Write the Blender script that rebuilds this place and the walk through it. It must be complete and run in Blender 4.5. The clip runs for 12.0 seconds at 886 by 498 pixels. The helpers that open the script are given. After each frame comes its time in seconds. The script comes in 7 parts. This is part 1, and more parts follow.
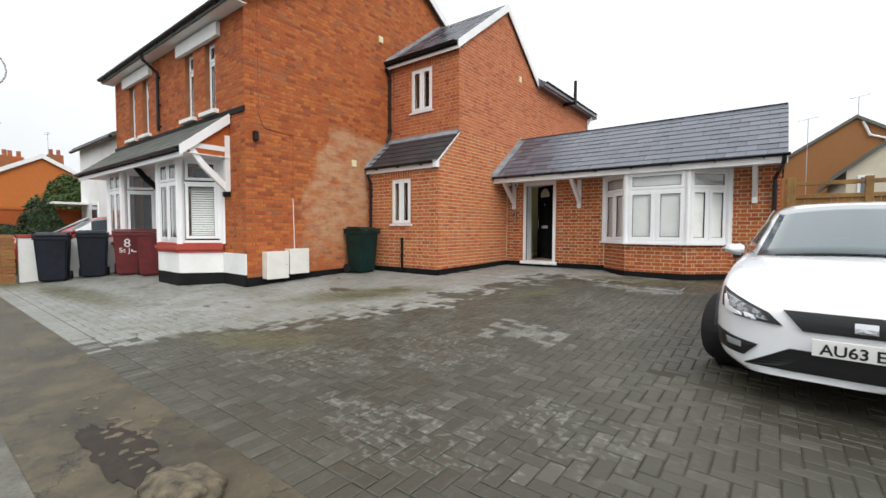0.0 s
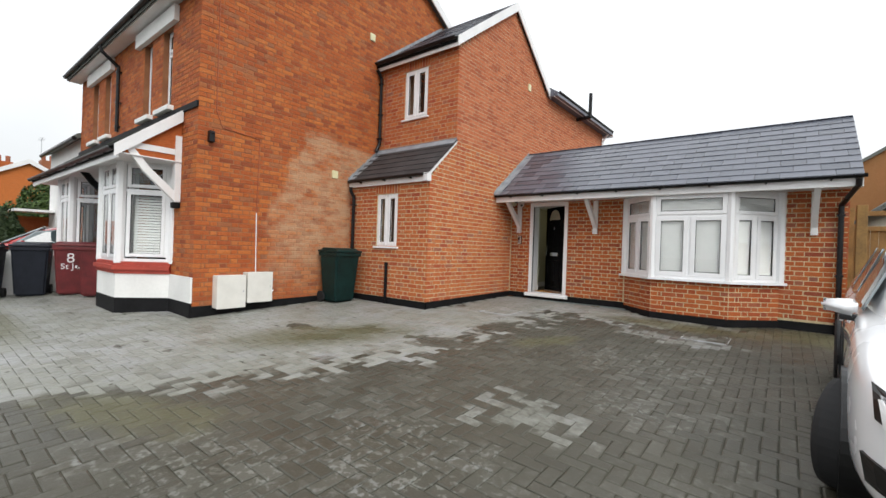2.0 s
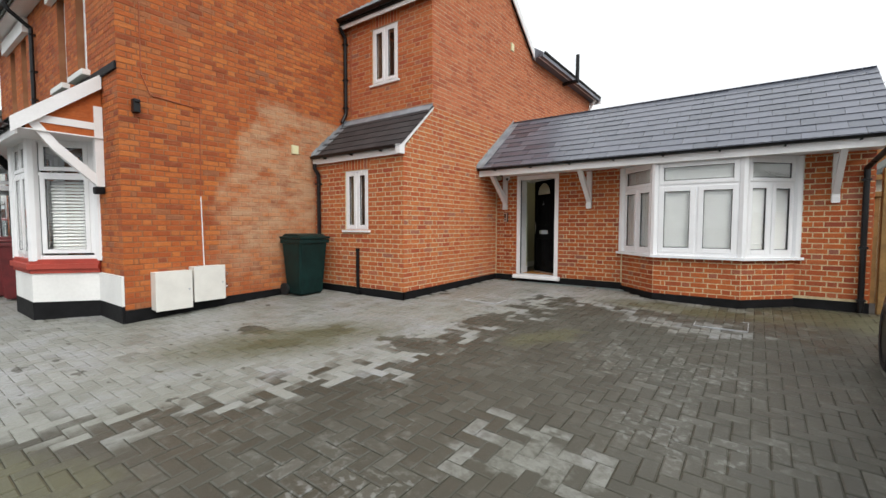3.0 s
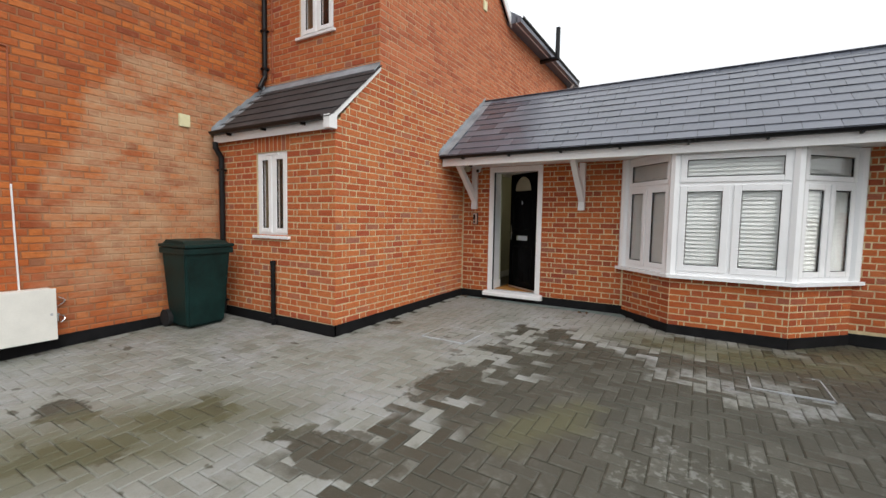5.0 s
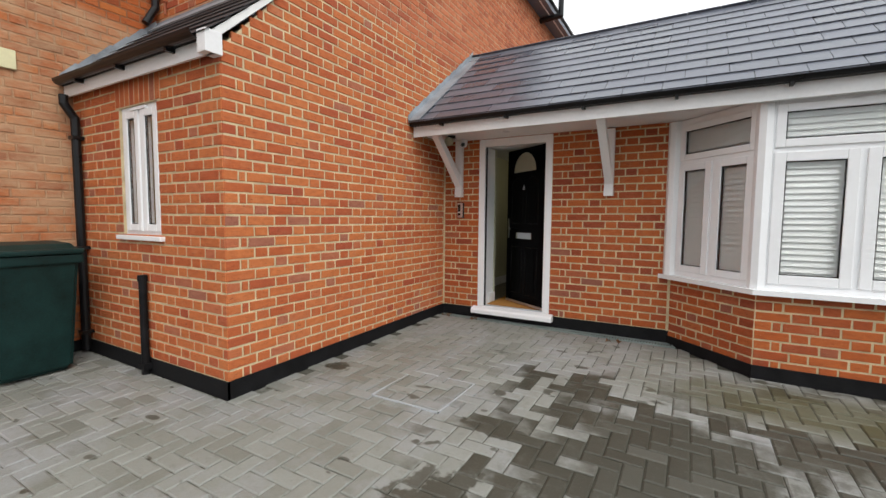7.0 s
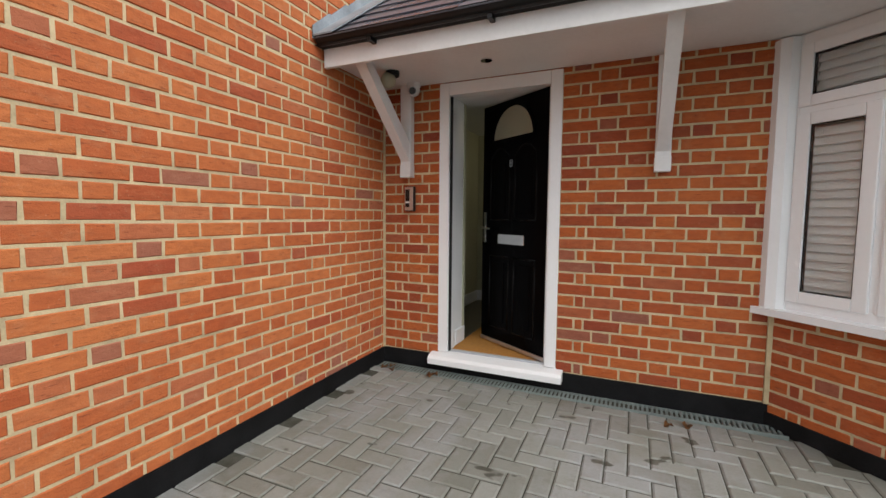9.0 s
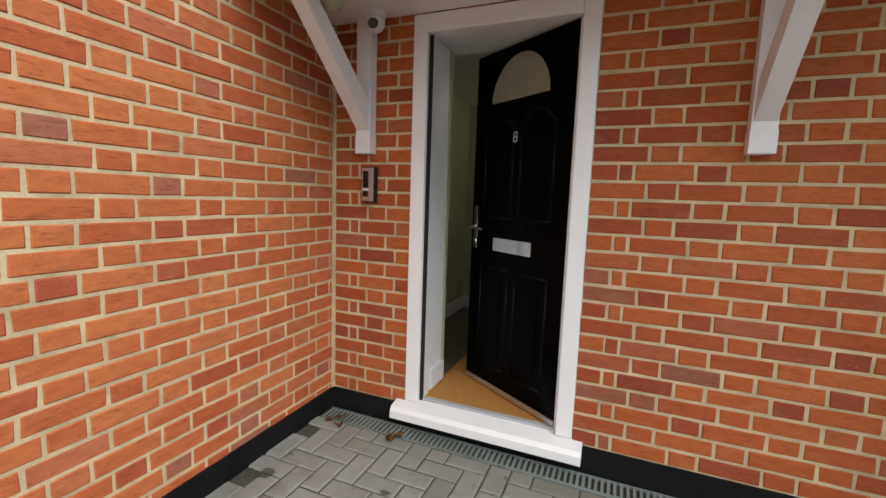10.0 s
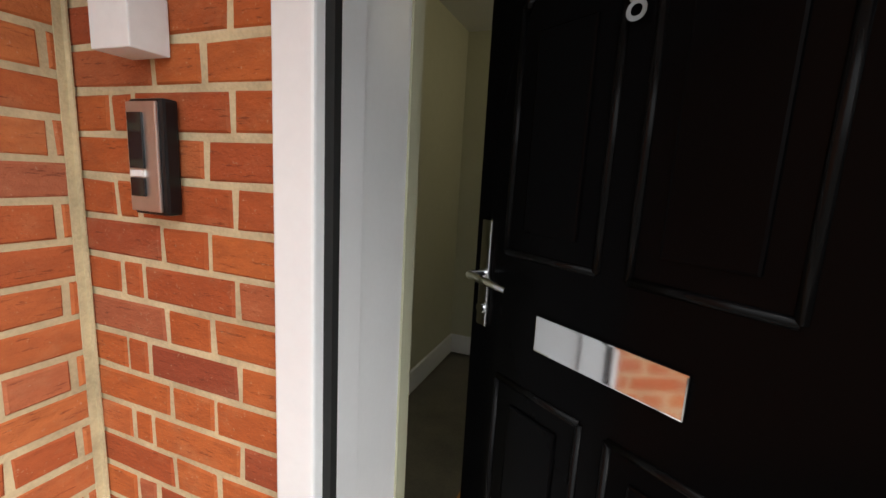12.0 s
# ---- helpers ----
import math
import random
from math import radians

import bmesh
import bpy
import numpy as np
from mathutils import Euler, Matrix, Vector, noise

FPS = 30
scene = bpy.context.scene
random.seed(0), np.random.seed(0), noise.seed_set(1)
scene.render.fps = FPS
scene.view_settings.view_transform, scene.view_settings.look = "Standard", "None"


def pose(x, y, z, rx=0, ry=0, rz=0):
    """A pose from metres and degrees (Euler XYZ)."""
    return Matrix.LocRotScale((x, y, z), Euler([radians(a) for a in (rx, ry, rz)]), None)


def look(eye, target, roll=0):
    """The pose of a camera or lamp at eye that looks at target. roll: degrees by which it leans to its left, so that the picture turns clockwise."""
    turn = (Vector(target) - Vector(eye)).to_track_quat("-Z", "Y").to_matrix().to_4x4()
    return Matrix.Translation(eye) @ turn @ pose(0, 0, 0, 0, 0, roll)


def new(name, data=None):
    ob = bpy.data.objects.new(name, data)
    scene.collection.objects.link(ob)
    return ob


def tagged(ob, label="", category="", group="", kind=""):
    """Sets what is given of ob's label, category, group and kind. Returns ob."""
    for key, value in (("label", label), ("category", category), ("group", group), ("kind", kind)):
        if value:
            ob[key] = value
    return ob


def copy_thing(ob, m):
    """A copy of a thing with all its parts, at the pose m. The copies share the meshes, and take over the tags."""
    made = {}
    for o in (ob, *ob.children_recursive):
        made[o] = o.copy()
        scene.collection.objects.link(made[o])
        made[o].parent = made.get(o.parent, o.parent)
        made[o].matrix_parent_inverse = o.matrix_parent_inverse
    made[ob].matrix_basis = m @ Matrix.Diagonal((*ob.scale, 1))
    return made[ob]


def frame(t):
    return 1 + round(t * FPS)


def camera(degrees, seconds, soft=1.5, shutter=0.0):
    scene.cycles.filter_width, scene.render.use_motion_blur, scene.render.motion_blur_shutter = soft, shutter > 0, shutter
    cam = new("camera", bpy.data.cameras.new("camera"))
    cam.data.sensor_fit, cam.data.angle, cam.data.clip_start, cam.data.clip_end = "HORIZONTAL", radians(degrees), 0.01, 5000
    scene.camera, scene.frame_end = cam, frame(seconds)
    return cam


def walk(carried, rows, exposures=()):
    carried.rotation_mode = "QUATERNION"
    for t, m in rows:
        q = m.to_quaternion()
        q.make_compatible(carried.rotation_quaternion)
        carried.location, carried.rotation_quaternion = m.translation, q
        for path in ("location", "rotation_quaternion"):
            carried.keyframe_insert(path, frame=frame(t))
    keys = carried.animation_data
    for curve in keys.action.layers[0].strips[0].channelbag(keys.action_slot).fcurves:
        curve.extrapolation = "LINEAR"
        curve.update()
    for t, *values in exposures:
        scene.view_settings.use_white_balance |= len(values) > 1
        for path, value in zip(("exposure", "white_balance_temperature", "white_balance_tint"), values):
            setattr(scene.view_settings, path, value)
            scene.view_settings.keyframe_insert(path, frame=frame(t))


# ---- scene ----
import itertools

cam = camera(92.0, 12.0)
PATH = [
    (0, (0.332, -0.022, 1.26), (-0.889, 1.56, 1.17), 0.2),
    (0.5, (0.224, 0.203, 1.29), (-1.03, 1.76, 1.299), -0.0),
    (1, (0.074, 0.499, 1.306), (-1.186, 2.051, 1.256), -0.2),
    (1.5, (-0.096, 0.837, 1.328), (-1.303, 2.427, 1.199), 0.7),
    (2, (-0.311, 1.275, 1.377), (-1.558, 2.839, 1.375), 2.0),
    (2.5, (-0.55, 1.628, 1.433), (-1.784, 3.2, 1.363), -0.1),
    (3, (-0.808, 2.013, 1.452), (-1.989, 3.624, 1.345), 0.1),
    (3.2, (-0.904, 2.191, 1.472), (-2.073, 3.813, 1.429), -0.1),
    (4.8, (-1.718, 3.429, 1.608), (-2.792, 5.108, 1.435), 0.2),
    (5, (-1.809, 3.601, 1.609), (-2.836, 5.312, 1.472), 1.0),
    (5.5, (-2.01, 3.972, 1.551), (-3.048, 5.676, 1.409), 0.6),
    (6, (-2.182, 4.406, 1.544), (-3.247, 6.089, 1.369), 0.5),
    (6.5, (-2.401, 4.787, 1.58), (-3.358, 6.532, 1.382), 0.3),
    (6.7, (-2.468, 4.974, 1.568), (-3.46, 6.704, 1.421), 0.5),
    (8.3, (-3.11, 6.362, 1.457), (-4.078, 8.106, 1.31), 0.9),
    (8.5, (-3.233, 6.544, 1.477), (-4.144, 8.322, 1.391), 0.8),
    (9, (-3.418, 7.001, 1.499), (-4.226, 8.824, 1.35), 0.5),
    (9.5, (-3.575, 7.429, 1.535), (-4.441, 9.224, 1.375), 1.3),
    (10, (-3.724, 7.913, 1.574), (-4.483, 9.748, 1.34), 2.0),
    (10.5, (-3.941, 8.276, 1.61), (-4.704, 10.115, 1.417), 0.7),
    (11, (-4.096, 8.688, 1.621), (-4.71, 10.58, 1.413), 2.1),
    (11.5, (-4.143, 9.077, 1.598), (-4.876, 10.926, 1.383), 1.4),
    (12, (-4.256, 9.363, 1.629), (-4.959, 11.205, 1.292), 3.1),
]
EXPOSURES = [(0, 0.05), (2, 0.05), (5, -0.05), (6.5, 0.05), (8.5, 0.08), (9.5, 0.22), (10.5, 0.35), (11, 0.5), (12, 0.92)]
walk(cam, [(t, look(eye, target, roll)) for t, eye, target, roll in PATH], EXPOSURES)

# ---- world and sun: an even, bright overcast ----
world = bpy.data.worlds.new("sky")
scene.world = world
world.use_nodes = True
wt = world.node_tree
wt.nodes.clear()
w_out = wt.nodes.new("ShaderNodeOutputWorld")
w_bg = wt.nodes.new("ShaderNodeBackground")
w_sky = wt.nodes.new("ShaderNodeTexSky")
w_sky.sky_type, w_sky.sun_disc = "NISHITA", False
w_sky.sun_elevation, w_sky.sun_rotation = radians(41), radians(118)
w_sky.dust_density, w_sky.air_density = 6.0, 1.0
w_tc = wt.nodes.new("ShaderNodeTexCoord")
w_sep = wt.nodes.new("ShaderNodeSeparateXYZ")
w_ramp = wt.nodes.new("ShaderNodeMapRange")
w_ramp.inputs["From Min"].default_value, w_ramp.inputs["From Max"].default_value = 0.0, 1.0
w_ramp.inputs["To Min"].default_value, w_ramp.inputs["To Max"].default_value = 8.3, 17.0
w_noise = wt.nodes.new("ShaderNodeTexNoise")
w_noise.inputs["Scale"].default_value, w_noise.inputs["Detail"].default_value = 1.6, 5.0
w_nr = wt.nodes.new("ShaderNodeMapRange")
w_nr.inputs["From Min"].default_value, w_nr.inputs["From Max"].default_value = 0.3, 0.7
w_nr.inputs["To Min"].default_value, w_nr.inputs["To Max"].default_value = 0.86, 1.09
w_mul = wt.nodes.new("ShaderNodeMath")
w_mul.operation = "MULTIPLY"
w_col = wt.nodes.new("ShaderNodeMix")
w_col.data_type, w_col.blend_type = "RGBA", "MULTIPLY"
w_col.inputs[0].default_value = 1.0
w_col.inputs[6].default_value = (0.95, 0.982, 1.005, 1)
w_mix = wt.nodes.new("ShaderNodeMix")
w_mix.data_type = "RGBA"
w_mix.inputs[0].default_value = 0.94
for a, b in ((w_tc.outputs["Generated"], w_sep.inputs[0]), (w_sep.outputs["Z"], w_ramp.inputs["Value"]), (w_tc.outputs["Generated"], w_noise.inputs["Vector"]),
             (w_noise.outputs[0], w_nr.inputs["Value"]), (w_ramp.outputs[0], w_mul.inputs[0]), (w_nr.outputs[0], w_mul.inputs[1]),
             (w_mul.outputs[0], w_col.inputs[7]), (w_sky.outputs[0], w_mix.inputs[6]), (w_col.outputs[2], w_mix.inputs[7]),
             (w_mix.outputs[2], w_bg.inputs[0]), (w_bg.outputs[0], w_out.inputs[0])):
    wt.links.new(a, b)
w_bg.inputs["Strength"].default_value = 0.11
sun = new("sun", bpy.data.lights.new("sun", "SUN"))
sun.data.energy, sun.data.angle, sun.data.color = 1.5, radians(35), (1.0, 0.98, 0.95)
sun.matrix_world = look((0, 0, 30), (-24, 13, 6))

# ---- materials ----
MATS = {}


def nodemat(name, rough=0.6, metal=0.0, spec=0.5):
    m = bpy.data.materials.new(name)
    m.use_nodes = True
    b = m.node_tree.nodes["Principled BSDF"]
    b.inputs["Roughness"].default_value, b.inputs["Metallic"].default_value = rough, metal
    b.inputs["Specular IOR Level"].default_value = spec
    MATS[name] = m
    return m, m.node_tree, b


def nd(t, kind, **k):
    n = t.nodes.new(kind)
    for a, v in k.items():
        if a in n.inputs:
            n.inputs[a].default_value = v
    return n


def world_noise(t, scale, detail=4.0, rough=0.55, stretch=None):
    g = t.nodes.new("ShaderNodeNewGeometry")
    src = g.outputs["Position"]
    if stretch:
        mp = t.nodes.new("ShaderNodeMapping")
        mp.inputs["Scale"].default_value = stretch
        t.links.new(src, mp.inputs["Vector"])
        src = mp.outputs[0]
    n = nd(t, "ShaderNodeTexNoise", Scale=scale, Detail=detail, Roughness=rough)
    t.links.new(src, n.inputs["Vector"])
    return n


def ramp(t, src, stops):
    r = t.nodes.new("ShaderNodeValToRGB")
    e = r.color_ramp.elements
    while len(e) < len(stops):
        e.new(0.5)
    for el, (p, c) in zip(e, stops):
        el.position = p
        el.color = (*c, 1) if len(c) == 3 else c
    t.links.new(src, r.inputs[0])
    return r.outputs[0]


def mix(t, fac, a, b, blend="MIX"):
    m = t.nodes.new("ShaderNodeMix")
    m.data_type, m.blend_type = "RGBA", blend
    for i, v in ((0, fac), (6, a), (7, b)):
        if isinstance(v, (int, float)):
            m.inputs[i].default_value = v
        elif isinstance(v, tuple):
            m.inputs[i].default_value = (*v, 1)
        else:
            t.links.new(v, m.inputs[i])
    return m.outputs[2]


def math_(t, op, a, b=0.0, clamp=False):
    m = t.nodes.new("ShaderNodeMath")
    m.operation, m.use_clamp = op, clamp
    for i, v in ((0, a), (1, b)):
        if isinstance(v, (int, float)):
            m.inputs[i].default_value = v
        else:
            t.links.new(v, m.inputs[i])
    return m.outputs[0]


def bump(t, b, src, strength, dist):
    n = nd(t, "ShaderNodeBump", Strength=strength, Distance=dist)
    t.links.new(src, n.inputs["Height"])
    t.links.new(n.outputs[0], b.inputs["Normal"])


def plain(name, col, rough=0.5, metal=0.0, var=0.08, scale=6.0, bumps=0.15, spec=0.5, coat=0.0):
    """A surface of one colour with a little dirt and grain."""
    m, t, b = nodemat(name, rough, metal, spec)
    n1, n2 = world_noise(t, scale), world_noise(t, scale * 14, 3)
    dark = tuple(c * (1 - 2.2 * var) for c in col)
    lite = tuple(min(1, c * (1 + var)) for c in col)
    f = math_(t, "ADD", math_(t, "MULTIPLY", n1.outputs[0], 0.7), math_(t, "MULTIPLY", n2.outputs[0], 0.3))
    t.links.new(ramp(t, f, [(0.3, dark), (0.65, lite)]), b.inputs["Base Color"])
    t.links.new(math_(t, "ADD", math_(t, "MULTIPLY", n1.outputs[0], 0.25), rough - 0.12, True), b.inputs["Roughness"])
    if bumps:
        bump(t, b, n2.outputs[0], bumps, 0.002)
    b.inputs["Coat Weight"].default_value = coat
    b.inputs["Coat Roughness"].default_value = 0.05
    return m


def island_random(t):
    """A random number for each loose brick, joined or single."""
    g, o = t.nodes.new("ShaderNodeNewGeometry"), t.nodes.new("ShaderNodeObjectInfo")
    return math_(t, "FRACT", math_(t, "ADD", g.outputs["Random Per Island"], o.outputs["Random"]))


def brick_mat(name, stops, streak=0.25, pale=None, rough=0.82):
    m, t, b = nodemat(name, rough, 0, 0.3)
    r = island_random(t)
    base = ramp(t, r, stops)
    n1 = world_noise(t, 26, 5, 0.65, (0.6, 0.6, 1.6))
    n2 = world_noise(t, 140, 3)
    n3 = world_noise(t, 1.1, 4)
    c = mix(t, math_(t, "MULTIPLY", ramp(t, n1.outputs[0], [(0.42, (0, 0, 0)), (0.7, (1, 1, 1))]), streak), base, tuple(x * 0.45 for x in stops[0][1]))
    c = mix(t, math_(t, "MULTIPLY", ramp(t, n3.outputs[0], [(0.45, (0, 0, 0)), (0.75, (1, 1, 1))]), 0.22), c, (0.50, 0.155, 0.055))
    n4 = world_noise(t, 9, 6, 0.7, (1.0, 1.0, 1.5))
    c = mix(t, math_(t, "MULTIPLY", ramp(t, n4.outputs[0], [(0.53, (0, 0, 0)), (0.68, (1, 1, 1))]), 0.15), c, (0.52, 0.30, 0.17))
    n5 = world_noise(t, 46, 4, 0.7, (0.42, 0.42, 3.2))
    c = mix(t, math_(t, "MULTIPLY", ramp(t, n5.outputs[0], [(0.60, (0, 0, 0)), (0.66, (1, 1, 1))]), 0.55), c, tuple(x * 0.3 for x in stops[0][1]))
    c = mix(t, math_(t, "MULTIPLY", ramp(t, n2.outputs[0], [(0.66, (0, 0, 0)), (0.72, (1, 1, 1))]), 0.28), c, (0.62, 0.42, 0.28))
    if pale:
        c = pale(t, c)
    t.links.new(c, b.inputs["Base Color"])
    h = math_(t, "ADD", n1.outputs[0], math_(t, "MULTIPLY", n2.outputs[0], 0.5))
    bump(t, b, h, 0.75, 0.006)
    return m


def pale_patch(t, c, strength=0.85):
    """Where the old wall was patched, old buff mortar and lime are smeared over the bricks."""
    g = t.nodes.new("ShaderNodeNewGeometry")
    s = t.nodes.new("ShaderNodeSeparateXYZ")
    t.links.new(g.outputs["Position"], s.inputs[0])
    n = world_noise(t, 3.2, 5)
    wob = math_(t, "MULTIPLY", math_(t, "SUBTRACT", n.outputs[0], 0.5), 0.9)
    y, z = math_(t, "ADD", s.outputs[1], wob), s.outputs[2]
    low = nd(t, "ShaderNodeMapRange"); t.links.new(y, low.inputs["Value"])
    low.inputs["From Min"].default_value, low.inputs["From Max"].default_value = 5.05, 5.45
    top = nd(t, "ShaderNodeMapRange"); t.links.new(math_(t, "ADD", z, math_(t, "MULTIPLY", y, 0.12)), top.inputs["Value"])
    top.inputs["From Min"].default_value, top.inputs["From Max"].default_value = 4.28, 4.16
    step = nd(t, "ShaderNodeMapRange"); t.links.new(math_(t, "SUBTRACT", math_(t, "MULTIPLY", y, 2.2), z), step.inputs["Value"])
    step.inputs["From Min"].default_value, step.inputs["From Max"].default_value = 9.2, 9.6
    foot = nd(t, "ShaderNodeMapRange"); t.links.new(math_(t, "ADD", z, wob), foot.inputs["Value"])
    foot.inputs["From Min"].default_value, foot.inputs["From Max"].default_value = 0.3, 1.3
    f = math_(t, "MULTIPLY", math_(t, "MULTIPLY", low.outputs[0], top.outputs[0]), math_(t, "MULTIPLY", step.outputs[0], foot.outputs[0]))
    blot = ramp(t, world_noise(t, 2.3, 6, 0.7, (1, 1, 2.2)).outputs[0], [(0.36, (0.12, 0.12, 0.12)), (0.60, (0.95, 0.95, 0.95))])
    f = math_(t, "MULTIPLY", math_(t, "MULTIPLY", f, blot), strength)
    return mix(t, f, c, (0.50, 0.32, 0.19))


brick_mat("brick_new", [(0.0, (0.37, 0.078, 0.036)), (0.14, (0.44, 0.102, 0.033)), (0.5, (0.50, 0.138, 0.044)), (0.86, (0.55, 0.170, 0.054)), (0.94, (0.45, 0.135, 0.062)), (1.0, (0.31, 0.125, 0.085))], 0.32)
# the same new brick, darkened: shade under the annexe eaves put into its colour
brick_mat("brick_new_shaded", [(0.0, (0.27, 0.055, 0.026)), (0.14, (0.36, 0.076, 0.024)), (0.5, (0.43, 0.100, 0.024)), (0.86, (0.48, 0.126, 0.032)), (0.94, (0.38, 0.105, 0.046)), (1.0, (0.26, 0.10, 0.07))], 0.32)
brick_mat("brick_old", [(0.0, (0.25, 0.06, 0.024)), (0.2, (0.38, 0.088, 0.023)), (0.6, (0.46, 0.118, 0.028)), (0.9, (0.53, 0.160, 0.038)), (1.0, (0.28, 0.11, 0.055))], 0.3, pale_patch)
brick_mat("brick_wing", [(0.0, (0.36, 0.09, 0.04)), (0.25, (0.44, 0.12, 0.05)), (0.6, (0.50, 0.145, 0.06)), (1.0, (0.55, 0.18, 0.08))], 0.22)
brick_mat("brick_yellow", [(0.0, (0.26, 0.15, 0.06)), (0.5, (0.36, 0.19, 0.07)), (1.0, (0.32, 0.12, 0.05))], 0.4)
plain("mortar_buff", (0.57, 0.46, 0.28), 0.9, var=0.16, scale=9, bumps=0.9)
m, t, b = nodemat("mortar_old", 0.9, 0, 0.3)
t.links.new(pale_patch(t, ramp(t, world_noise(t, 3, 5).outputs[0], [(0.3, (0.22, 0.085, 0.04)), (0.7, (0.34, 0.155, 0.075))]), 1.0), b.inputs["Base Color"])
plain("mortar_wing", (0.50, 0.33, 0.20), 0.9, var=0.15, scale=3, bumps=0.5)
plain("white_render", (0.78, 0.78, 0.76), 0.7, var=0.05, scale=2)
plain("white_paint", (0.80, 0.80, 0.80), 0.38, var=0.04, scale=3, bumps=0.05)
plain("upvc", (0.84, 0.85, 0.86), 0.22, var=0.02, scale=4, bumps=0.0)
plain("upvc_grey", (0.42, 0.44, 0.46), 0.35, var=0.03, scale=4, bumps=0.0)
plain("black_bitumen", (0.009, 0.009, 0.010), 0.62, var=0.3, scale=8, bumps=0.3, spec=0.16)
plain("black_plastic", (0.009, 0.009, 0.010), 0.32, var=0.2, bumps=0.0, spec=0.3)
plain("black_matt", (0.008, 0.008, 0.008), 0.85, var=0.2, bumps=0.0)
plain("lead", (0.30, 0.33, 0.36), 0.5, 0.2, var=0.2, scale=5, bumps=0.3)
plain("red_sill", (0.40, 0.055, 0.035), 0.5, var=0.12, scale=6)
plain("green_plastic", (0.006, 0.026, 0.024), 0.5, var=0.25, scale=6, spec=0.22)
plain("blue_plastic", (0.013, 0.016, 0.024), 0.5, var=0.2, scale=6, spec=0.22)
plain("maroon_plastic", (0.13, 0.012, 0.014), 0.45, var=0.2, scale=6)
plain("cable_orange", (0.33, 0.09, 0.035), 0.6)
plain("cream_plastic", (0.72, 0.68, 0.42), 0.5)
plain("meter_white", (0.74, 0.73, 0.68), 0.42, var=0.04)
plain("fence_timber", (0.30, 0.17, 0.055), 0.75, var=0.25, scale=3, bumps=0.5)
plain("stone_dirty", (0.13, 0.105, 0.07), 0.85, var=0.42, scale=14, bumps=0.9)
plain("wet_mud", (0.028, 0.019, 0.012), 0.75, var=0.42, scale=14, bumps=1.0)
plain("concrete", (0.13, 0.125, 0.105), 0.85, var=0.25, scale=4, bumps=0.5)
plain("coir", (0.46, 0.21, 0.042), 0.95, var=0.10, scale=40, bumps=0.8)
plain("inner_wall", (0.42, 0.42, 0.30), 0.8, var=0.03, scale=2, bumps=0.05)
plain("inner_trim", (0.70, 0.71, 0.72), 0.45, var=0.02, bumps=0.0)
plain("inner_floor", (0.12, 0.11, 0.08), 0.4, var=0.2)
# near-black walls of unseen rooms: the gloom indoors is put into the colour
plain("unlit_room_shade", (0.05, 0.05, 0.048), 0.9, var=0.1, bumps=0.0)
plain("blind", (0.88, 0.88, 0.87), 0.5, var=0.02, bumps=0.0)
plain("tyre", (0.010, 0.010, 0.011), 0.75, var=0.2, bumps=0.2)
plain("car_paint", (0.82, 0.83, 0.85), 0.25, var=0.01, scale=2, bumps=0.0, coat=1.0)
plain("red_paint", (0.36, 0.02, 0.02), 0.25, var=0.05, scale=2, bumps=0.0, coat=1.0)
plain("grille_black", (0.008, 0.008, 0.009), 0.35, bumps=0.0)
plain("plate_white", (0.78, 0.78, 0.76), 0.4, var=0.02, bumps=0.0)
plain("ink", (0.01, 0.01, 0.01), 0.5, bumps=0.0)
plain("bark", (0.06, 0.042, 0.03), 0.9, var=0.3, scale=12, bumps=0.8)
plain("leaf_litter", (0.20, 0.09, 0.03), 0.8, var=0.3, scale=30)
plain("render_cream", (0.62, 0.56, 0.44), 0.8, var=0.06, scale=2)
plain("terracotta", (0.35, 0.12, 0.06), 0.8, var=0.2)
plain("aluminium", (0.62, 0.58, 0.56), 0.32, 0.9, var=0.05, bumps=0.0)
plain("screen_black", (0.01, 0.01, 0.012), 0.08, bumps=0.0)
plain("grate_grey", (0.20, 0.24, 0.23), 0.5, var=0.15)
m, t, b = nodemat("chrome", 0.08, 1.0)
b.inputs["Base Color"].default_value = (0.75, 0.76, 0.78, 1)
m, t, b = nodemat("lamp_lens", 0.05, 0.0)
b.inputs["Base Color"].default_value = (0.55, 0.57, 0.6, 1)
b.inputs["Transmission Weight"].default_value = 0.5
m, t, b = nodemat("headlight_grey", 0.12, 0.3, 0.6)
t.links.new(ramp(t, world_noise(t, 28, 3).outputs[0], [(0.42, (0.05, 0.052, 0.055)), (0.55, (0.30, 0.31, 0.32)), (0.66, (0.12, 0.122, 0.126))]), b.inputs["Base Color"])
b.inputs["Coat Weight"].default_value = 1.0
m, t, b = nodemat("door_black", 0.20, 0.0, 0.035)
b.inputs["Base Color"].default_value = (0.002, 0.002, 0.0023, 1)
bump(t, b, world_noise(t, 60, 3, 0.5, (1, 1, 0.12)).outputs[0], 0.12, 0.001)
m, t, b = nodemat("door_gloss", 0.26, 0.0, 0.10)
b.inputs["Base Color"].default_value = (0.003, 0.003, 0.0033, 1)
m, t, b = nodemat("glass", 0.02, 0.0)
b.inputs["Base Color"].default_value = (0.98, 1.0, 0.99, 1)
b.inputs["Transmission Weight"].default_value, b.inputs["IOR"].default_value = 1.0, 1.45
m, t, b = nodemat("frosted", 0.5, 0.0)
b.inputs["Base Color"].default_value = (0.62, 0.62, 0.45, 1)
b.inputs["Transmission Weight"].default_value = 0.6
m, t, b = nodemat("car_glass", 0.03, 0.0, 0.9)
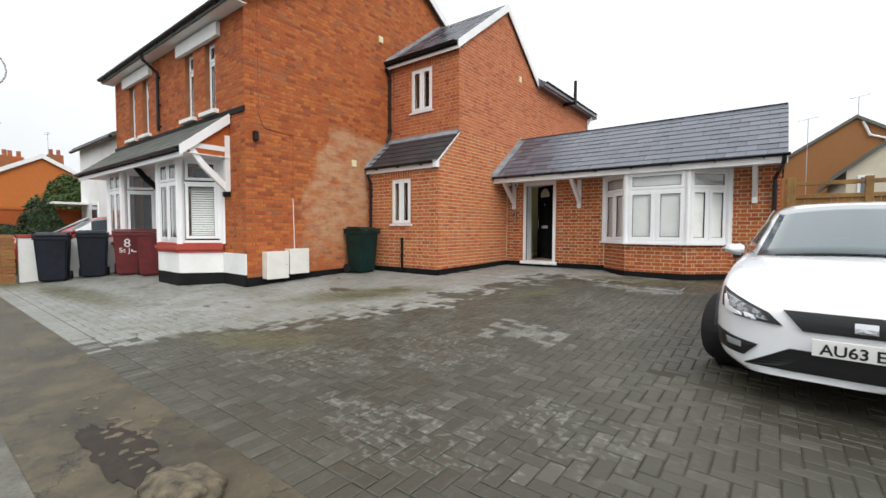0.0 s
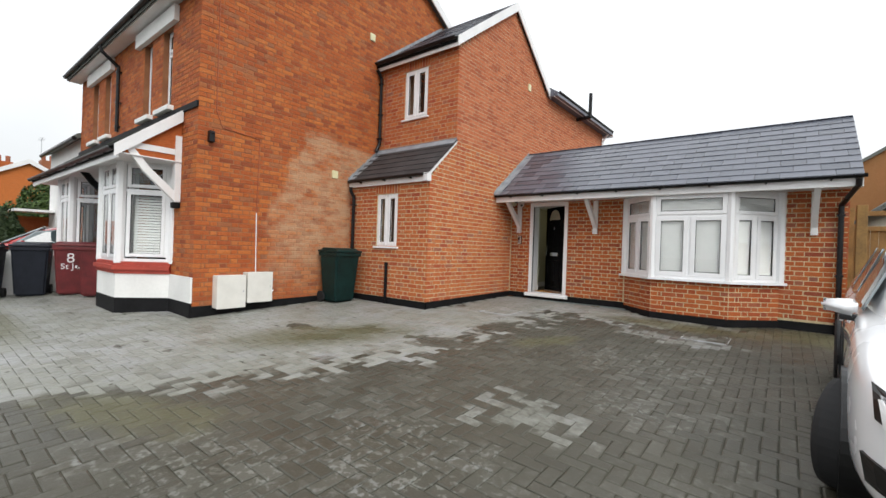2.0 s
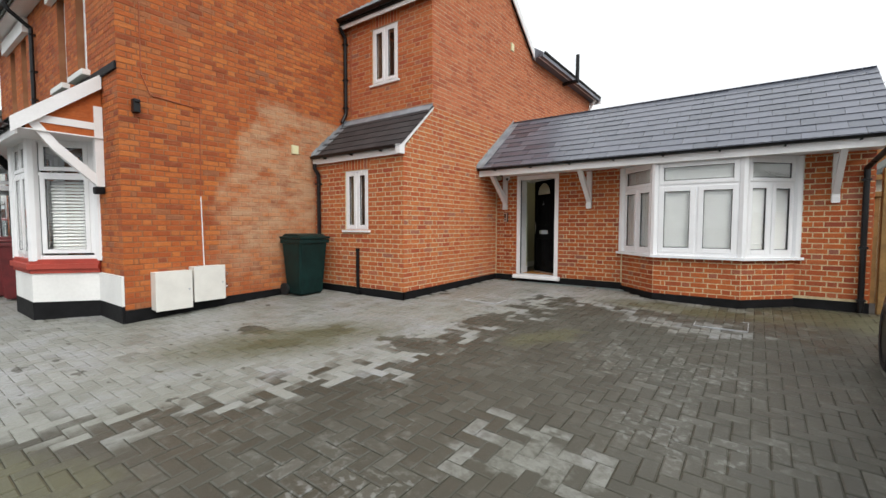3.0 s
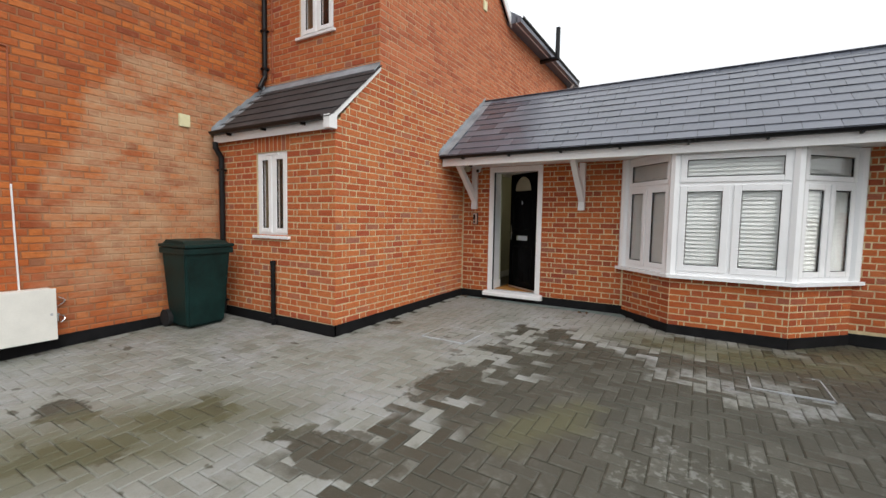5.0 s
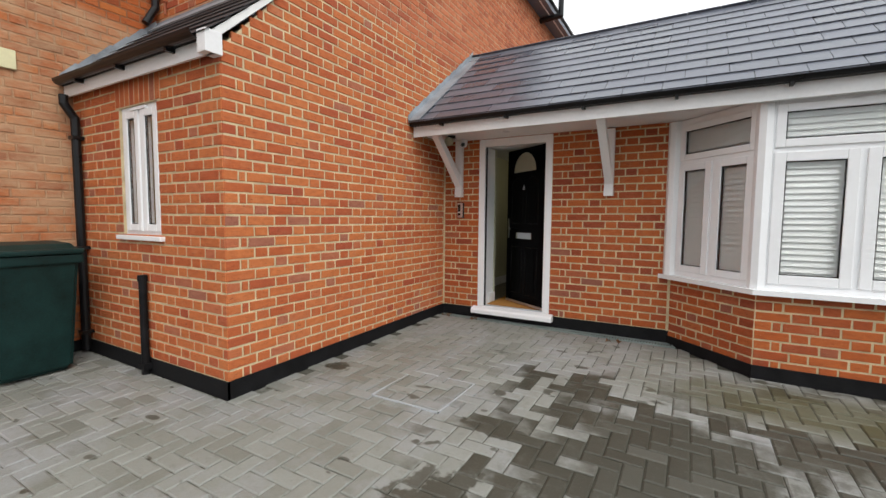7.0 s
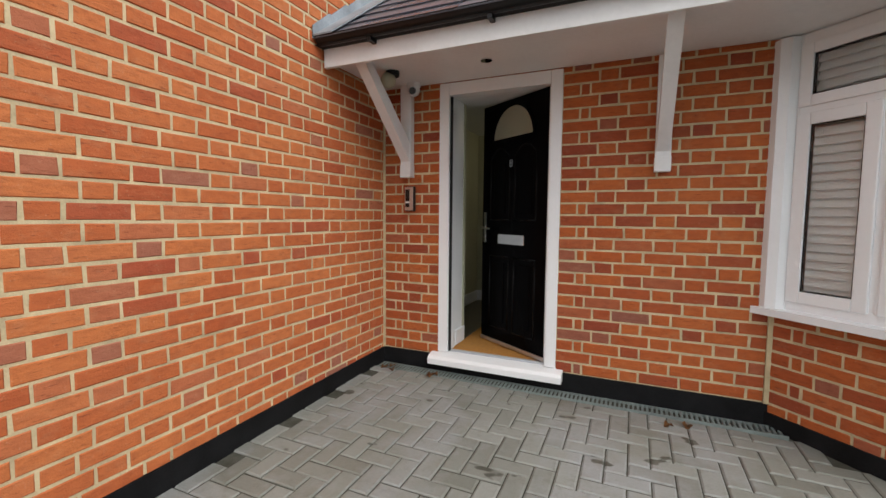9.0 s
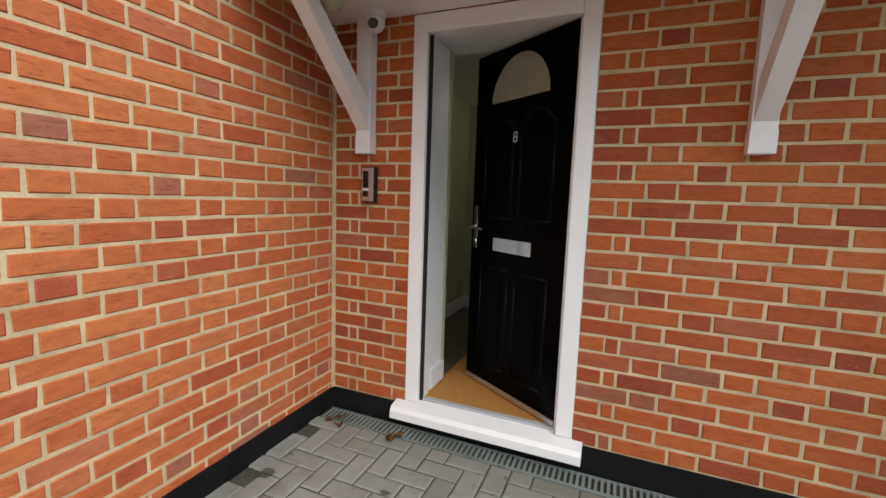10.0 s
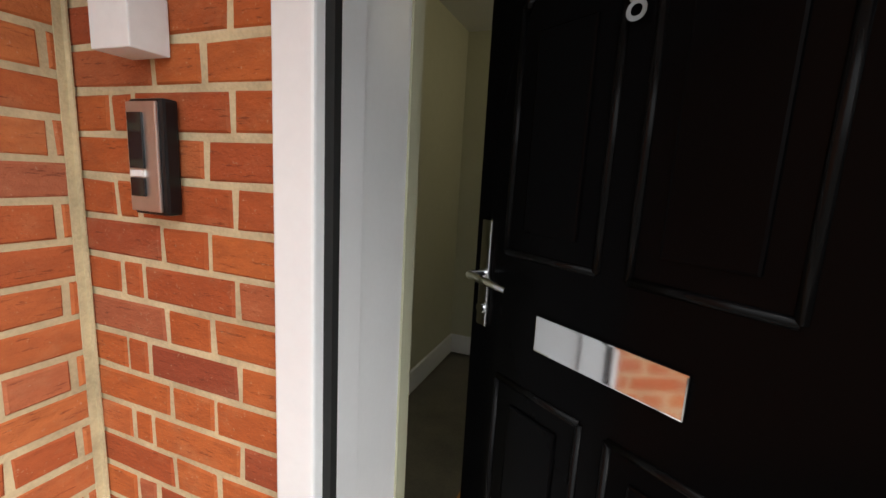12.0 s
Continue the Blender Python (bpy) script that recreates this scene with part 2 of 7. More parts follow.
b.inputs["Base Color"].default_value = (0.055, 0.085, 0.095, 1)
b.inputs["Coat Weight"].default_value = 1.0

# foliage
for nm, cs in (("hedge_leaf", ((0.025, 0.055, 0.012), (0.075, 0.12, 0.03))), ("conifer_leaf", ((0.016, 0.034, 0.012), (0.045, 0.070, 0.026)))):
    m, t, b = nodemat(nm, 0.6, 0, 0.3)
    t.links.new(ramp(t, island_random(t), [(0.1, cs[0]), (0.9, cs[1])]), b.inputs["Base Color"])

# slate
m, t, b = nodemat("slate", 0.42, 0, 0.5)
r = island_random(t)
n1 = world_noise(t, 18, 5, 0.6)
c = ramp(t, r, [(0.0, (0.085, 0.094, 0.118)), (0.5, (0.118, 0.129, 0.160)), (1.0, (0.155, 0.166, 0.20))])
c = mix(t, math_(t, "MULTIPLY", n1.outputs[0], 0.3), c, (0.035, 0.037, 0.045))
t.links.new(c, b.inputs["Base Color"])
t.links.new(math_(t, "ADD", math_(t, "MULTIPLY", r, 0.2), 0.20), b.inputs["Roughness"])
bump(t, b, n1.outputs[0], 0.3, 0.004)
m, t, b = nodemat("slate_dark", 0.62, 0, 0.3)
r = island_random(t)
n1 = world_noise(t, 14, 5, 0.6)
t.links.new(mix(t, math_(t, "MULTIPLY", n1.outputs[0], 0.5), ramp(t, r, [(0.0, (0.038, 0.036, 0.038)), (1.0, (0.066, 0.062, 0.064))]), (0.022, 0.02, 0.019)), b.inputs["Base Color"])
bump(t, b, n1.outputs[0], 0.35, 0.004)
m, t, b = nodemat("tile_grey", 0.8, 0, 0.3)
r = island_random(t)
n1 = world_noise(t, 9, 5, 0.6)
t.links.new(mix(t, math_(t, "MULTIPLY", n1.outputs[0], 0.5), ramp(t, r, [(0, (0.10, 0.105, 0.10)), (1, (0.17, 0.175, 0.165))]), (0.09, 0.10, 0.06)), b.inputs["Base Color"])
bump(t, b, n1.outputs[0], 0.4, 0.006)


def blob(t, pos, cx, cy, rx, ry, turn=0.0):
    """1 at the middle of an oval patch of ground, 0 at its edge, less outside."""
    c, s = math.cos(radians(turn)), math.sin(radians(turn))
    dx, dy = math_(t, "SUBTRACT", pos.outputs[0], cx), math_(t, "SUBTRACT", pos.outputs[1], cy)
    u = math_(t, "DIVIDE", math_(t, "ADD", math_(t, "MULTIPLY", dx, c), math_(t, "MULTIPLY", dy, s)), rx)
    v = math_(t, "DIVIDE", math_(t, "SUBTRACT", math_(t, "MULTIPLY", dy, c), math_(t, "MULTIPLY", dx, s)), ry)
    return math_(t, "SUBTRACT", 1.0, math_(t, "SQRT", math_(t, "ADD", math_(t, "MULTIPLY", u, u), math_(t, "MULTIPLY", v, v))))


def blobs(t, pos, ovals, wob):
    out = -9.0
    for o in ovals:
        out = math_(t, "MAXIMUM", out, blob(t, pos, *o))
    return math_(t, "ADD", out, wob)


def centred(t, src, k):
    return math_(t, "MULTIPLY", math_(t, "SUBTRACT", src, 0.5), k)


def band(t, src, lo, hi):
    mr = nd(t, "ShaderNodeMapRange")
    t.links.new(src, mr.inputs["Value"])
    mr.inputs["From Min"].default_value, mr.inputs["From Max"].default_value = lo, hi
    return mr.outputs[0]


# stains on the drive: middle, half lengths, turn
BLOOM = ((-1.85, 4.25, 0.46, 0.34, 20), (-1.40, 7.80, 0.62, 0.30, 0), (-1.6, 9.05, 1.3, 0.16, 0))
FAINT = ((-0.75, 2.5, 0.6, 0.5, 0), (-3.0, 2.4, 0.9, 0.5, 30), (-1.5, 1.9, 0.9, 0.45, 0), (-1.5, 6.2, 1.0, 0.6, 0), (-2.2, 3.2, 0.8, 0.6, 0), (-1.2, 5.0, 0.5, 0.4, 0))
WET = ((-3.62, 5.38, 0.42, 0.20, 10), (-3.55, 6.62, 0.20, 0.42, -10), (-3.5, 7.5, 0.26, 0.07, 0), (-4.75, 5.18, 0.30, 0.22, 30), (-5.6, 4.75, 0.30, 0.16, 0), (-5.0, 7.82, 0.10, 0.10, 0), (-4.9, 4.5, 0.35, 0.2, 50))
MOSS = ((-4.95, 4.65, 1.5, 0.68, 58), (-1.6, 8.75, 1.5, 0.42, 0), (0.3, 9.2, 1.3, 0.7, 0), (-4.2, 2.3, 1.0, 0.35, 25), (-9.5, 2.0, 2.6, 0.4, 4), (-12.8, 1.6, 1.8, 0.6, 0), (-2.6, 6.4, 0.6, 0.25, 60))


def pale_zone(t, ragged=0.0):
    """Lime bloom on the blocks: it keeps to the strip along the house, with a ragged edge."""
    g = t.nodes.new("ShaderNodeNewGeometry")
    s = t.nodes.new("ShaderNodeSeparateXYZ")
    t.links.new(g.outputs["Position"], s.inputs[0])
    n = world_noise(t, 0.9, 5, 0.6)
    n2 = world_noise(t, 4.0, 5, 0.65)
    south = math_(t, "MAXIMUM", math_(t, "SUBTRACT", 4.5, s.outputs[1]), 0.0)
    d = math_(t, "SUBTRACT", math_(t, "SUBTRACT", -3.4, math_(t, "MULTIPLY", south, 0.62)), s.outputs[0])
    d = math_(t, "MAXIMUM", d, math_(t, "MINIMUM", math_(t, "SUBTRACT", s.outputs[1], 8.35), math_(t, "SUBTRACT", -1.8, s.outputs[0])))
    wob = math_(t, "ADD", centred(t, n.outputs[0], 1.0), centred(t, n2.outputs[0], 0.9))
    rag = centred(t, island_random(t), ragged) if ragged else 0.0
    near = band(t, math_(t, "ADD", math_(t, "ADD", d, wob), rag), -0.12, 0.16)
    dots = band(t, math_(t, "ADD", blobs(t, s, BLOOM, centred(t, n2.outputs[0], 1.6)), math_(t, "MULTIPLY", rag, 1.7)), 0.10, 0.34)
    wet = band(t, math_(t, "ADD", blobs(t, s, WET, centred(t, n2.outputs[0], 2.2)), math_(t, "MULTIPLY", rag, 0.7)), -0.02, 0.10)
    stray = band(t, math_(t, "ADD", world_noise(t, 5.0, 2, 0.4, (1.0, 1.6, 1.0)).outputs[0], math_(t, "MULTIPLY", rag, 0.05)), 0.70, 0.72)
    wet = math_(t, "MAXIMUM", wet, math_(t, "MULTIPLY", stray, 0.9))
    faint = band(t, math_(t, "ADD", blobs(t, s, FAINT, centred(t, n2.outputs[0], 2.6)), math_(t, "MULTIPLY", rag, 0.5)), 0.10, 0.50)
    flaws = band(t, world_noise(t, 15, 4, 0.7).outputs[0], 0.38, 0.58)
    chips = band(t, world_noise(t, 20, 3, 0.6).outputs[0], 0.54, 0.60)
    dots = math_(t, "MULTIPLY", dots, math_(t, "ADD", math_(t, "MULTIPLY", flaws, 0.5), 0.25))
    dots = math_(t, "MAXIMUM", dots, math_(t, "MULTIPLY", math_(t, "MULTIPLY", faint, chips), 0.5))
    both_ = math_(t, "MAXIMUM", near, dots)
    return math_(t, "MULTIPLY", both_, math_(t, "SUBTRACT", 1.0, wet), True), n, n2, s


m, t, b = nodemat("paver", 0.5, 0, 0.5)
zone, nA, nB, pos = pale_zone(t, 0.8)
r = island_random(t)
n3 = world_noise(t, 90, 4, 0.6)
nL, nM, nS = world_noise(t, 0.6, 4, 0.6), world_noise(t, 2.4, 5, 0.65), world_noise(t, 17, 5, 0.7)
dark = ramp(t, r, [(0.0, (0.050, 0.047, 0.033)), (0.6, (0.061, 0.058, 0.042)), (0.88, (0.070, 0.067, 0.050)), (1.0, (0.092, 0.088, 0.070))])
worn = math_(t, "MULTIPLY", band(t, math_(t, "ADD", nM.outputs[0], centred(t, r, 0.10)), 0.46, 0.66), band(t, nS.outputs[0], 0.50, 0.62))
dark = mix(t, math_(t, "MULTIPLY", worn, 0.55), dark, (0.22, 0.218, 0.195))
fleck = ramp(t, world_noise(t, 60, 4, 0.7).outputs[0], [(0.63, (0, 0, 0)), (0.69, (1, 1, 1))])
dark = mix(t, math_(t, "MULTIPLY", fleck, 0.5), dark, (0.21, 0.21, 0.19))
dark = mix(t, math_(t, "MULTIPLY", band(t, nL.outputs[0], 0.45, 0.65), 0.35), dark, (0.070, 0.058, 0.036))
pale = ramp(t, r, [(0.0, (0.195, 0.197, 0.170)), (0.5, (0.262, 0.266, 0.238)), (1.0, (0.305, 0.309, 0.282))])
pale = mix(t, band(t, nM.outputs[0], 0.46, 0.68), pale, (0.37, 0.374, 0.385))
pale = mix(t, math_(t, "MULTIPLY", band(t, nL.outputs[0], 0.40, 0.60), 0.45), pale, (0.20, 0.205, 0.168))
pale = mix(t, math_(t, "MULTIPLY", band(t, nS.outputs[0], 0.55, 0.70), 0.4), pale, (0.15, 0.15, 0.125))
c = mix(t, zone, dark, pale)
moss = band(t, blobs(t, pos, MOSS, math_(t, "ADD", centred(t, nM.outputs[0], 1.3), centred(t, r, 0.25))), 0.0, 0.55)
c = mix(t, math_(t, "MULTIPLY", moss, 0.8), c, (0.098, 0.094, 0.044))
c = mix(t, math_(t, "MULTIPLY", n3.outputs[0], 0.30), c, (0.03, 0.03, 0.026))
t.links.new(c, b.inputs["Base Color"])
wet = ramp(t, nA.outputs[0], [(0.35, (0.26, 0.26, 0.26)), (0.65, (0.54, 0.54, 0.54))])
t.links.new(math_(t, "ADD", math_(t, "ADD", wet, math_(t, "MULTIPLY", r, 0.12)), math_(t, "MULTIPLY", nS.outputs[0], 0.12)), b.inputs["Roughness"])
bump(t, b, math_(t, "ADD", n3.outputs[0], nS.outputs[0]), 0.55, 0.004)
m, t, b = nodemat("joint_sand", 0.9, 0, 0.2)
zone, nA, nB, pos = pale_zone(t)
n3 = world_noise(t, 14, 5, 0.7)
sand = mix(t, n3.outputs[0], (0.036, 0.035, 0.026), (0.074, 0.072, 0.055))
zone = math_(t, "MULTIPLY", zone, math_(t, "SUBTRACT", 1.0, math_(t, "MULTIPLY", band(t, pos.outputs[1], 6.9, 7.7), 0.9)))
zone = math_(t, "MULTIPLY", zone, math_(t, "ADD", 0.25, math_(t, "MULTIPLY", band(t, pos.outputs[1], 2.2, 3.6), 0.75)))
t.links.new(mix(t, zone, sand, mix(t, band(t, n3.outputs[0], 0.35, 0.6), (0.060, 0.060, 0.040), (0.27, 0.27, 0.245))), b.inputs["Base Color"])
m, t, b = nodemat("tarmac", 0.75, 0, 0.4)
nA, nB, nC = world_noise(t, 1.7, 8, 0.72), world_noise(t, 160, 3), world_noise(t, 6, 6, 0.75)
c = ramp(t, nA.outputs[0], [(0.38, (0.014, 0.010, 0.005)), (0.47, (0.044, 0.035, 0.018)), (0.60, (0.100, 0.080, 0.045))])
c = mix(t, math_(t, "MULTIPLY", ramp(t, nC.outputs[0], [(0.5, (0, 0, 0)), (0.62, (1, 1, 1))]), 0.6), c, (0.030, 0.024, 0.014))
c = mix(t, math_(t, "MULTIPLY", nB.outputs[0], 0.35), c, (0.14, 0.125, 0.10))
c = mix(t, math_(t, "MULTIPLY", band(t, world_noise(t, 22, 5, 0.75).outputs[0], 0.60, 0.68), 0.6), c, (0.19, 0.165, 0.12))
crack = t.nodes.new("ShaderNodeTexVoronoi")
crack.feature = "DISTANCE_TO_EDGE"
crack.inputs["Scale"].default_value = 0.9
warp = t.nodes.new("ShaderNodeVectorMath")
t.links.new(t.nodes.new("ShaderNodeNewGeometry").outputs["Position"], warp.inputs[0])
t.links.new(world_noise(t, 3.0, 5, 0.7).outputs["Color"], warp.inputs[1])
t.links.new(warp.outputs[0], crack.inputs["Vector"])
c = mix(t, math_(t, "MULTIPLY", band(t, crack.outputs["Distance"], 0.016, 0.004), 0.8), c, (0.012, 0.010, 0.007))
t.links.new(c, b.inputs["Base Color"])
t.links.new(math_(t, "ADD", math_(t, "MULTIPLY", nA.outputs[0], 0.5), 0.30), b.inputs["Roughness"])
bump(t, b, math_(t, "ADD", nB.outputs[0], math_(t, "MULTIPLY", nC.outputs[0], 2.0)), 0.6, 0.006)
plain("asphalt", (0.055, 0.054, 0.052), 0.8, var=0.2, scale=3, bumps=0.6)
plain("grass", (0.05, 0.075, 0.02), 0.9, var=0.3, scale=2, bumps=0.8)


# ---- tools for meshes ----
def hang(ob, parent):
    if parent is not None:
        ob.parent = parent
    return ob


def part(name, bm, mat, parent=None, label="", smooth=False, m=None):
    me = bpy.data.meshes.new(name)
    if smooth:
        for f in bm.faces:
            f.smooth = True
    bm.to_mesh(me)
    bm.free()
    me.materials.append(MATS[mat])
    ob = hang(new(name, me), parent)
    if m is not None:
        ob.matrix_basis = m
    return tagged(ob, label)


def thing(name, label, category, m=None, group="", kind=""):
    ob = new(name)
    ob.empty_display_size = 0.1
    if m is not None:
        ob.matrix_basis = m
    return tagged(ob, label, category, group, kind)


def face_m(p, u):
    """The pose of a wall's own axes: x along it to the right as seen from outside, y into it, z up."""
    u = Vector(u).normalized()
    y = Vector((0, 0, 1)).cross(u)
    m = Matrix((u, y, (0, 0, 1))).transposed().to_4x4()
    m.translation = Vector(p)
    return m


def box(bm, x0, x1, y0, y1, z0, z1, bev=0.0, m=None):
    r = bmesh.ops.create_cube(bm, size=1.0)
    vs = r["verts"]
    bmesh.ops.scale(bm, vec=(x1 - x0, y1 - y0, z1 - z0), verts=vs)
    bmesh.ops.translate(bm, vec=((x0 + x1) / 2, (y0 + y1) / 2, (z0 + z1) / 2), verts=vs)
    if bev:
        es = list({e for v in vs for e in v.link_edges})
        r = bmesh.ops.bevel(bm, geom=es, offset=bev, segments=2, affect="EDGES", profile=0.6)
        vs = list({v for f in r["faces"] for v in f.verts} | {v for v in vs if v.is_valid})
    if m is not None:
        bmesh.ops.transform(bm, matrix=m, verts=[v for v in vs if v.is_valid])
    return vs


def B(*boxes, bev=0.0):
    bm = bmesh.new()
    for b_ in boxes:
        box(bm, *b_, bev=bev)
    return bm


def prism(bm, pts, a, b_, axis="y"):
    """A slab: the outline pts (pairs) pushed from a to b_ along an axis."""
    def at(p, s):
        return {"y": (p[0], s, p[1]), "x": (s, p[0], p[1]), "z": (p[0], p[1], s)}[axis]
    lo = [bm.verts.new(at(p, a)) for p in pts]
    hi = [bm.verts.new(at(p, b_)) for p in pts]
    bm.faces.new(lo)
    bm.faces.new(hi[::-1])
    for i in range(len(pts)):
        j = (i + 1) % len(pts)
        bm.faces.new((lo[j], lo[i], hi[i], hi[j]))
    bmesh.ops.recalc_face_normals(bm, faces=bm.faces[:])
    return bm


def cyl(bm, p, q, r, r2=None, seg=14):
    p, q = Vector(p), Vector(q)
    d = q - p
    rot = d.to_track_quat("Z", "Y").to_matrix().to_4x4()
    m = Matrix.Translation((p + q) / 2) @ rot
    bmesh.ops.create_cone(bm, cap_ends=True, segments=seg, radius1=r, radius2=r if r2 is None else r2, depth=d.length, matrix=m)
    return bm


def tube(bm, pts, r, seg=10):
    """A pipe through points, with a ball at each bend."""
    for a, c in zip(pts, pts[1:]):
        cyl(bm, a, c, r, seg=seg)
    for a in pts[1:-1]:
        bmesh.ops.create_uvsphere(bm, u_segments=seg, v_segments=8, radius=r * 1.03, matrix=Matrix.Translation(a))
    return bm


def mesh_from(name, vs, fs, mat, parent=None, label="", m=None, kind=""):
    me = bpy.data.meshes.new(name)
    me.from_pydata(vs, [], fs)
    me.materials.append(MATS[mat])
    ob = hang(new(name, me), parent)
    if m is not None:
        ob.matrix_basis = m
    return tagged(ob, label, kind=kind)


# ---- the lie of the ground ----
GY = (-6.0, 1.15, 2.5, 4.0, 5.5, 7.0, 9.9)
GZ = (-0.16, 0.0, 0.07, 0.17, 0.235, 0.29, 0.35)


def ground_z(x, y):
    f = sum(float(np.interp(y + d, GY, GZ)) for d in (-0.6, -0.2, 0.2, 0.6)) / 4
    w = float(np.interp(y, (1.15, 4.0, 7.0, 10.0), (0.05, 1.0, 0.6, 0.22)))
    return f - 0.052 * w * max(0.0, min(x, 4.0) + 3.0) + 0.006 * max(0.0, -min(-3.0, max(x, -14.0)) - 3.0)


# ---- walls of brick ----
COURSE, STRETCH, HEAD, JOINT = 0.075, 0.2128, 0.1003, 0.0122


def subtract(iv, cuts):
    out = [iv]
    for a, b_ in cuts:
        nxt = []
        for p, q in out:
            if b_ <= p or a >= q:
                nxt.append((p, q))
            else:
                if a - p > 0.03:
                    nxt.append((p, a - 0.002))
                if q - b_ > 0.03:
                    nxt.append((b_ + 0.002, q))
        out = nxt
    return out


def brick_geo(w, h, proud, rng=None):
    """One brick round its centre; its face looks to -y."""
    a, c, e = w / 2, h / 2, 0.004
    y0, y1, y2 = 0.015, -proud + 0.004, -proud
    vs = [(-a, y0, -c), (a, y0, -c), (a, y0, c), (-a, y0, c), (-a, y1, -c), (a, y1, -c), (a, y1, c), (-a, y1, c),
          (-a + e, y2, -c + e), (a - e, y2, -c + e), (a - e, y2, c - e), (-a + e, y2, c - e)]
    if rng:
        q = [(rng.uniform(-0.0018, 0.0018), rng.uniform(-0.0012, 0.0012), rng.uniform(-0.0016, 0.0016)) for _ in range(4)]
        vs = [v if i < 4 else (v[0] + q[i % 4][0], v[1] + q[i % 4][1], v[2] + q[i % 4][2]) for i, v in enumerate(vs)]
    fs = [(0, 1, 5, 4), (1, 2, 6, 5), (2, 3, 7, 6), (3, 0, 4, 7), (4, 5, 9, 8), (5, 6, 10, 9), (6, 7, 11, 10), (7, 4, 8, 11), (8, 9, 10, 11)]
    return vs, fs


SHARED = {}


def course_pieces(p, q, k, origin):
    """Flemish bond between two ends of a course; every second course starts with a header and a closer."""
    out, u = [], origin
    first = (HEAD, 0.046) if k % 2 == 0 else ()
    for w in itertools.chain(first, itertools.cycle((STRETCH, HEAD))):
        if u >= q:
            break
        if u + w > p:
            a, c = max(u, p), min(u + w, q)
            if c - a > 0.03:
                out.append((a, c))
        u += w + JOINT
    if out and q - out[-1][1] < 0.052:
        out[-1] = (out[-1][0], q)
    if out and 0.001 < out[0][0] - p < 0.052:
        out[0] = (p, out[0][1])
    return out


def brickwork(wall, mat, z0, z1, span, holes=(), zone=None, proud=0.004, seed=1, single_cap=300, course=COURSE, soldiers=()):
    """Flemish bond on a wall's face. span(z) gives the stretch of the course; holes: u0, u1, z0, z1; zone: the stretch whose bricks are objects of their own."""
    rng = random.Random(seed)
    V, F = [], []
    singles = 0
    n = int(round((z1 - z0) / course))
    below = None
    for k in range(n):
        zc = z0 + (k + 0.5) * course
        s = span(zc)
        if s is None:
            continue
        lo, hi = s
        upright = below is None or abs(below - lo) < 0.021
        below = lo
        cuts = [(a, b_) for a, b_, c, d in list(holes) + [s_[:4] for s_ in soldiers] if c < zc < d]
        for p, q in subtract((lo, hi), cuts):
            for a, b_ in course_pieces(p, q, k, p if upright or p > lo + 0.01 else 0.0):
                jz, jp = rng.uniform(-0.001, 0.001), rng.uniform(-0.0015, 0.0015)
                uc = (a + b_) / 2
                if zone and singles < single_cap and zone[0] < uc < zone[1] and zone[2] < zc < zone[3]:
                    key = (round(b_ - a, 3), mat, course, proud, singles % 5)
                    if key not in SHARED:
                        vs, fs = brick_geo(b_ - a, course - JOINT, proud, rng)
                        me = bpy.data.meshes.new("brick")
                        me.from_pydata(vs, [], fs)
                        me.materials.append(MATS[mat])
                        SHARED[key] = me
                    ob = hang(new("brick", SHARED[key]), wall)
                    ob.location = (uc, jp, zc + jz)
                    singles += 1
                else:
                    vs, fs = brick_geo(b_ - a, course - JOINT, proud, rng)
                    o = len(V)
                    V += [(x + uc, y + jp, z + zc + jz) for x, y, z in vs]
                    F += [tuple(i + o for i in f) for f in fs]
    for a, b_, c, d in soldiers:
        cnt = max(1, int(round((b_ - a) / course)))
        for i in range(cnt):
            w = (b_ - a) / cnt
            vs, fs = brick_geo(w - JOINT, d - c - JOINT, proud)
            o = len(V)
            V += [(x + a + (i + 0.5) * w, y, z + (c + d) / 2) for x, y, z in vs]
            F += [tuple(i_ + o for i_ in f) for f in fs]
    if V:
        mesh_from("brickwork", V, F, mat, wall, kind="stuff")


def slab(bm, W, z0, z1, thick, holes=(), u0=0.0):
    """A wall's body: boxes round its openings."""
    zs = sorted({z0, z1, *[h[2] for h in holes], *[h[3] for h in holes]})
    for a, b_ in zip(zs, zs[1:]):
        if b_ <= z0 or a >= z1:
            continue
        mid = (a + b_) / 2
        iv = [(u0, W)]
        for h in holes:
            if h[2] < mid < h[3]:
                iv = [x for p, q in iv for x in ((p, min(q, h[0])), (max(p, h[1]), q)) if x[1] - x[0] > 1e-4]
        for p, q in iv:
            box(bm, p, q, 0, thick, a, b_)


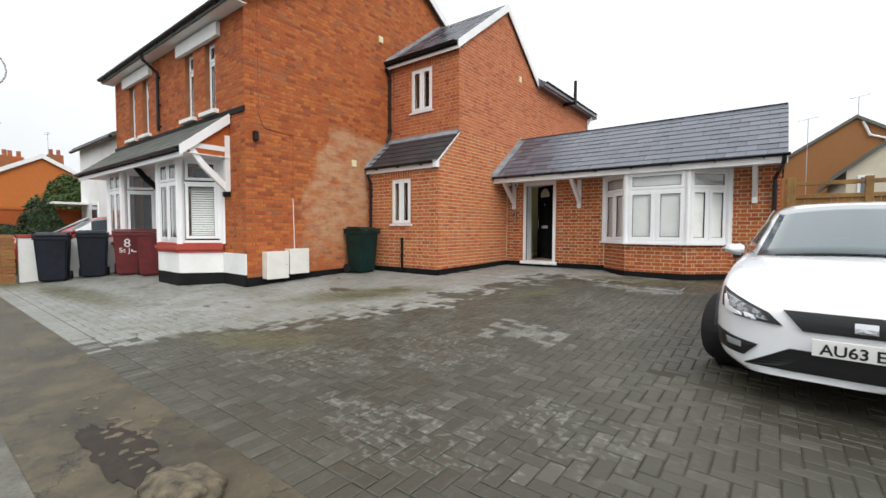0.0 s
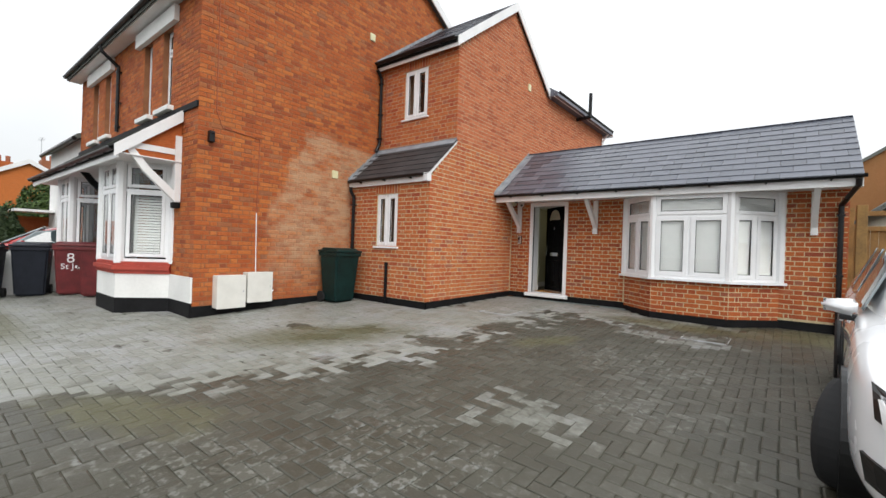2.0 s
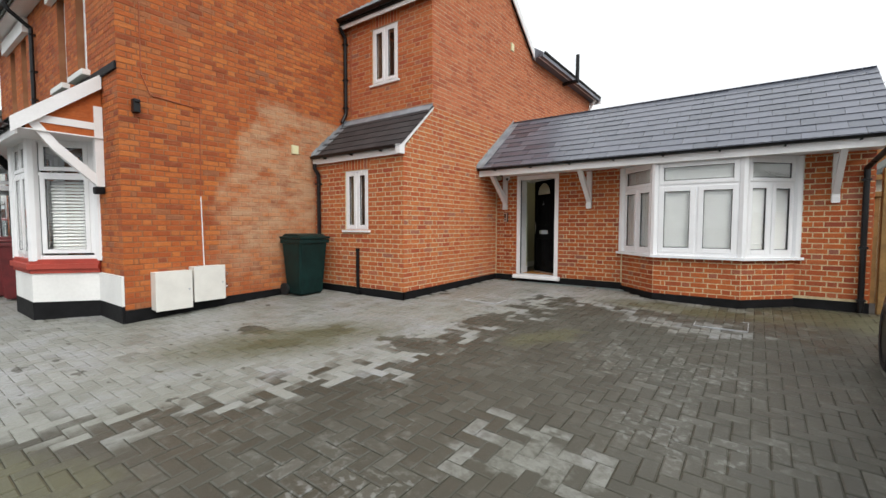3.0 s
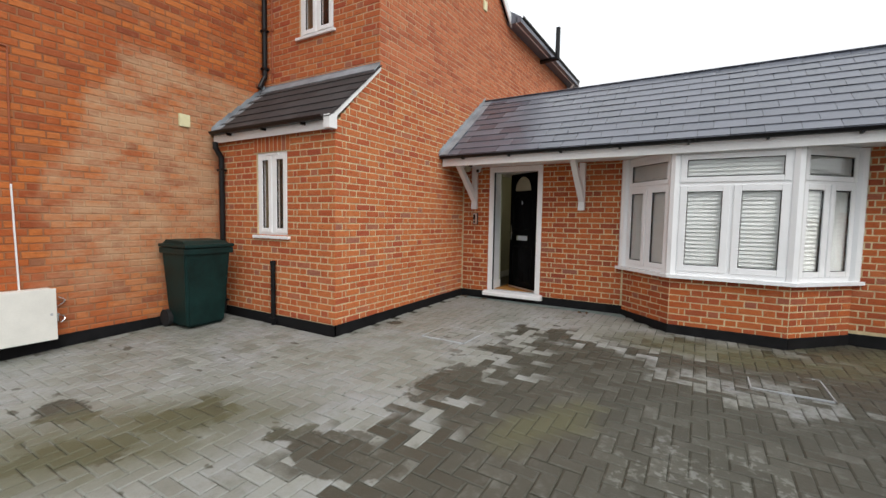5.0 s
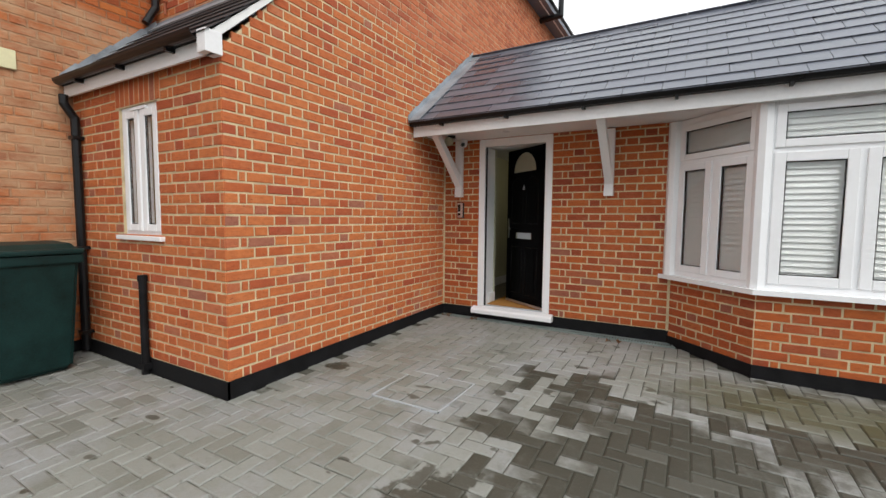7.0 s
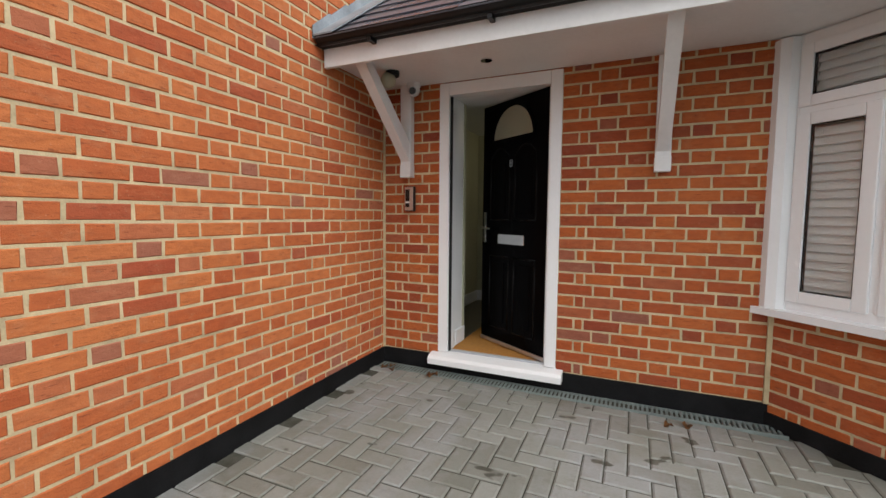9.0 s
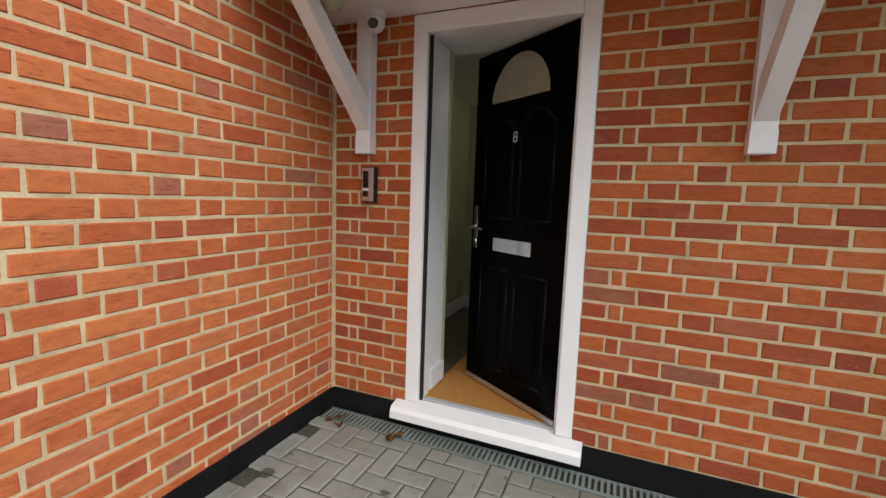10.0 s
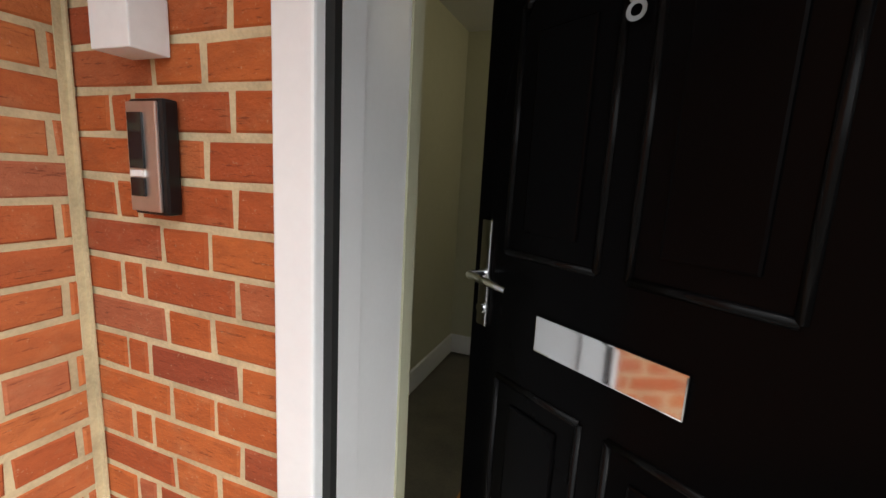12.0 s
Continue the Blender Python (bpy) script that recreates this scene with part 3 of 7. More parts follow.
def slates(parent, m, W, rows, gauge=0.20, width=0.30, mat="slate", name="slate", single=True, seed=3, left=None, right=None, lift=0.006):
    """Courses of slates on a slope; the axes of m: x along the eave, y up the slope, z off it."""
    rng = random.Random(seed)
    V, F, meshes = [], [], {}
    for k in range(rows):
        lo = 0.0 if left is None else left(k * gauge)
        hi = W if right is None else right(k * gauge)
        u = lo - (width / 2 if k % 2 else 0) 
        while u < hi - 0.01:
            a, b_ = max(u, lo) + 0.002, min(u + width, hi) - 0.002
            u += width
            if b_ - a < 0.03:
                continue
            y0, y1 = k * gauge - 0.02, (k + 1) * gauge + 0.02
            w = b_ - a
            t0, t1 = 0.016 + rng.uniform(-0.001, 0.002), 0.004
            vs = [(-w / 2, y0, t0 - lift), (w / 2, y0, t0 - lift), (w / 2, y0, t0), (-w / 2, y0, t0), (-w / 2, y1, t1 - 0.006), (w / 2, y1, t1 - 0.006), (w / 2, y1, t1), (-w / 2, y1, t1)]
            vs = [(x, y - k * gauge, z) for x, y, z in vs]
            fs = [(0, 1, 2, 3), (3, 2, 6, 7), (0, 3, 7, 4), (1, 5, 6, 2), (4, 7, 6, 5), (0, 4, 5, 1)]
            if single:
                key = round(w, 2)
                if key not in meshes:
                    me = bpy.data.meshes.new(name)
                    me.from_pydata(vs, [], fs)
                    me.materials.append(MATS[mat])
                    meshes[key] = me
                ob = hang(new(name, meshes[key]), parent)
                ob.matrix_basis = m @ Matrix.Translation(((a + b_) / 2, k * gauge, 0.003 + rng.uniform(0, 0.001)))
            else:
                o = len(V)
                V += [tuple(m @ Vector((x + (a + b_) / 2, y + k * gauge, z + 0.003))) for x, y, z in vs]
                F += [tuple(i + o for i in f) for f in fs]
    if V:
        mesh_from("slates", V, F, mat, parent, kind="stuff")


def slope_m(p, u, run, rise):
    """Axes of a roof slope from its eave corner p: along u, and up over run (a ground direction) with rise a metre."""
    u = Vector(u).normalized()
    v = Vector((run[0], run[1], rise * math.hypot(*run))).normalized()
    n = u.cross(v)
    m = Matrix((u, v, n)).transposed().to_4x4()
    m.translation = Vector(p)
    return m

# ==== the plan: side wall of the house x = XH, rear wing x = XW, lean-to front y = YL, annexe front y = YA ====
XH, XW, YF, YL, YU, YA = -7.33, -5.20, 4.00, 6.975, 7.70, 9.88
WALL_MADE = {}


def wall(name, p, u, label):
    ob = thing(name, label, "wall", face_m(p, u), kind="structure")
    return ob


# annexe front wall, with the door and the bay's wide opening above its low brick apron
AW = wall("wall_annexe", (XW, YA, 0), (1, 0, 0), "new orange-red brick annexe front wall with buff mortar above a black painted plinth")
door_hole = (0.48, 1.34, 0.0, 2.45)
bay_hole = (2.49, 4.80, 1.0, 2.46)
bm = bmesh.new()
slab(bm, 5.612, 0.1, 2.62, 0.30, [door_hole, (2.49, 4.80, 0.0, 2.46)])
part("wall_body", bm, "mortar_buff", AW)
P_TOP = 0.47
brickwork(AW, "brick_new_shaded", P_TOP, 2.60, lambda z: (0.0, 5.62), [(0.48, 1.34, 0.0, 2.45), (2.49, 4.80, 0.0, 2.6)], zone=(-0.1, 2.49, 0.4, 1.97), seed=5)
bm = B((0.0, 0.425, -0.012, 0, 0.28, P_TOP), (0.425, 1.39, -0.012, 0, 0.28, 0.405), (1.39, 2.53, -0.012, 0, 0.28, P_TOP), (4.80, 5.62, -0.012, 0, 0.2, P_TOP - 0.03))
part("plinth", bm, "black_bitumen", AW, "black bitumen-painted plinth")
part("corner_pointing", B((0.004, 0.019, -0.010, -0.0065, P_TOP, 2.452)), "mortar_buff", AW)
part("bay_pointing", B((2.487, 2.512, -0.016, 0.03, P_TOP, 0.98)), "mortar_buff", AW)
part("corner_pointing", B((0.004, 0.0065, -0.024, -0.010, P_TOP, 2.452)), "mortar_buff", AW)

# its right-hand return
RW = wall("wall_annexe_end", (XW + 5.62, YA, 0), (0, 1, 0), "new orange-red brick end wall of the annexe")
bm = bmesh.new()
slab(bm, 3.0, 0.1, 2.5, 0.30, [], 0.01)
part("wall_body", bm, "mortar_buff", RW)
brickwork(RW, "brick_new_shaded", 0.42, 2.52, lambda z: (0.0, 3.0), seed=6)

# bay apron of the annexe
BAY = [(-2.70, 9.88), (-2.09, 9.27), (-0.97, 9.27), (-0.36, 9.88)]
for i, nm in enumerate(("wall_bay_flank", "wall_bay_front", "wall_bay_flank")):
    (xa, ya), (xb, yb) = BAY[i], BAY[i + 1]
    L = math.hypot(xb - xa, yb - ya)
    w = wall(nm, (xa, ya, 0), (xb - xa, yb - ya, 0), "low new brick apron of the annexe bay window above a black painted plinth")
    bm = bmesh.new()
    prism(bm, [(0, 0), (L, 0), (L - 0.08, 0.2), (0.08, 0.2)], 0.1, 0.985, "z")
    part("wall_body", bm, "mortar_buff", w)
    brickwork(w, "brick_new_shaded", 0.40, 1.0, lambda z: (0.004, L - 0.004), seed=8 + i, zone=(0, 2, 0.3, 1.0))
    bm = bmesh.new()
    prism(bm, [(-0.004, -0.013), (L + 0.004, -0.013), (L, 0.0), (0, 0.0)], 0.2, 0.425, "z")
    part("plinth", bm, "black_bitumen", w, "black bitumen-painted plinth")

# rear wing: one long side wall with the gable and the lower eaves beyond it
WG = wall("wall_wing_side", (XW, YL, 0), (0, 1, 0), "long orange-red brick side wall of the rear wing with a gable above")
WL = 15.8 - YL


def wing_top(u):
    y = u + YL
    if y < YU:
        return 2.62 + (y - YL) * 1.12
    if y < 9.72:
        return 5.20 + (y - YU) * 0.80
    if y < 11.50:
        return 6.82 - (y - 9.72) * 0.80
    return 5.42


def span_wing(z):
    us = [i * 0.02 for i in range(int(WL / 0.02))]
    ok = [u for u in us if wing_top(u) > z]
    return (min(ok), max(ok)) if ok else None


a_, b_, c_ = YU - YL, 9.72 - YL, 11.5 - YL
bm = bmesh.new()
prism(bm, [(0.008, 0.1), (a_, 0.1), (a_, 3.41), (0.008, 2.62)], 0.0, 0.28)
prism(bm, [(a_, 0.1), (WL, 0.1), (WL, 3.42), (a_, 3.42)], 0.0, 0.28)
part("wall_body", bm, "mortar_buff", WG)
bm = bmesh.new()
prism(bm, [(a_ + 0.008, 3.42), (WL, 3.42), (WL, 5.30), (a_ + 0.008, 5.20)], 0.0, 0.28)
prism(bm, [(a_, 5.20), (c_, 5.27), (c_, 5.42), (b_, 6.82)], 0.0, 0.28)
prism(bm, [(c_, 5.27), (WL, 5.30), (WL, 5.42), (c_, 5.42)], 0.0, 0.28)
part("wall_upper_body", bm, "mortar_wing", WG)
brickwork(WG, "brick_new", 0.42, 3.42, span_wing, zone=(0.9, 2.91, 0.9, 1.9), seed=21)
brickwork(WG, "brick_wing", 3.42, 6.80, span_wing, seed=22, proud=0.005)
bm = bmesh.new()
prism(bm, [(-0.012, 0.22), (YA - YL + 0.0, 0.28), (YA - YL, P_TOP), (-0.012, 0.425)], -0.012, 0.0)
part("plinth", bm, "black_bitumen", WG, "black bitumen-painted plinth")
part("vent_plate", B((10.5 - YL - 0.06, 10.5 - YL + 0.06, -0.03, 0.0, 5.22, 5.38), bev=0.004), "cream_plastic", WG, "small cream extract vent plate")

# lean-to front
LT = wall("wall_lean_to", (XH, YL, 0), (1, 0, 0), "new brick front wall of the small lean-to with a soldier course over its window")
LW = XW - XH
lw = (0.80, 1.36, 1.38, 2.38)
bm = bmesh.new()
slab(bm, LW - 0.008, 0.1, 2.62, 0.28, [lw])
part("wall_body", bm, "mortar_buff", LT)
brickwork(LT, "brick_new", 0.42, 2.62, lambda z: (0.0, LW), [lw], soldiers=[(lw[0] - 0.05, lw[1] + 0.05, lw[3], lw[3] + 0.215)], zone=(0.7, 2.2, 0.4, 1.4), seed=31)
part("plinth", B((0.0, LW + 0.012, -0.012, 0, 0.2, 0.42)), "black_bitumen", LT, "black bitumen-painted plinth")

# first-floor front of the wing
UF = wall("wall_wing_front", (XH, YU, 0), (1, 0, 0), "orange brick first-floor front wall of the rear wing with one window")
uw = (0.74, 1.37, 4.02, 5.02)
bm = bmesh.new()
slab(bm, LW - 0.008, 3.3, 5.35, 0.28, [uw])
part("wall_body", bm, "mortar_wing", UF)
brickwork(UF, "brick_new", 3.42, 5.30, lambda z: (0.0, LW), [uw], soldiers=[(uw[0] - 0.05, uw[1] + 0.05, uw[3], uw[3] + 0.2)], seed=32, proud=0.005)

# side wall of the main house, with its big gable
HS = wall("wall_house_side", (XH, YF, 0), (0, 1, 0), "tall weathered orange brick gable wall with a pale repointed patch and a black plinth")
GD = 8.5
bm = bmesh.new()
prism(bm, [(0.008, 0.1), (GD, 0.1), (GD, 5.40), (GD / 2, 8.00), (0.008, 5.40)], 0.0, 0.30)
part("wall_body", bm, "mortar_old", HS)


def span_house(z):
    if z < 5.40:
        return (0.0, GD if z > 6.9 else 3.75)
    e = (z - 5.40) / 0.612
    return (e, GD - e) if e < GD / 2 - 0.1 else None


brickwork(HS, "brick_old", 0.36, 7.95, span_house, seed=41, proud=0.004, zone=(1.0, 2.6, 0.4, 1.5), course=0.073)
bm = bmesh.new()
prism(bm, [(-0.012, 0.1), (YL - YF, 0.2), (YL - YF, 0.405), (-0.012, 0.355)], -0.014, 0.0)
part("plinth", bm, "black_bitumen", HS, "black bitumen-painted plinth")
for y_, z_ in ((6.54, 2.77), (7.40, 5.84)):
    part("vent_plate", B((y_ - YF - 0.065, y_ - YF + 0.065, -0.03, 0.0, z_ - 0.075, z_ + 0.075), bev=0.004), "cream_plastic", HS, "small cream extract vent plate")

# street front of the pair of houses
XE = -14.41
HF = wall("wall_house_front", (XE, YF, 0), (1, 0, 0), "weathered orange brick street front of a pair of houses")


def fx(x):
    return x - XE


UPW = [(-9.82, -9.40), (-8.87, -8.43)]
UPW = UPW + [(-21.74 - b_, -21.74 - a) for a, b_ in UPW]
fholes = [(fx(a), fx(b_), 3.60, 4.98) for a, b_ in UPW]
bays = [(fx(-10.30), fx(-8.20), 0.80, 2.62), (fx(-13.54), fx(-11.44), 0.80, 2.62)]
bm = bmesh.new()
slab(bm, fx(XH) - 0.008, 0.1, 5.42, 0.30, fholes + bays)
part("wall_body", bm, "mortar_old", HF)
brickwork(HF, "brick_old", 0.36, 5.40, lambda z: (0.0, fx(XH)), fholes + bays + [(fx(-8.2), fx(XH) + 0.01, 0.3, 0.80)], seed=42, proud=0.004, course=0.073)
# the far end of the pair
HE = wall("wall_house_far_end", (XE, 12.5, 0), (0, -1, 0), "brick far end wall of the pair of houses")
bm = bmesh.new()
prism(bm, [(0, 0.1), (GD, 0.1), (GD, 5.40), (GD / 2, 8.00), (0, 5.40)], 0.0, 0.30)
part("wall_body", bm, "brick_old", HE)
HB = wall("wall_house_back", (XH, 12.5, 0), (-1, 0, 0), "plain back wall of the pair of houses")
part("wall_body", B((0, 7.08, 0, 0.3, 0.1, 5.4)), "brick_old", HB)
WB = wall("wall_wing_back", (XW, 15.8, 0), (-1, 0, 0), "plain back wall of the rear wing")
part("wall_body", B((0, 2.5, 0, 0.3, 0.1, 5.4)), "brick_wing", WB)
WF = wall("wall_wing_far_side", (XW - 2.5, 15.8, 0), (0, -1, 0), "plain far side wall of the rear wing")
part("wall_body", B((0, 3.3, 0, 0.3, 0.1, 5.4)), "brick_wing", WF)

# white band and black plinth round the foot of the near bay
def bay_chain(name, pts, z0, z1, out, mat, label, parent, cap=0.0):
    bm = bmesh.new()
    inner, outer = [], []
    for i, p in enumerate(pts):
        d = Vector((0, 0))
        for a, b_ in ((i - 1, i), (i, i + 1)):
            if 0 <= a and b_ < len(pts):
                v = Vector(pts[b_]) - Vector(pts[a])
                d += Vector((v.y, -v.x)).normalized()
        d = d.normalized()
        k = out / max(0.3, d.dot((lambda v: Vector((v.y, -v.x)).normalized())(Vector(pts[min(i + 1, len(pts) - 1)]) - Vector(pts[min(i + 1, len(pts) - 1) - 1]))))
        inner.append((p[0], p[1]))
        outer.append((p[0] + d.x * k, p[1] + d.y * k))
    prism(bm, outer + inner[::-1], z0, z1, "z")
    return part(name, bm, mat, parent, label)


# ---- roofs ----
def roof(name, label):
    return thing(name, label, "roof", kind="structure")


# annexe roof: eave at y 9.08, ridge at y 10.62
AR = roof("roof_annexe", "blue-grey slate roof of the annexe with a black gutter and white fascia")
EY, EZ, RY, RZ = 9.10, 2.545, 10.62, 3.70
bm = bmesh.new()
prism(bm, [(EY, EZ - 0.03), (RY, RZ - 0.03), (12.1, EZ - 0.03), (12.1, EZ - 0.12), (RY, RZ - 0.12), (EY + 0.10, EZ - 0.03)], XW + 0.002, 0.47, "x")
part("roof_deck", bm, "black_matt", AR)
SL = math.hypot(RY - EY, RZ - EZ)
rows = int(round(SL / 0.20))
slates(AR, slope_m((XW + 0.01, EY, EZ), (1, 0, 0), (0, 1), (RZ - EZ) / (RY - EY)), 5.68, rows, gauge=SL / rows, width=0.30, seed=51)
slates(AR, slope_m((0.48, 12.1, EZ), (-1, 0, 0), (0, -1), (RZ - EZ) / (RY - EY)), 5.68, rows, gauge=SL / rows, width=0.30, seed=52, single=False)
bm = bmesh.new()
for i in range(13):
    x0 = XW + 0.02 + i * 0.436
    prism(bm, [(RY - 0.10, RZ - 0.058), (RY, RZ + 0.025), (RY + 0.10, RZ - 0.058), (RY + 0.10, RZ - 0.07), (RY, RZ + 0.01), (RY - 0.10, RZ - 0.07)], x0, x0 + 0.43, "x")
part("ridge_tiles", bm, "slate", AR)
# stepped lead flashing against the wing wall
def flashing(parent, x, y0, z0, y1, z1, side=1, steps=9, w=0.14):
    bm = bmesh.new()
    n = steps
    top = []
    for i in range(n):
        ya, yb = y0 + (y1 - y0) * i / n, y0 + (y1 - y0) * (i + 1) / n
        za, zb = z0 + (z1 - z0) * i / n, z0 + (z1 - z0) * (i + 1) / n
        top += [(ya, za + 0.075), (yb - 0.02, zb + 0.075)]
    pts = [(y0, z0)] + top + [(y1, z1)]
    prism(bm, pts, x, x + 0.006 * side, "x")
    prism(bm, [(y0, z0 + 0.012), (y0, z0 + 0.022), (y1, z1 + 0.022), (y1, z1 + 0.012)], x, x + w * side, "x")
    return part("flashing", bm, "lead", parent, "grey stepped lead flashing")


flashing(AR, XW + 0.009, EY - 0.03, EZ, RY, RZ)
part("fascia", B((XW + 0.01, 0.47, 9.174, 9.20, 2.405, 2.530), bev=0.003), "white_paint", AR, "white painted fascia board")
part("soffit", B((XW + 0.01, 0.47, 9.20, YA - 0.01, 2.455, 2.47)), "white_paint", AR, "white painted soffit board")
part("barge_board", B((0.47, 0.49, 9.16, 9.30, 2.40, 2.56)), "white_paint", AR)


def gutter(parent, p, q, r=0.055, brackets=5, seg=8):
    """A half-round gutter with fascia brackets."""
    p, q = Vector(p), Vector(q)
    u = (q - p).normalized()
    n = Vector((0, 0, 1)).cross(u)
    bm = bmesh.new()
    ring = []
    for s in (p, q):
        o = [s + n * (r * math.cos(a)) - Vector((0, 0, r * math.sin(a))) for a in [math.pi * i / seg for i in range(seg + 1)]]
        i_ = [s + n * (r * 0.9 * math.cos(a)) - Vector((0, 0, r * 0.9 * math.sin(a))) for a in [math.pi * i / seg for i in range(seg + 1)]]
        ring.append([bm.verts.new(v) for v in o + i_[::-1]])
    a, b_ = ring
    k = len(a)
    for i in range(k):
        j = (i + 1) % k
        bm.faces.new((a[i], a[j], b_[j], b_[i]))
    bm.faces.new(a), bm.faces.new(b_[::-1])
    bmesh.ops.recalc_face_normals(bm, faces=bm.faces[:])
    g = part("gutter", bm, "black_plastic", parent, "black half-round plastic gutter")
    for i in range(brackets):
        c = p.lerp(q, (i + 0.5) / brackets)
        bm = bmesh.new()
        box(bm, -0.012, 0.012, -r * 0.3, r + 0.006, -r - 0.022, -r + 0.01, m=Matrix.Translation(c) @ face_m((0, 0, 0), u))
        part("gutter_bracket", bm, "black_plastic", parent)
    return g


gutter(AR, (XW + 0.02, 9.125, 2.560), (0.52, 9.125, 2.560), r=0.047, brackets=8)


def timber_bracket(x, y_wall, y_front, z_low, z_top, name="eaves_bracket"):
    t_ = thing(name, "white painted timber bracket under the annexe eaves", "bracket", Matrix.Translation((x, y_wall, z_low)), "eaves brackets")
    h, d = z_top - z_low, y_wall - y_front
    part("post", B((-0.042, 0.042, -0.066, -0.008, 0.06, h), bev=0.003), "white_paint", t_)
    part("foot_block", B((-0.044, 0.044, -0.070, -0.006, 0.0, 0.085), bev=0.003), "white_paint", t_)
    bm = bmesh.new()
    prism(bm, [(-0.05, 0.10), (-0.05, 0.24), (-d + 0.11, h), (-d, h)], -0.035, 0.035, "x")
    part("strut", bm, "white_paint", t_)
    return t_


br = timber_bracket(-4.975, YA, 9.22, 1.79, 2.453)
for x_ in (-3.275, 0.035):
    copy_thing(br, Matrix.Translation((x_, YA, 1.775)))

# lean-to roof
LR = roof("roof_lean_to", "small dark slate roof of the lean-to with a black gutter")
ly, lz, ty, tz = 6.88, 2.67, YU, 3.42
bm = bmesh.new()
prism(bm, [(ly, lz - 0.02), (ty, tz - 0.02), (ty, tz - 0.10), (ly + 0.05, lz - 0.03)], XH + 0.01, XW - 0.005, "x")
part("roof_deck", bm, "black_matt", LR)
SL2 = math.hypot(ty - ly, tz - lz)
slates(LR, slope_m((XH + 0.01, ly, lz), (1, 0, 0), (0, 1), (tz - lz) / (ty - ly)), LW + 0.03, 6, gauge=SL2 / 6, width=0.26, mat="slate_dark", seed=53)
flashing(LR, XH + 0.009, ly, lz, ty, tz, steps=6)
bm = bmesh.new()
box(bm, XH, XW + 0.01, YU - 0.012, YU, tz - 0.02, tz + 0.055)
prism(bm, [(YU - 0.10, tz - 0.077), (YU - 0.012, tz + 0.02), (YU - 0.012, tz + 0.035), (YU - 0.11, tz - 0.062)], XH, XW + 0.01, "x")
part("flashing", bm, "lead", LR, "grey lead flashing")
part("fascia", B((XH + 0.02, XW + 0.02, 6.905, 6.925, 2.55, 2.66)), "white_paint", LR, "white painted fascia board")
part("fascia_end", B((XW - 0.06, XW + 0.03, 6.86, 6.975, 2.55, 2.69), bev=0.004), "white_paint", LR, "white painted box end of the eave")
bm = bmesh.new()
prism(bm, [(ly + 0.03, lz - 0.045), (ty, tz - 0.045), (ty, tz - 0.005), (ly, lz - 0.005)], XW + 0.0, XW + 0.025, "x")
part("verge", bm, "white_render", LR, "pale mortared verge")
gutter(LR, (XH + 0.06, 6.855, 2.682), (XW - 0.05, 6.855, 2.682), r=0.045, brackets=3)

# wing roof: a gable over the first part, with the ridge across, and a lower eave behind
WR = roof("roof_wing", "dark slate roof of the rear wing with white barge boards")
bm = bmesh.new()
g0, gk, g1 = (7.56, 5.32), (9.72, 6.95), (11.55, 5.49)
prism(bm, [g0, gk, g1, (g1[0], g1[1] - 0.10), (gk[0], gk[1] - 0.10), (g0[0], g0[1] - 0.10)], XH - 0.3, XW + 0.06, "x")
part("roof_deck", bm, "black_matt", WR)
s_ = (gk[1] - g0[1]) / (gk[0] - g0[0])
L_ = math.hypot(gk[0] - g0[0], gk[1] - g0[1])
slates(WR, slope_m((XH + 0.01, g0[0], g0[1]), (1, 0, 0), (0, 1), s_), LW + 0.06, int(L_ / 0.2), gauge=L_ / int(L_ / 0.2), seed=54, single=False)
flashing(WR, XH + 0.009, g0[0], g0[1], gk[0], gk[1], steps=14)
for (ya, za), (yb, zb) in ((g0, gk), (g1, gk)):
    bm = bmesh.new()
    prism(bm, [(ya, za - 0.17), (ya, za + 0.015), (yb, zb + 0.015), (yb, zb - 0.19)], XW + 0.06, XW + 0.085, "x")
    part("barge_board", bm, "white_paint", WR, "white painted barge board")
part("fascia", B((XH + 0.02, XW + 0.08, 7.575, 7.595, 5.16, 5.28)), "white_paint", WR, "white painted fascia board")
gutter(WR, (XH + 0.03, 7.52, 5.32), (XW + 0.05, 7.52, 5.32), brackets=3)
bm = bmesh.new()
prism(bm, [(XW + 0.28, 5.47), (XW - 1.3, 6.5), (XW - 2.78, 5.47), (XW - 2.78, 5.37), (XW + 0.28, 5.37)], 11.5, 15.95, "y")
part("rear_roof", bm, "slate", WR)
part("fascia", B((XW + 0.18, XW + 0.2, 11.5, 15.95, 5.36, 5.47)), "white_paint", WR)
gutter(WR, (XW + 0.26, 11.55, 5.50), (XW + 0.26, 15.95, 5.50), brackets=4)
part("barge_board", B((XW - 0.2, XW + 0.3, 15.95, 15.98, 5.3, 5.46)), "white_paint", WR)
bm = tube(bmesh.new(), [(XW + 0.0, 13.5, 5.30), (XW + 0.40, 13.5, 5.32), (XW + 0.40, 13.5, 6.0)], 0.05)
part("flue_pipe", bm, "black_plastic", WR, "black boiler flue pipe turning up past the eave")
bm = tube(bmesh.new(), [(XW + 0.25, 15.7, 5.45), (XW + 0.04, 15.7, 5.1), (XW + 0.04, 15.7, 0.4)], 0.035)
part("downpipe", bm, "white_paint", WR, "white plastic downpipe")

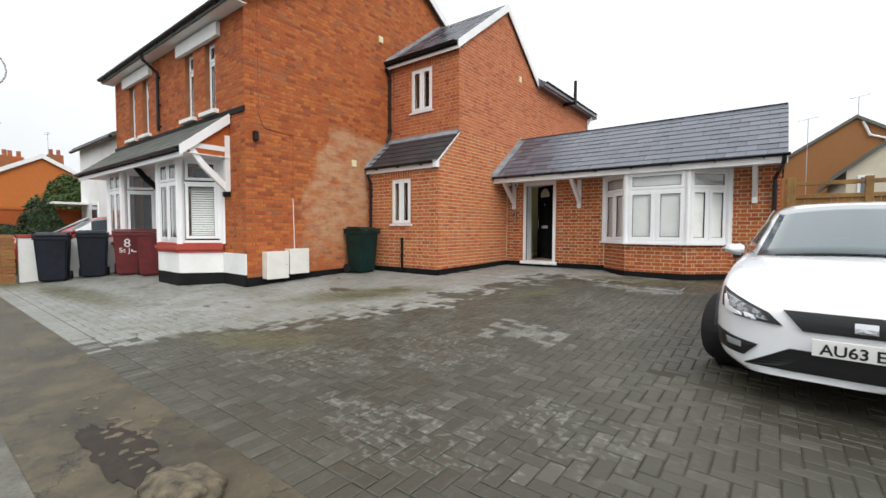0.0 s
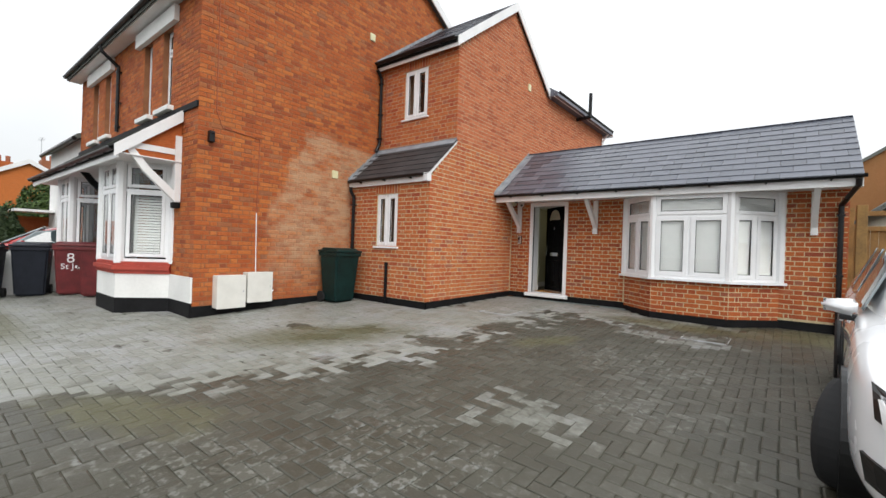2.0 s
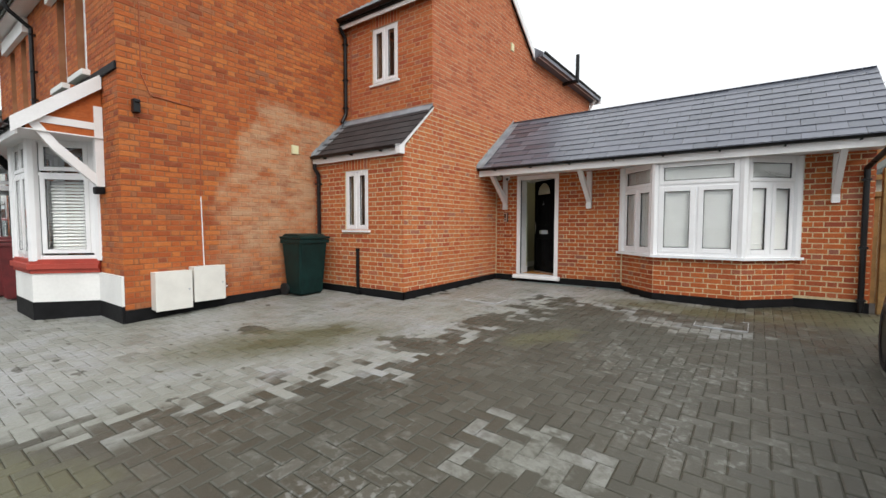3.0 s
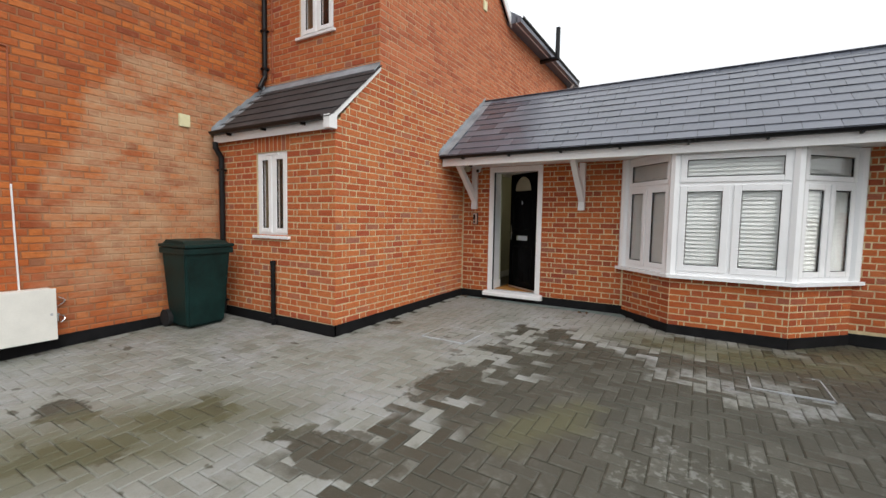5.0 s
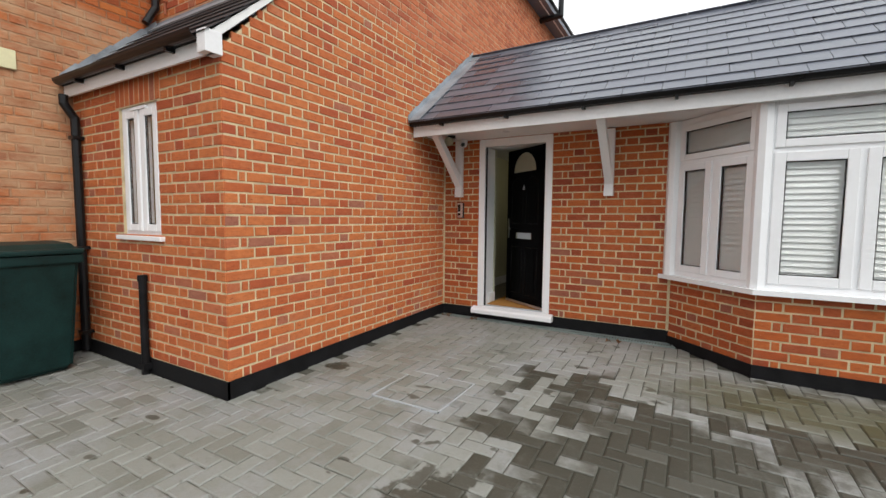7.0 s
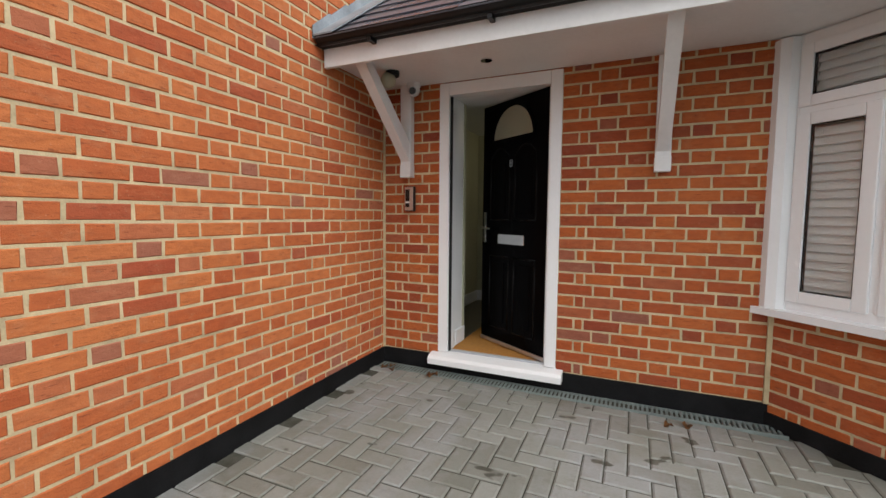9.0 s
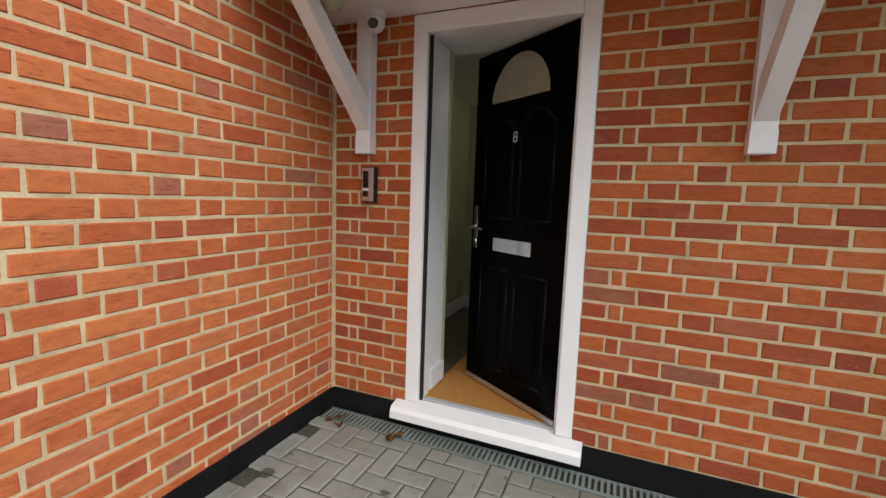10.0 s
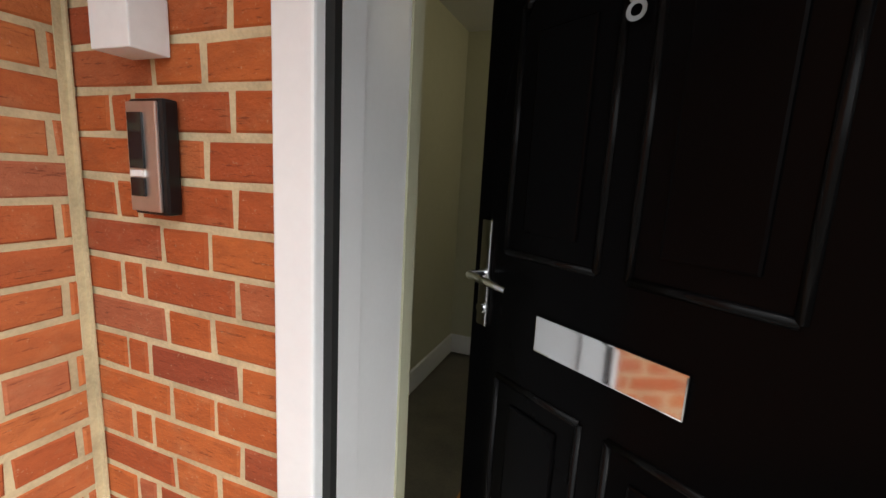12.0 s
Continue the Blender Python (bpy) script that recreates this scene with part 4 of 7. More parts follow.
# main roof
MR = roof("roof_house", "grey tiled main roof with white barge boards and a black gutter")
apex = (8.25, 8.12)
e0, e1 = (3.70, 5.37), (12.80, 5.37)
bm = bmesh.new()
prism(bm, [e0, apex, e1, (e1[0], e1[1] - 0.12), (apex[0], apex[1] - 0.12), (e0[0], e0[1] - 0.12)], XE - 0.1, XH + 0.14, "x")
part("roof_deck", bm, "tile_grey", MR)
L_ = math.hypot(apex[0] - e0[0], apex[1] - e0[1])
slates(MR, slope_m((XE - 0.1, e0[0], e0[1] + 0.01), (1, 0, 0), (0, 1), (apex[1] - e0[1]) / (apex[0] - e0[0])), XH - XE + 0.24, 24, gauge=L_ / 24, seed=55, single=False)
for (ya, za), (yb, zb) in ((e0, apex), (e1, apex)):
    bm = bmesh.new()
    prism(bm, [(ya, za - 0.16), (ya, za + 0.03), (yb, zb + 0.03), (yb, zb - 0.20)], XH + 0.14, XH + 0.165, "x")
    part("barge_board", bm, "white_paint", MR, "white painted barge board")
part("fascia", B((XE - 0.1, XH + 0.14, 3.735, 3.755, 5.24, 5.35)), "white_paint", MR, "white painted fascia board")
part("soffit", B((XE - 0.1, XH + 0.14, 3.755, 3.99, 5.25, 5.265)), "white_paint", MR, "white painted soffit board")
gutter(MR, (XE - 0.15, 3.68, 5.36), (XH + 0.12, 3.68, 5.36), brackets=8)
CH = thing("chimney", "red brick chimney stack on the ridge of the main roof", "chimney", Matrix.Translation((-8.2, 5.9, 6.1)), kind="structure")
part("stack", B((-0.35, 0.35, -0.45, 0.45, 0.0, 1.5)), "brick_old", CH)
part("corbel", B((-0.42, 0.42, -0.52, 0.52, 1.5, 1.65)), "brick_old", CH)
for i in range(2):
    part("chimney_pot", cyl(bmesh.new(), (0, -0.22 + 0.44 * i, 1.65), (0, -0.22 + 0.44 * i, 2.0), 0.11, 0.09), "terracotta", CH)

# ---- windows ----
def sash(parent, u0, u1, z0, z1, bar=0.055, depth=(-0.035, 0.03), name="sash", glass="glass", frame_mat="upvc"):
    bm = bmesh.new()
    y0, y1 = depth
    box(bm, u0, u0 + bar, y0, y1, z0, z1, bev=0.006)
    box(bm, u1 - bar, u1, y0, y1, z0, z1, bev=0.006)
    box(bm, u0 + bar, u1 - bar, y0, y1, z0, z0 + bar, bev=0.006)
    box(bm, u0 + bar, u1 - bar, y0, y1, z1 - bar, z1, bev=0.006)
    s = part(name, bm, frame_mat, parent)
    g = bmesh.new()
    box(g, u0 + bar - 0.005, u1 - bar + 0.005, 0.0, 0.006, z0 + bar - 0.005, z1 - bar + 0.005)
    p = part("pane", g, glass, s)
    p.visible_shadow = False
    g = bmesh.new()
    k = 0.007
    box(g, u0 + bar - 0.001, u0 + bar + k, y0 + 0.012, y0 + 0.032, z0 + bar, z1 - bar)
    box(g, u1 - bar - k, u1 - bar + 0.001, y0 + 0.012, y0 + 0.032, z0 + bar, z1 - bar)
    box(g, u0 + bar, u1 - bar, y0 + 0.012, y0 + 0.032, z0 + bar - 0.001, z0 + bar + k)
    box(g, u0 + bar, u1 - bar, y0 + 0.012, y0 + 0.032, z1 - bar - k, z1 - bar + 0.001)
    part("gasket", g, "black_plastic", s)
    return s


def blind(parent, u0, u1, z0, z1, y=0.036, gap=0.045, closed=1.17):
    bm = bmesh.new()
    n = int((z1 - z0) / gap)
    for i in range(n):
        z = z0 + (i + 0.5) * gap
        r = Matrix.Translation(((u0 + u1) / 2, y, z)) @ Matrix.Rotation(closed, 4, "X")
        box(bm, -(u1 - u0) / 2, (u1 - u0) / 2, -0.027, 0.027, -0.0009, 0.0009, m=r)
    part("blind", bm, "blind", parent, "pale closed venetian blind")


def window(name, p, u, W, H, sashes, label, fr=0.05, sill=0.06, depth=0.07, blinds=(), dark=True, recess=0.0, mat="upvc", head_vent=False):
    """A white plastic window: outer fr, sashes (u0, u1, z0, z1) with panes, a sill, a blind and a near-black box that
    stands in for the unlit room behind.
    """
    w = tagged(new(name), label, "window", kind="structure")
    w.matrix_basis = face_m(p, u) @ Matrix.Translation((0, recess, 0))
    bm = bmesh.new()
    box(bm, 0, fr, 0, depth, 0, H, bev=0.004)
    box(bm, W - fr, W, 0, depth, 0, H, bev=0.004)
    box(bm, fr, W - fr, 0, depth, 0, fr, bev=0.004)
    box(bm, fr, W - fr, 0, depth, H - fr, H, bev=0.004)
    us = sorted({round(s[1], 3) for s in sashes if s[1] < W - fr - 0.02})
    for a in us:
        zz = [s for s in sashes if abs(s[1] - a) < 0.001]
        box(bm, a - 0.005, a + 0.035, 0.002, depth, min(s[2] for s in zz), max(s[3] for s in zz))
    for zt in sorted({round(s[3], 3) for s in sashes if s[3] < H - fr - 0.02}):
        box(bm, fr, W - fr, 0.003, depth, zt - 0.005, zt + 0.035)
    part("window_frame", bm, mat, w)
    for s in sashes:
        sash(w, *s[:4], depth=(-0.012, 0.045), frame_mat=mat, bar=s[4] if len(s) > 4 else 0.055)
    if sill:
        part("window_sill", B((-0.05, W + 0.05, -sill, 0.03, -0.035, 0.0), bev=0.006), mat, w)
    for b_ in blinds:
        blind(w, *b_)
    if head_vent:
        part("trickle_vent", B((W * 0.3, W * 0.7, -0.02, 0.0, H - 0.035, H - 0.015)), mat, w)
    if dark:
        # added box for the unseen room, coloured dark in place of shade
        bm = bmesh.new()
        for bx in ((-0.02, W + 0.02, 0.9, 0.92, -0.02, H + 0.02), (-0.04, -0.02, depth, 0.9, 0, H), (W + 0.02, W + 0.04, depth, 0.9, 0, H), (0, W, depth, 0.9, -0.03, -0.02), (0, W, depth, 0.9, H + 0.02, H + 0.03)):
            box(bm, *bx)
        part("room_behind", bm, "unlit_room_shade", w)
    return w


def two(W, H, f=0.05, mid=0.0):
    m_ = W / 2
    return [(f, m_ - 0.02, f, H - f), (m_ + 0.015, W - f, f, H - f)]


window("window_1", (XH + lw[0], YL, lw[2]), (1, 0, 0), 0.56, 1.0, two(0.56, 1.0, 0.035), "white plastic two-light casement window in the lean-to wall", fr=0.035, recess=0.02, head_vent=True)
window("window_2", (XH + uw[0], YU, uw[2]), (1, 0, 0), 0.63, 1.0, two(0.63, 1.0, 0.04), "white plastic two-light casement window upstairs in the wing", fr=0.04, recess=0.02)

# annexe bay window on its apron
H = 1.43
BZ = 1.015


def bay_front_sashes(W):
    m_ = W / 2
    return [(0.05, m_ - 0.02, 0.05, 1.03, 0.07), (m_ + 0.015, W - 0.05, 0.05, 1.03, 0.07), (0.05, W - 0.05, 1.065, H - 0.05, 0.06)]


for i in range(3):
    (xa, ya), (xb, yb) = BAY[i], BAY[i + 1]
    L = math.hypot(xb - xa, yb - ya)
    u = Vector((xb - xa, yb - ya, 0)).normalized()
    W = L - 0.02
    p = Vector((xa, ya, BZ)) + u * 0.01
    if i == 1:
        ss = bay_front_sashes(W)
        bl = [(0.12, W / 2 - 0.09, 0.10, 0.98), (W / 2 + 0.09, W - 0.12, 0.10, 0.98), (0.11, W - 0.11, 1.1, H - 0.1)]
    else:
        ss = two(W, 1.08, 0.06)
        ss = [(a, b_, 0.05, 1.03, 0.06) for a, b_, c, d in ss] + [(0.06, W - 0.05, 1.065, H - 0.05, 0.055)]
        bl = [(0.12, W / 2 - 0.08, 0.10, 0.98), (W / 2 + 0.08, W - 0.11, 0.10, 0.98), (0.12, W - 0.11, 1.1, H - 0.1)]
    window("window_%d" % (3 + i), p, u, W, H, ss, "white plastic bay window section of the annexe with closed blinds", sill=0, blinds=bl, fr=0.06, dark=False, head_vent=(i == 1))
BW = thing("bay_window_trim", "white plastic corner posts and sill board of the annexe bay", "window trim", kind="structure")
bm = bmesh.new()
for (x_, y_), a in zip(BAY, (0, 22.5, -22.5, 0)):
    bmesh.ops.create_cone(bm, cap_ends=True, segments=8, radius1=0.062, radius2=0.062, depth=H, matrix=Matrix.Translation((x_, y_ + (0.03 if a else 0.0), BZ + H / 2)))
part("corner_posts", bm, "upvc", BW)
bm = bmesh.new()
prism(bm, [(-2.80, 9.868), (-2.12, 9.19), (-0.94, 9.19), (-0.26, 9.868), (-0.36, 9.90), (-1.0, 9.35), (-2.06, 9.35), (-2.70, 9.90)], BZ - 0.035, BZ + 0.004, "z")
part("sill_board", bm, "upvc", BW)
bm = bmesh.new()
prism(bm, [(-2.72, 9.90), (-2.09, 9.29), (-0.97, 9.29), (-0.34, 9.90), (-0.34, 10.9), (-2.72, 10.9)], 2.446, 2.452, "z")
prism(bm, [(-2.72, 9.90), (-2.05, 9.33), (-1.01, 9.33), (-0.34, 9.90), (-0.34, 10.9), (-2.72, 10.9)], 0.97, 0.98, "z")
box(bm, -2.8, -0.3, 10.9, 10.92, 0.9, 2.5)
box(bm, -2.8, -2.78, 10.2, 10.9, 0.9, 2.5)
box(bm, -0.3, -0.28, 10.2, 10.9, 0.9, 2.5)
part("room_behind", bm, "inner_trim", BW)

# upstairs street windows
for k, (a, b_) in enumerate(UPW):
    W_, H_ = b_ - a, 1.38
    window("window_%d" % (6 + k), (a, YF, 3.60), (1, 0, 0), W_, H_, [(0.04, W_ - 0.04, 0.04, 0.98), (0.04, W_ - 0.04, 1.015, H_ - 0.04)], "tall narrow white framed window upstairs over the street", fr=0.04, sill=0.0, recess=0.09)
SF = thing("street_front_trim", "white painted lintels and sills on the street front", "trim", kind="structure")
for c in (-9.13, -12.61):
    part("lintel", B((c - 0.95, c + 0.95, YF - 0.09, YF - 0.005, 4.96, 5.22), bev=0.01), "white_render", SF, "white painted stone lintel")
for a, b_ in UPW:
    part("stone_sill", B((a - 0.12, b_ + 0.12, YF - 0.10, YF + 0.09, 3.52, 3.60), bev=0.01), "white_render", SF, "white painted stone sill")

# street bays
def street_bay(x_r, mirror, idx, near):
    """A canted bay: x_r is where its flank meets the wall; it runs to the left, or mirrored to the right."""
    s = 1 if not mirror else -1
    pts = [(x_r, YF), (x_r - s * 0.50, 3.40), (x_r - s * 1.50, 3.40), (x_r - s * 2.00, YF)]
    if not mirror:
        pts = pts[::-1]
    t_ = thing("wall_bay_street", "white rendered foot of a canted bay with a red painted sill and black plinth" if near else "white rendered foot of the neighbour's canted bay", "bay", kind="structure")
    ext = [(XH, YF - 0.004)] if near else []
    chain = pts[:-1] + [(pts[-1][0], pts[-1][1])] + ext
    bay_chain("band", chain, 0.41, 0.80, 0.03, "white_render", "white rendered band", t_)
    bay_chain("plinth", chain, 0.10, 0.41, 0.034, "black_bitumen", "black painted plinth", t_)
    bay_chain("red_sill", pts, 0.80, 0.86, 0.05, "red_sill", "red painted moulded sill", t_)
    bay_chain("red_sill", pts, 0.86, 0.93, 0.085, "red_sill", "red painted moulded sill", t_)
    bay_chain("red_sill", pts, 0.93, 0.99, 0.045, "red_sill", "red painted moulded sill", t_)
    bm = bmesh.new()
    prism(bm, [(p[0], p[1] + 0.01) for p in pts], 0.1, 0.98, "z")
    part("core", bm, "white_render", t_)
    for j in range(3):
        (xa, ya), (xb, yb) = pts[j], pts[j + 1]
        L = math.hypot(xb - xa, yb - ya)
        u = Vector((xb - xa, yb - ya, 0)).normalized()
        W_ = L - 0.06
        Hb = 1.62
        p = Vector((xa, ya, 0.99)) + u * 0.03
        bl = []
        if j == 1:
            c1 = W_ / 2
            ss = [(0.05, c1 - 0.02, 0.05, 1.16), (c1 + 0.015, W_ - 0.05, 0.05, 1.16), (0.05, c1 - 0.02, 1.20, Hb - 0.05), (c1 + 0.015, W_ - 0.05, 1.20, Hb - 0.05)]
        else:
            ss = [(0.08, W_ - 0.08, 0.08, 1.14), (0.08, W_ - 0.08, 1.20, Hb - 0.05)]
        if near:
            bl = [(0.14, W_ - 0.14, 0.13, 1.10, 0.12, 0.045, 0.75)]
        window("window_%d" % (10 + idx * 3 + j), p, u, W_, Hb, ss, "white framed canted bay window over the street" + (" with a drawn blind" if near else ""), sill=0, fr=0.05, dark=False, blinds=bl)
    bm = bmesh.new()
    for (x_, y_) in pts:
        bmesh.ops.create_cone(bm, cap_ends=True, segments=8, radius1=0.075, radius2=0.075, depth=1.66, matrix=Matrix.Translation((x_, y_ + 0.02, 1.80)))
    part("corner_posts", bm, "upvc", t_)
    # unseen room of the bay, its shade given by a near-black colour
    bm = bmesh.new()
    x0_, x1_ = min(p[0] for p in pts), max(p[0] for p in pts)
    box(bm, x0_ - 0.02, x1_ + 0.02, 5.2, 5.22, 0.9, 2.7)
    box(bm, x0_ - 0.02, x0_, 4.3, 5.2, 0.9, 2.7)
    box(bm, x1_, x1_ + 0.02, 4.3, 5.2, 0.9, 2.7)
    part("room_behind", bm, "unlit_room_shade", t_)
    return t_


street_bay(-8.20, False, 0, True)
street_bay(-11.44, False, 1, False)

# street canopy across both fronts
CN = roof("canopy_roof", "grey tiled lean-to canopy over the street bays with a lead flashing and white end board")
cy0, cz0, cz1 = 3.12, 2.70, 3.42
cx0, cx1 = XE - 0.05, -7.86
bm = bmesh.new()
prism(bm, [(cy0, cz0), (YF, cz1), (YF, cz1 - 0.09), (cy0, cz0 - 0.09)], cx0, cx1, "x")
part("canopy_deck", bm, "black_matt", CN)
L_ = math.hypot(YF - cy0, cz1 - cz0)
slates(CN, slope_m((cx0, cy0, cz0 + 0.005), (1, 0, 0), (0, 1), (cz1 - cz0) / (YF - cy0)), cx1 - cx0, 6, gauge=L_ / 6, width=0.22, mat="tile_grey", name="roof_tile", seed=56)
part("flashing", B((cx0, XH + 0.03, YF - 0.035, YF - 0.006, 3.40, 3.50), bev=0.008), "black_bitumen", CN, "dark flashing along the wall")
bm = bmesh.new()
prism(bm, [(cy0 - 0.02, cz0 - 0.16), (cy0 - 0.02, cz0 + 0.02), (YF - 0.02, cz1 + 0.02), (YF - 0.02, cz1 - 0.17)], cx1, cx1 + 0.03, "x")
part("barge_board", bm, "white_paint", CN, "white painted end board")
bm = bmesh.new()
prism(bm, [(cy0 + 0.12, cz0 - 0.085), (YF - 0.012, cz0 - 0.085), (YF - 0.012, cz1 - 0.10), (cy0 + 0.12, cz0 + 0.0)], cx1 - 0.10, cx1 - 0.04, "x")
part("end_infill", bm, "brick_old", CN, "orange brick infill above the soffit")
part("fascia", B((cx0, cx1, cy0 + 0.02, cy0 + 0.04, cz0 - 0.17, cz0 - 0.03)), "white_paint", CN)
part("soffit", B((cx0, cx1, cy0 + 0.04, YF - 0.01, cz0 - 0.10, cz0 - 0.085)), "white_paint", CN, "white painted soffit board")
gutter(CN, (cx0, cy0 - 0.03, cz0 - 0.01), (cx1 - 0.02, cy0 - 0.03, cz0 - 0.01), brackets=8)
for x_, mt in ((-7.93, "white_paint"), (-10.87, "black_bitumen")):
    CB = thing("canopy_bracket", "white painted timber bracket under the street canopy" if mt == "white_paint" else "dark painted timber bracket under the street canopy", "bracket", Matrix.Translation((x_, YF, 1.97)))
    part("post", B((-0.05, 0.05, -0.10, -0.008, 0, 1.05), bev=0.003), mt, CB)
    part("beam", B((-0.045, 0.045, -0.80, -0.10, 0.74, 0.83), bev=0.003), mt, CB)
    bm = bmesh.new()
    prism(bm, [(-0.10, 0.02), (-0.10, 0.17), (-0.45, 0.50), (-0.64, 0.74), (-0.76, 0.74), (-0.52, 0.42)], -0.04, 0.04, "x")
    part("strut", bm, mt, CB)
    part("corbel", B((-0.06, 0.06, -0.12, -0.008, -0.10, -0.004), bev=0.02), "black_bitumen", CB)

# ---- front door of the annexe ----
DO = thing("door_1", "black panelled front door standing open in its white plastic frame", "door", Matrix.Translation((-4.725, YA, 0.0)), kind="structure")
FW, FT = 0.865, 2.45
bm = B((0.0, 0.075, -0.012, 0.10, 0.495, FT), (FW - 0.075, FW, -0.012, 0.10, 0.495, FT), (0.075, FW - 0.075, -0.012, 0.10, FT - 0.085, FT), bev=0.005)
part("door_frame", bm, "upvc", DO)
bm = B((0.075, 0.088, 0.03, 0.10, 0.495, FT - 0.085), (FW - 0.088, FW - 0.075, 0.03, 0.10, 0.495, FT - 0.085), bev=0.002)
part("frame_rebate", bm, "inner_trim", DO)
bm = bmesh.new()
prism(bm, [(-0.085, 0.415), (-0.085, 0.455), (-0.07, 0.475), (0.02, 0.495), (0.10, 0.495), (0.10, 0.415)], -0.05, FW + 0.05, "x")
part("door_sill", bm, "upvc", DO, "white plastic door sill")
part("threshold", B((0.075, FW - 0.075, 0.02, 0.052, 0.495, 0.509), bev=0.004), "upvc_grey", DO, "metal threshold strip")
part("strike_plate", B((0.0745, 0.077, 0.035, 0.06, 1.0, 1.9)), "black_plastic", DO)
# leaf in its own axes: x from the hinge towards the handle
hinge = Matrix.Translation((FW - 0.078, 0.045, 0.52)) @ Matrix.Rotation(math.radians(180 - 34), 4, "Z")
LFW, LFH = 0.70, 1.84
leaf = part("leaf", B((0.0, LFW, -0.022, 0.022, 0.0, LFH), bev=0.003), "door_black", DO, "glossy black moulded door leaf", m=hinge)


def panel(x0, x1, z0, z1, arch=False):
    """A raised field inside a rounded moulding; the upper ones have a curved head."""
    n = 12 if arch else 1
    head = [(x0 + (x1 - x0) * i / n, z1 + (0.07 * math.sin(math.pi * i / n) if arch else 0.0)) for i in range(n + 1)]
    ring = [(x0, z0)] + head + [(x1, z0), (x0, z0)]
    bm = bmesh.new()
    for (xa, za), (xb, zb) in zip(ring, ring[1:]):
        cyl(bm, (xa, 0.020, za), (xb, 0.020, zb), 0.009, seg=12)
    part("panel_moulding", bm, "door_gloss", leaf, smooth=True)
    part("moulded_panel", B((x0 + 0.045, x1 - 0.045, 0.018, 0.028, z0 + 0.045, z1 - 0.045), bev=0.005), "door_black", leaf)


for a, b_ in ((0.10, 0.32), (0.38, 0.60)):
    panel(a, b_, 0.12, 0.68)
    panel(a, b_, 0.96, 1.43, True)
# half-round glass over a thin rim
bm = bmesh.new()
cx, cz, R = LFW / 2, 1.565, 0.212
fan = [(cx + R * math.cos(math.pi * i / 16), cz + R * 1.05 * math.sin(math.pi * i / 16)) for i in range(17)]
prism(bm, fan, 0.0215, 0.0265)
part("fanlight_pane", bm, "frosted", leaf, "half-round obscured glass pane")
bm = bmesh.new()
outer = [(cx + (R + 0.022) * math.cos(math.pi * i / 16), cz + (R + 0.022) * 1.05 * math.sin(math.pi * i / 16)) for i in range(17)]
for i in range(16):
    prism(bm, [fan[i], fan[i + 1], outer[i + 1], outer[i]], 0.02, 0.034)
box(bm, cx - R - 0.022, cx + R + 0.022, 0.02, 0.034, cz - 0.022, cz)
part("fanlight_rim", bm, "door_black", leaf)
part("letter_plate", B((LFW / 2 - 0.145, LFW / 2 + 0.145, 0.022, 0.032, 0.78, 0.852), bev=0.003), "chrome", leaf, "polished chrome letter plate")
HN = part("handle_plate", B((LFW - 0.058, LFW - 0.026, 0.022, 0.031, 0.78, 1.02), bev=0.003), "chrome", leaf, "chrome lever handle with a long backplate")
bm = cyl(bmesh.new(), (LFW - 0.042, 0.03, 0.90), (LFW - 0.042, 0.072, 0.90), 0.010)
cyl(bm, (LFW - 0.035, 0.068, 0.90), (LFW - 0.155, 0.068, 0.892), 0.009, 0.007)
cyl(bm, (LFW - 0.042, 0.03, 0.82), (LFW - 0.042, 0.037, 0.82), 0.012)
part("lever", bm, "chrome", leaf)
bm = cyl(bmesh.new(), (LFW + 0.0, 0.0, 0.7), (LFW + 0.004, 0.0, 0.7), 0.008)
box(bm, LFW - 0.001, LFW + 0.004, -0.011, 0.011, 0.3, 1.6)
part("lock_strip", bm, "chrome", leaf)
part("weather_bar", B((0.0, LFW, -0.026, 0.028, -0.006, 0.022), bev=0.004), "aluminium", leaf, "aluminium weather bar at the foot of the door")


def text_on(name, s, size, m, mat, parent, depth=0.002, label=""):
    cu = bpy.data.curves.new(name, "FONT")
    cu.body, cu.size, cu.extrude, cu.align_x = s, size, depth, "CENTER"
    cu.materials.append(MATS[mat])
    ob = hang(new(name, cu), parent)
    ob.matrix_basis = m
    return tagged(ob, label)


# the number faces outwards: the leaf's outer face looks along its +y
text_on("door_number", "8", 0.078, Matrix.Translation((LFW / 2 + 0.005, 0.032, 1.35)) @ Matrix.Rotation(math.pi, 4, "Z") @ Matrix.Rotation(math.pi / 2, 4, "X"), "chrome", leaf, 0.002, "chrome number eight")

# hall behind the door
HL = thing("hall", "narrow pale entrance hall with white skirting behind the open front door", "room", kind="structure")
bm = B((-4.75, -4.65, YA + 0.30, YA + 0.34, 0.5, 2.6))
box(bm, -5.17, -4.64, YA + 0.27, YA + 0.30, 0.5, 2.6)
box(bm, -5.17, -5.13, YA + 0.3, YA + 2.08, 0.5, 2.7)
box(bm, -5.17, -4.35, YA + 2.0, YA + 2.08, 0.5, 2.7)
box(bm, -4.43, -4.35, YA + 2.0, YA + 3.3, 0.5, 2.7)
box(bm, -4.5, -3.2, YA + 3.2, YA + 3.28, 0.5, 2.7)
box(bm, -3.72, -3.62, YA + 0.30, YA + 3.3, 0.5, 2.7)
part("hall_walls", bm, "inner_wall", HL)
part("hall_ceiling", B((-5.6, -3.3, YA + 0.1, YA + 3.3, 2.46, 2.5)), "inner_trim", HL)
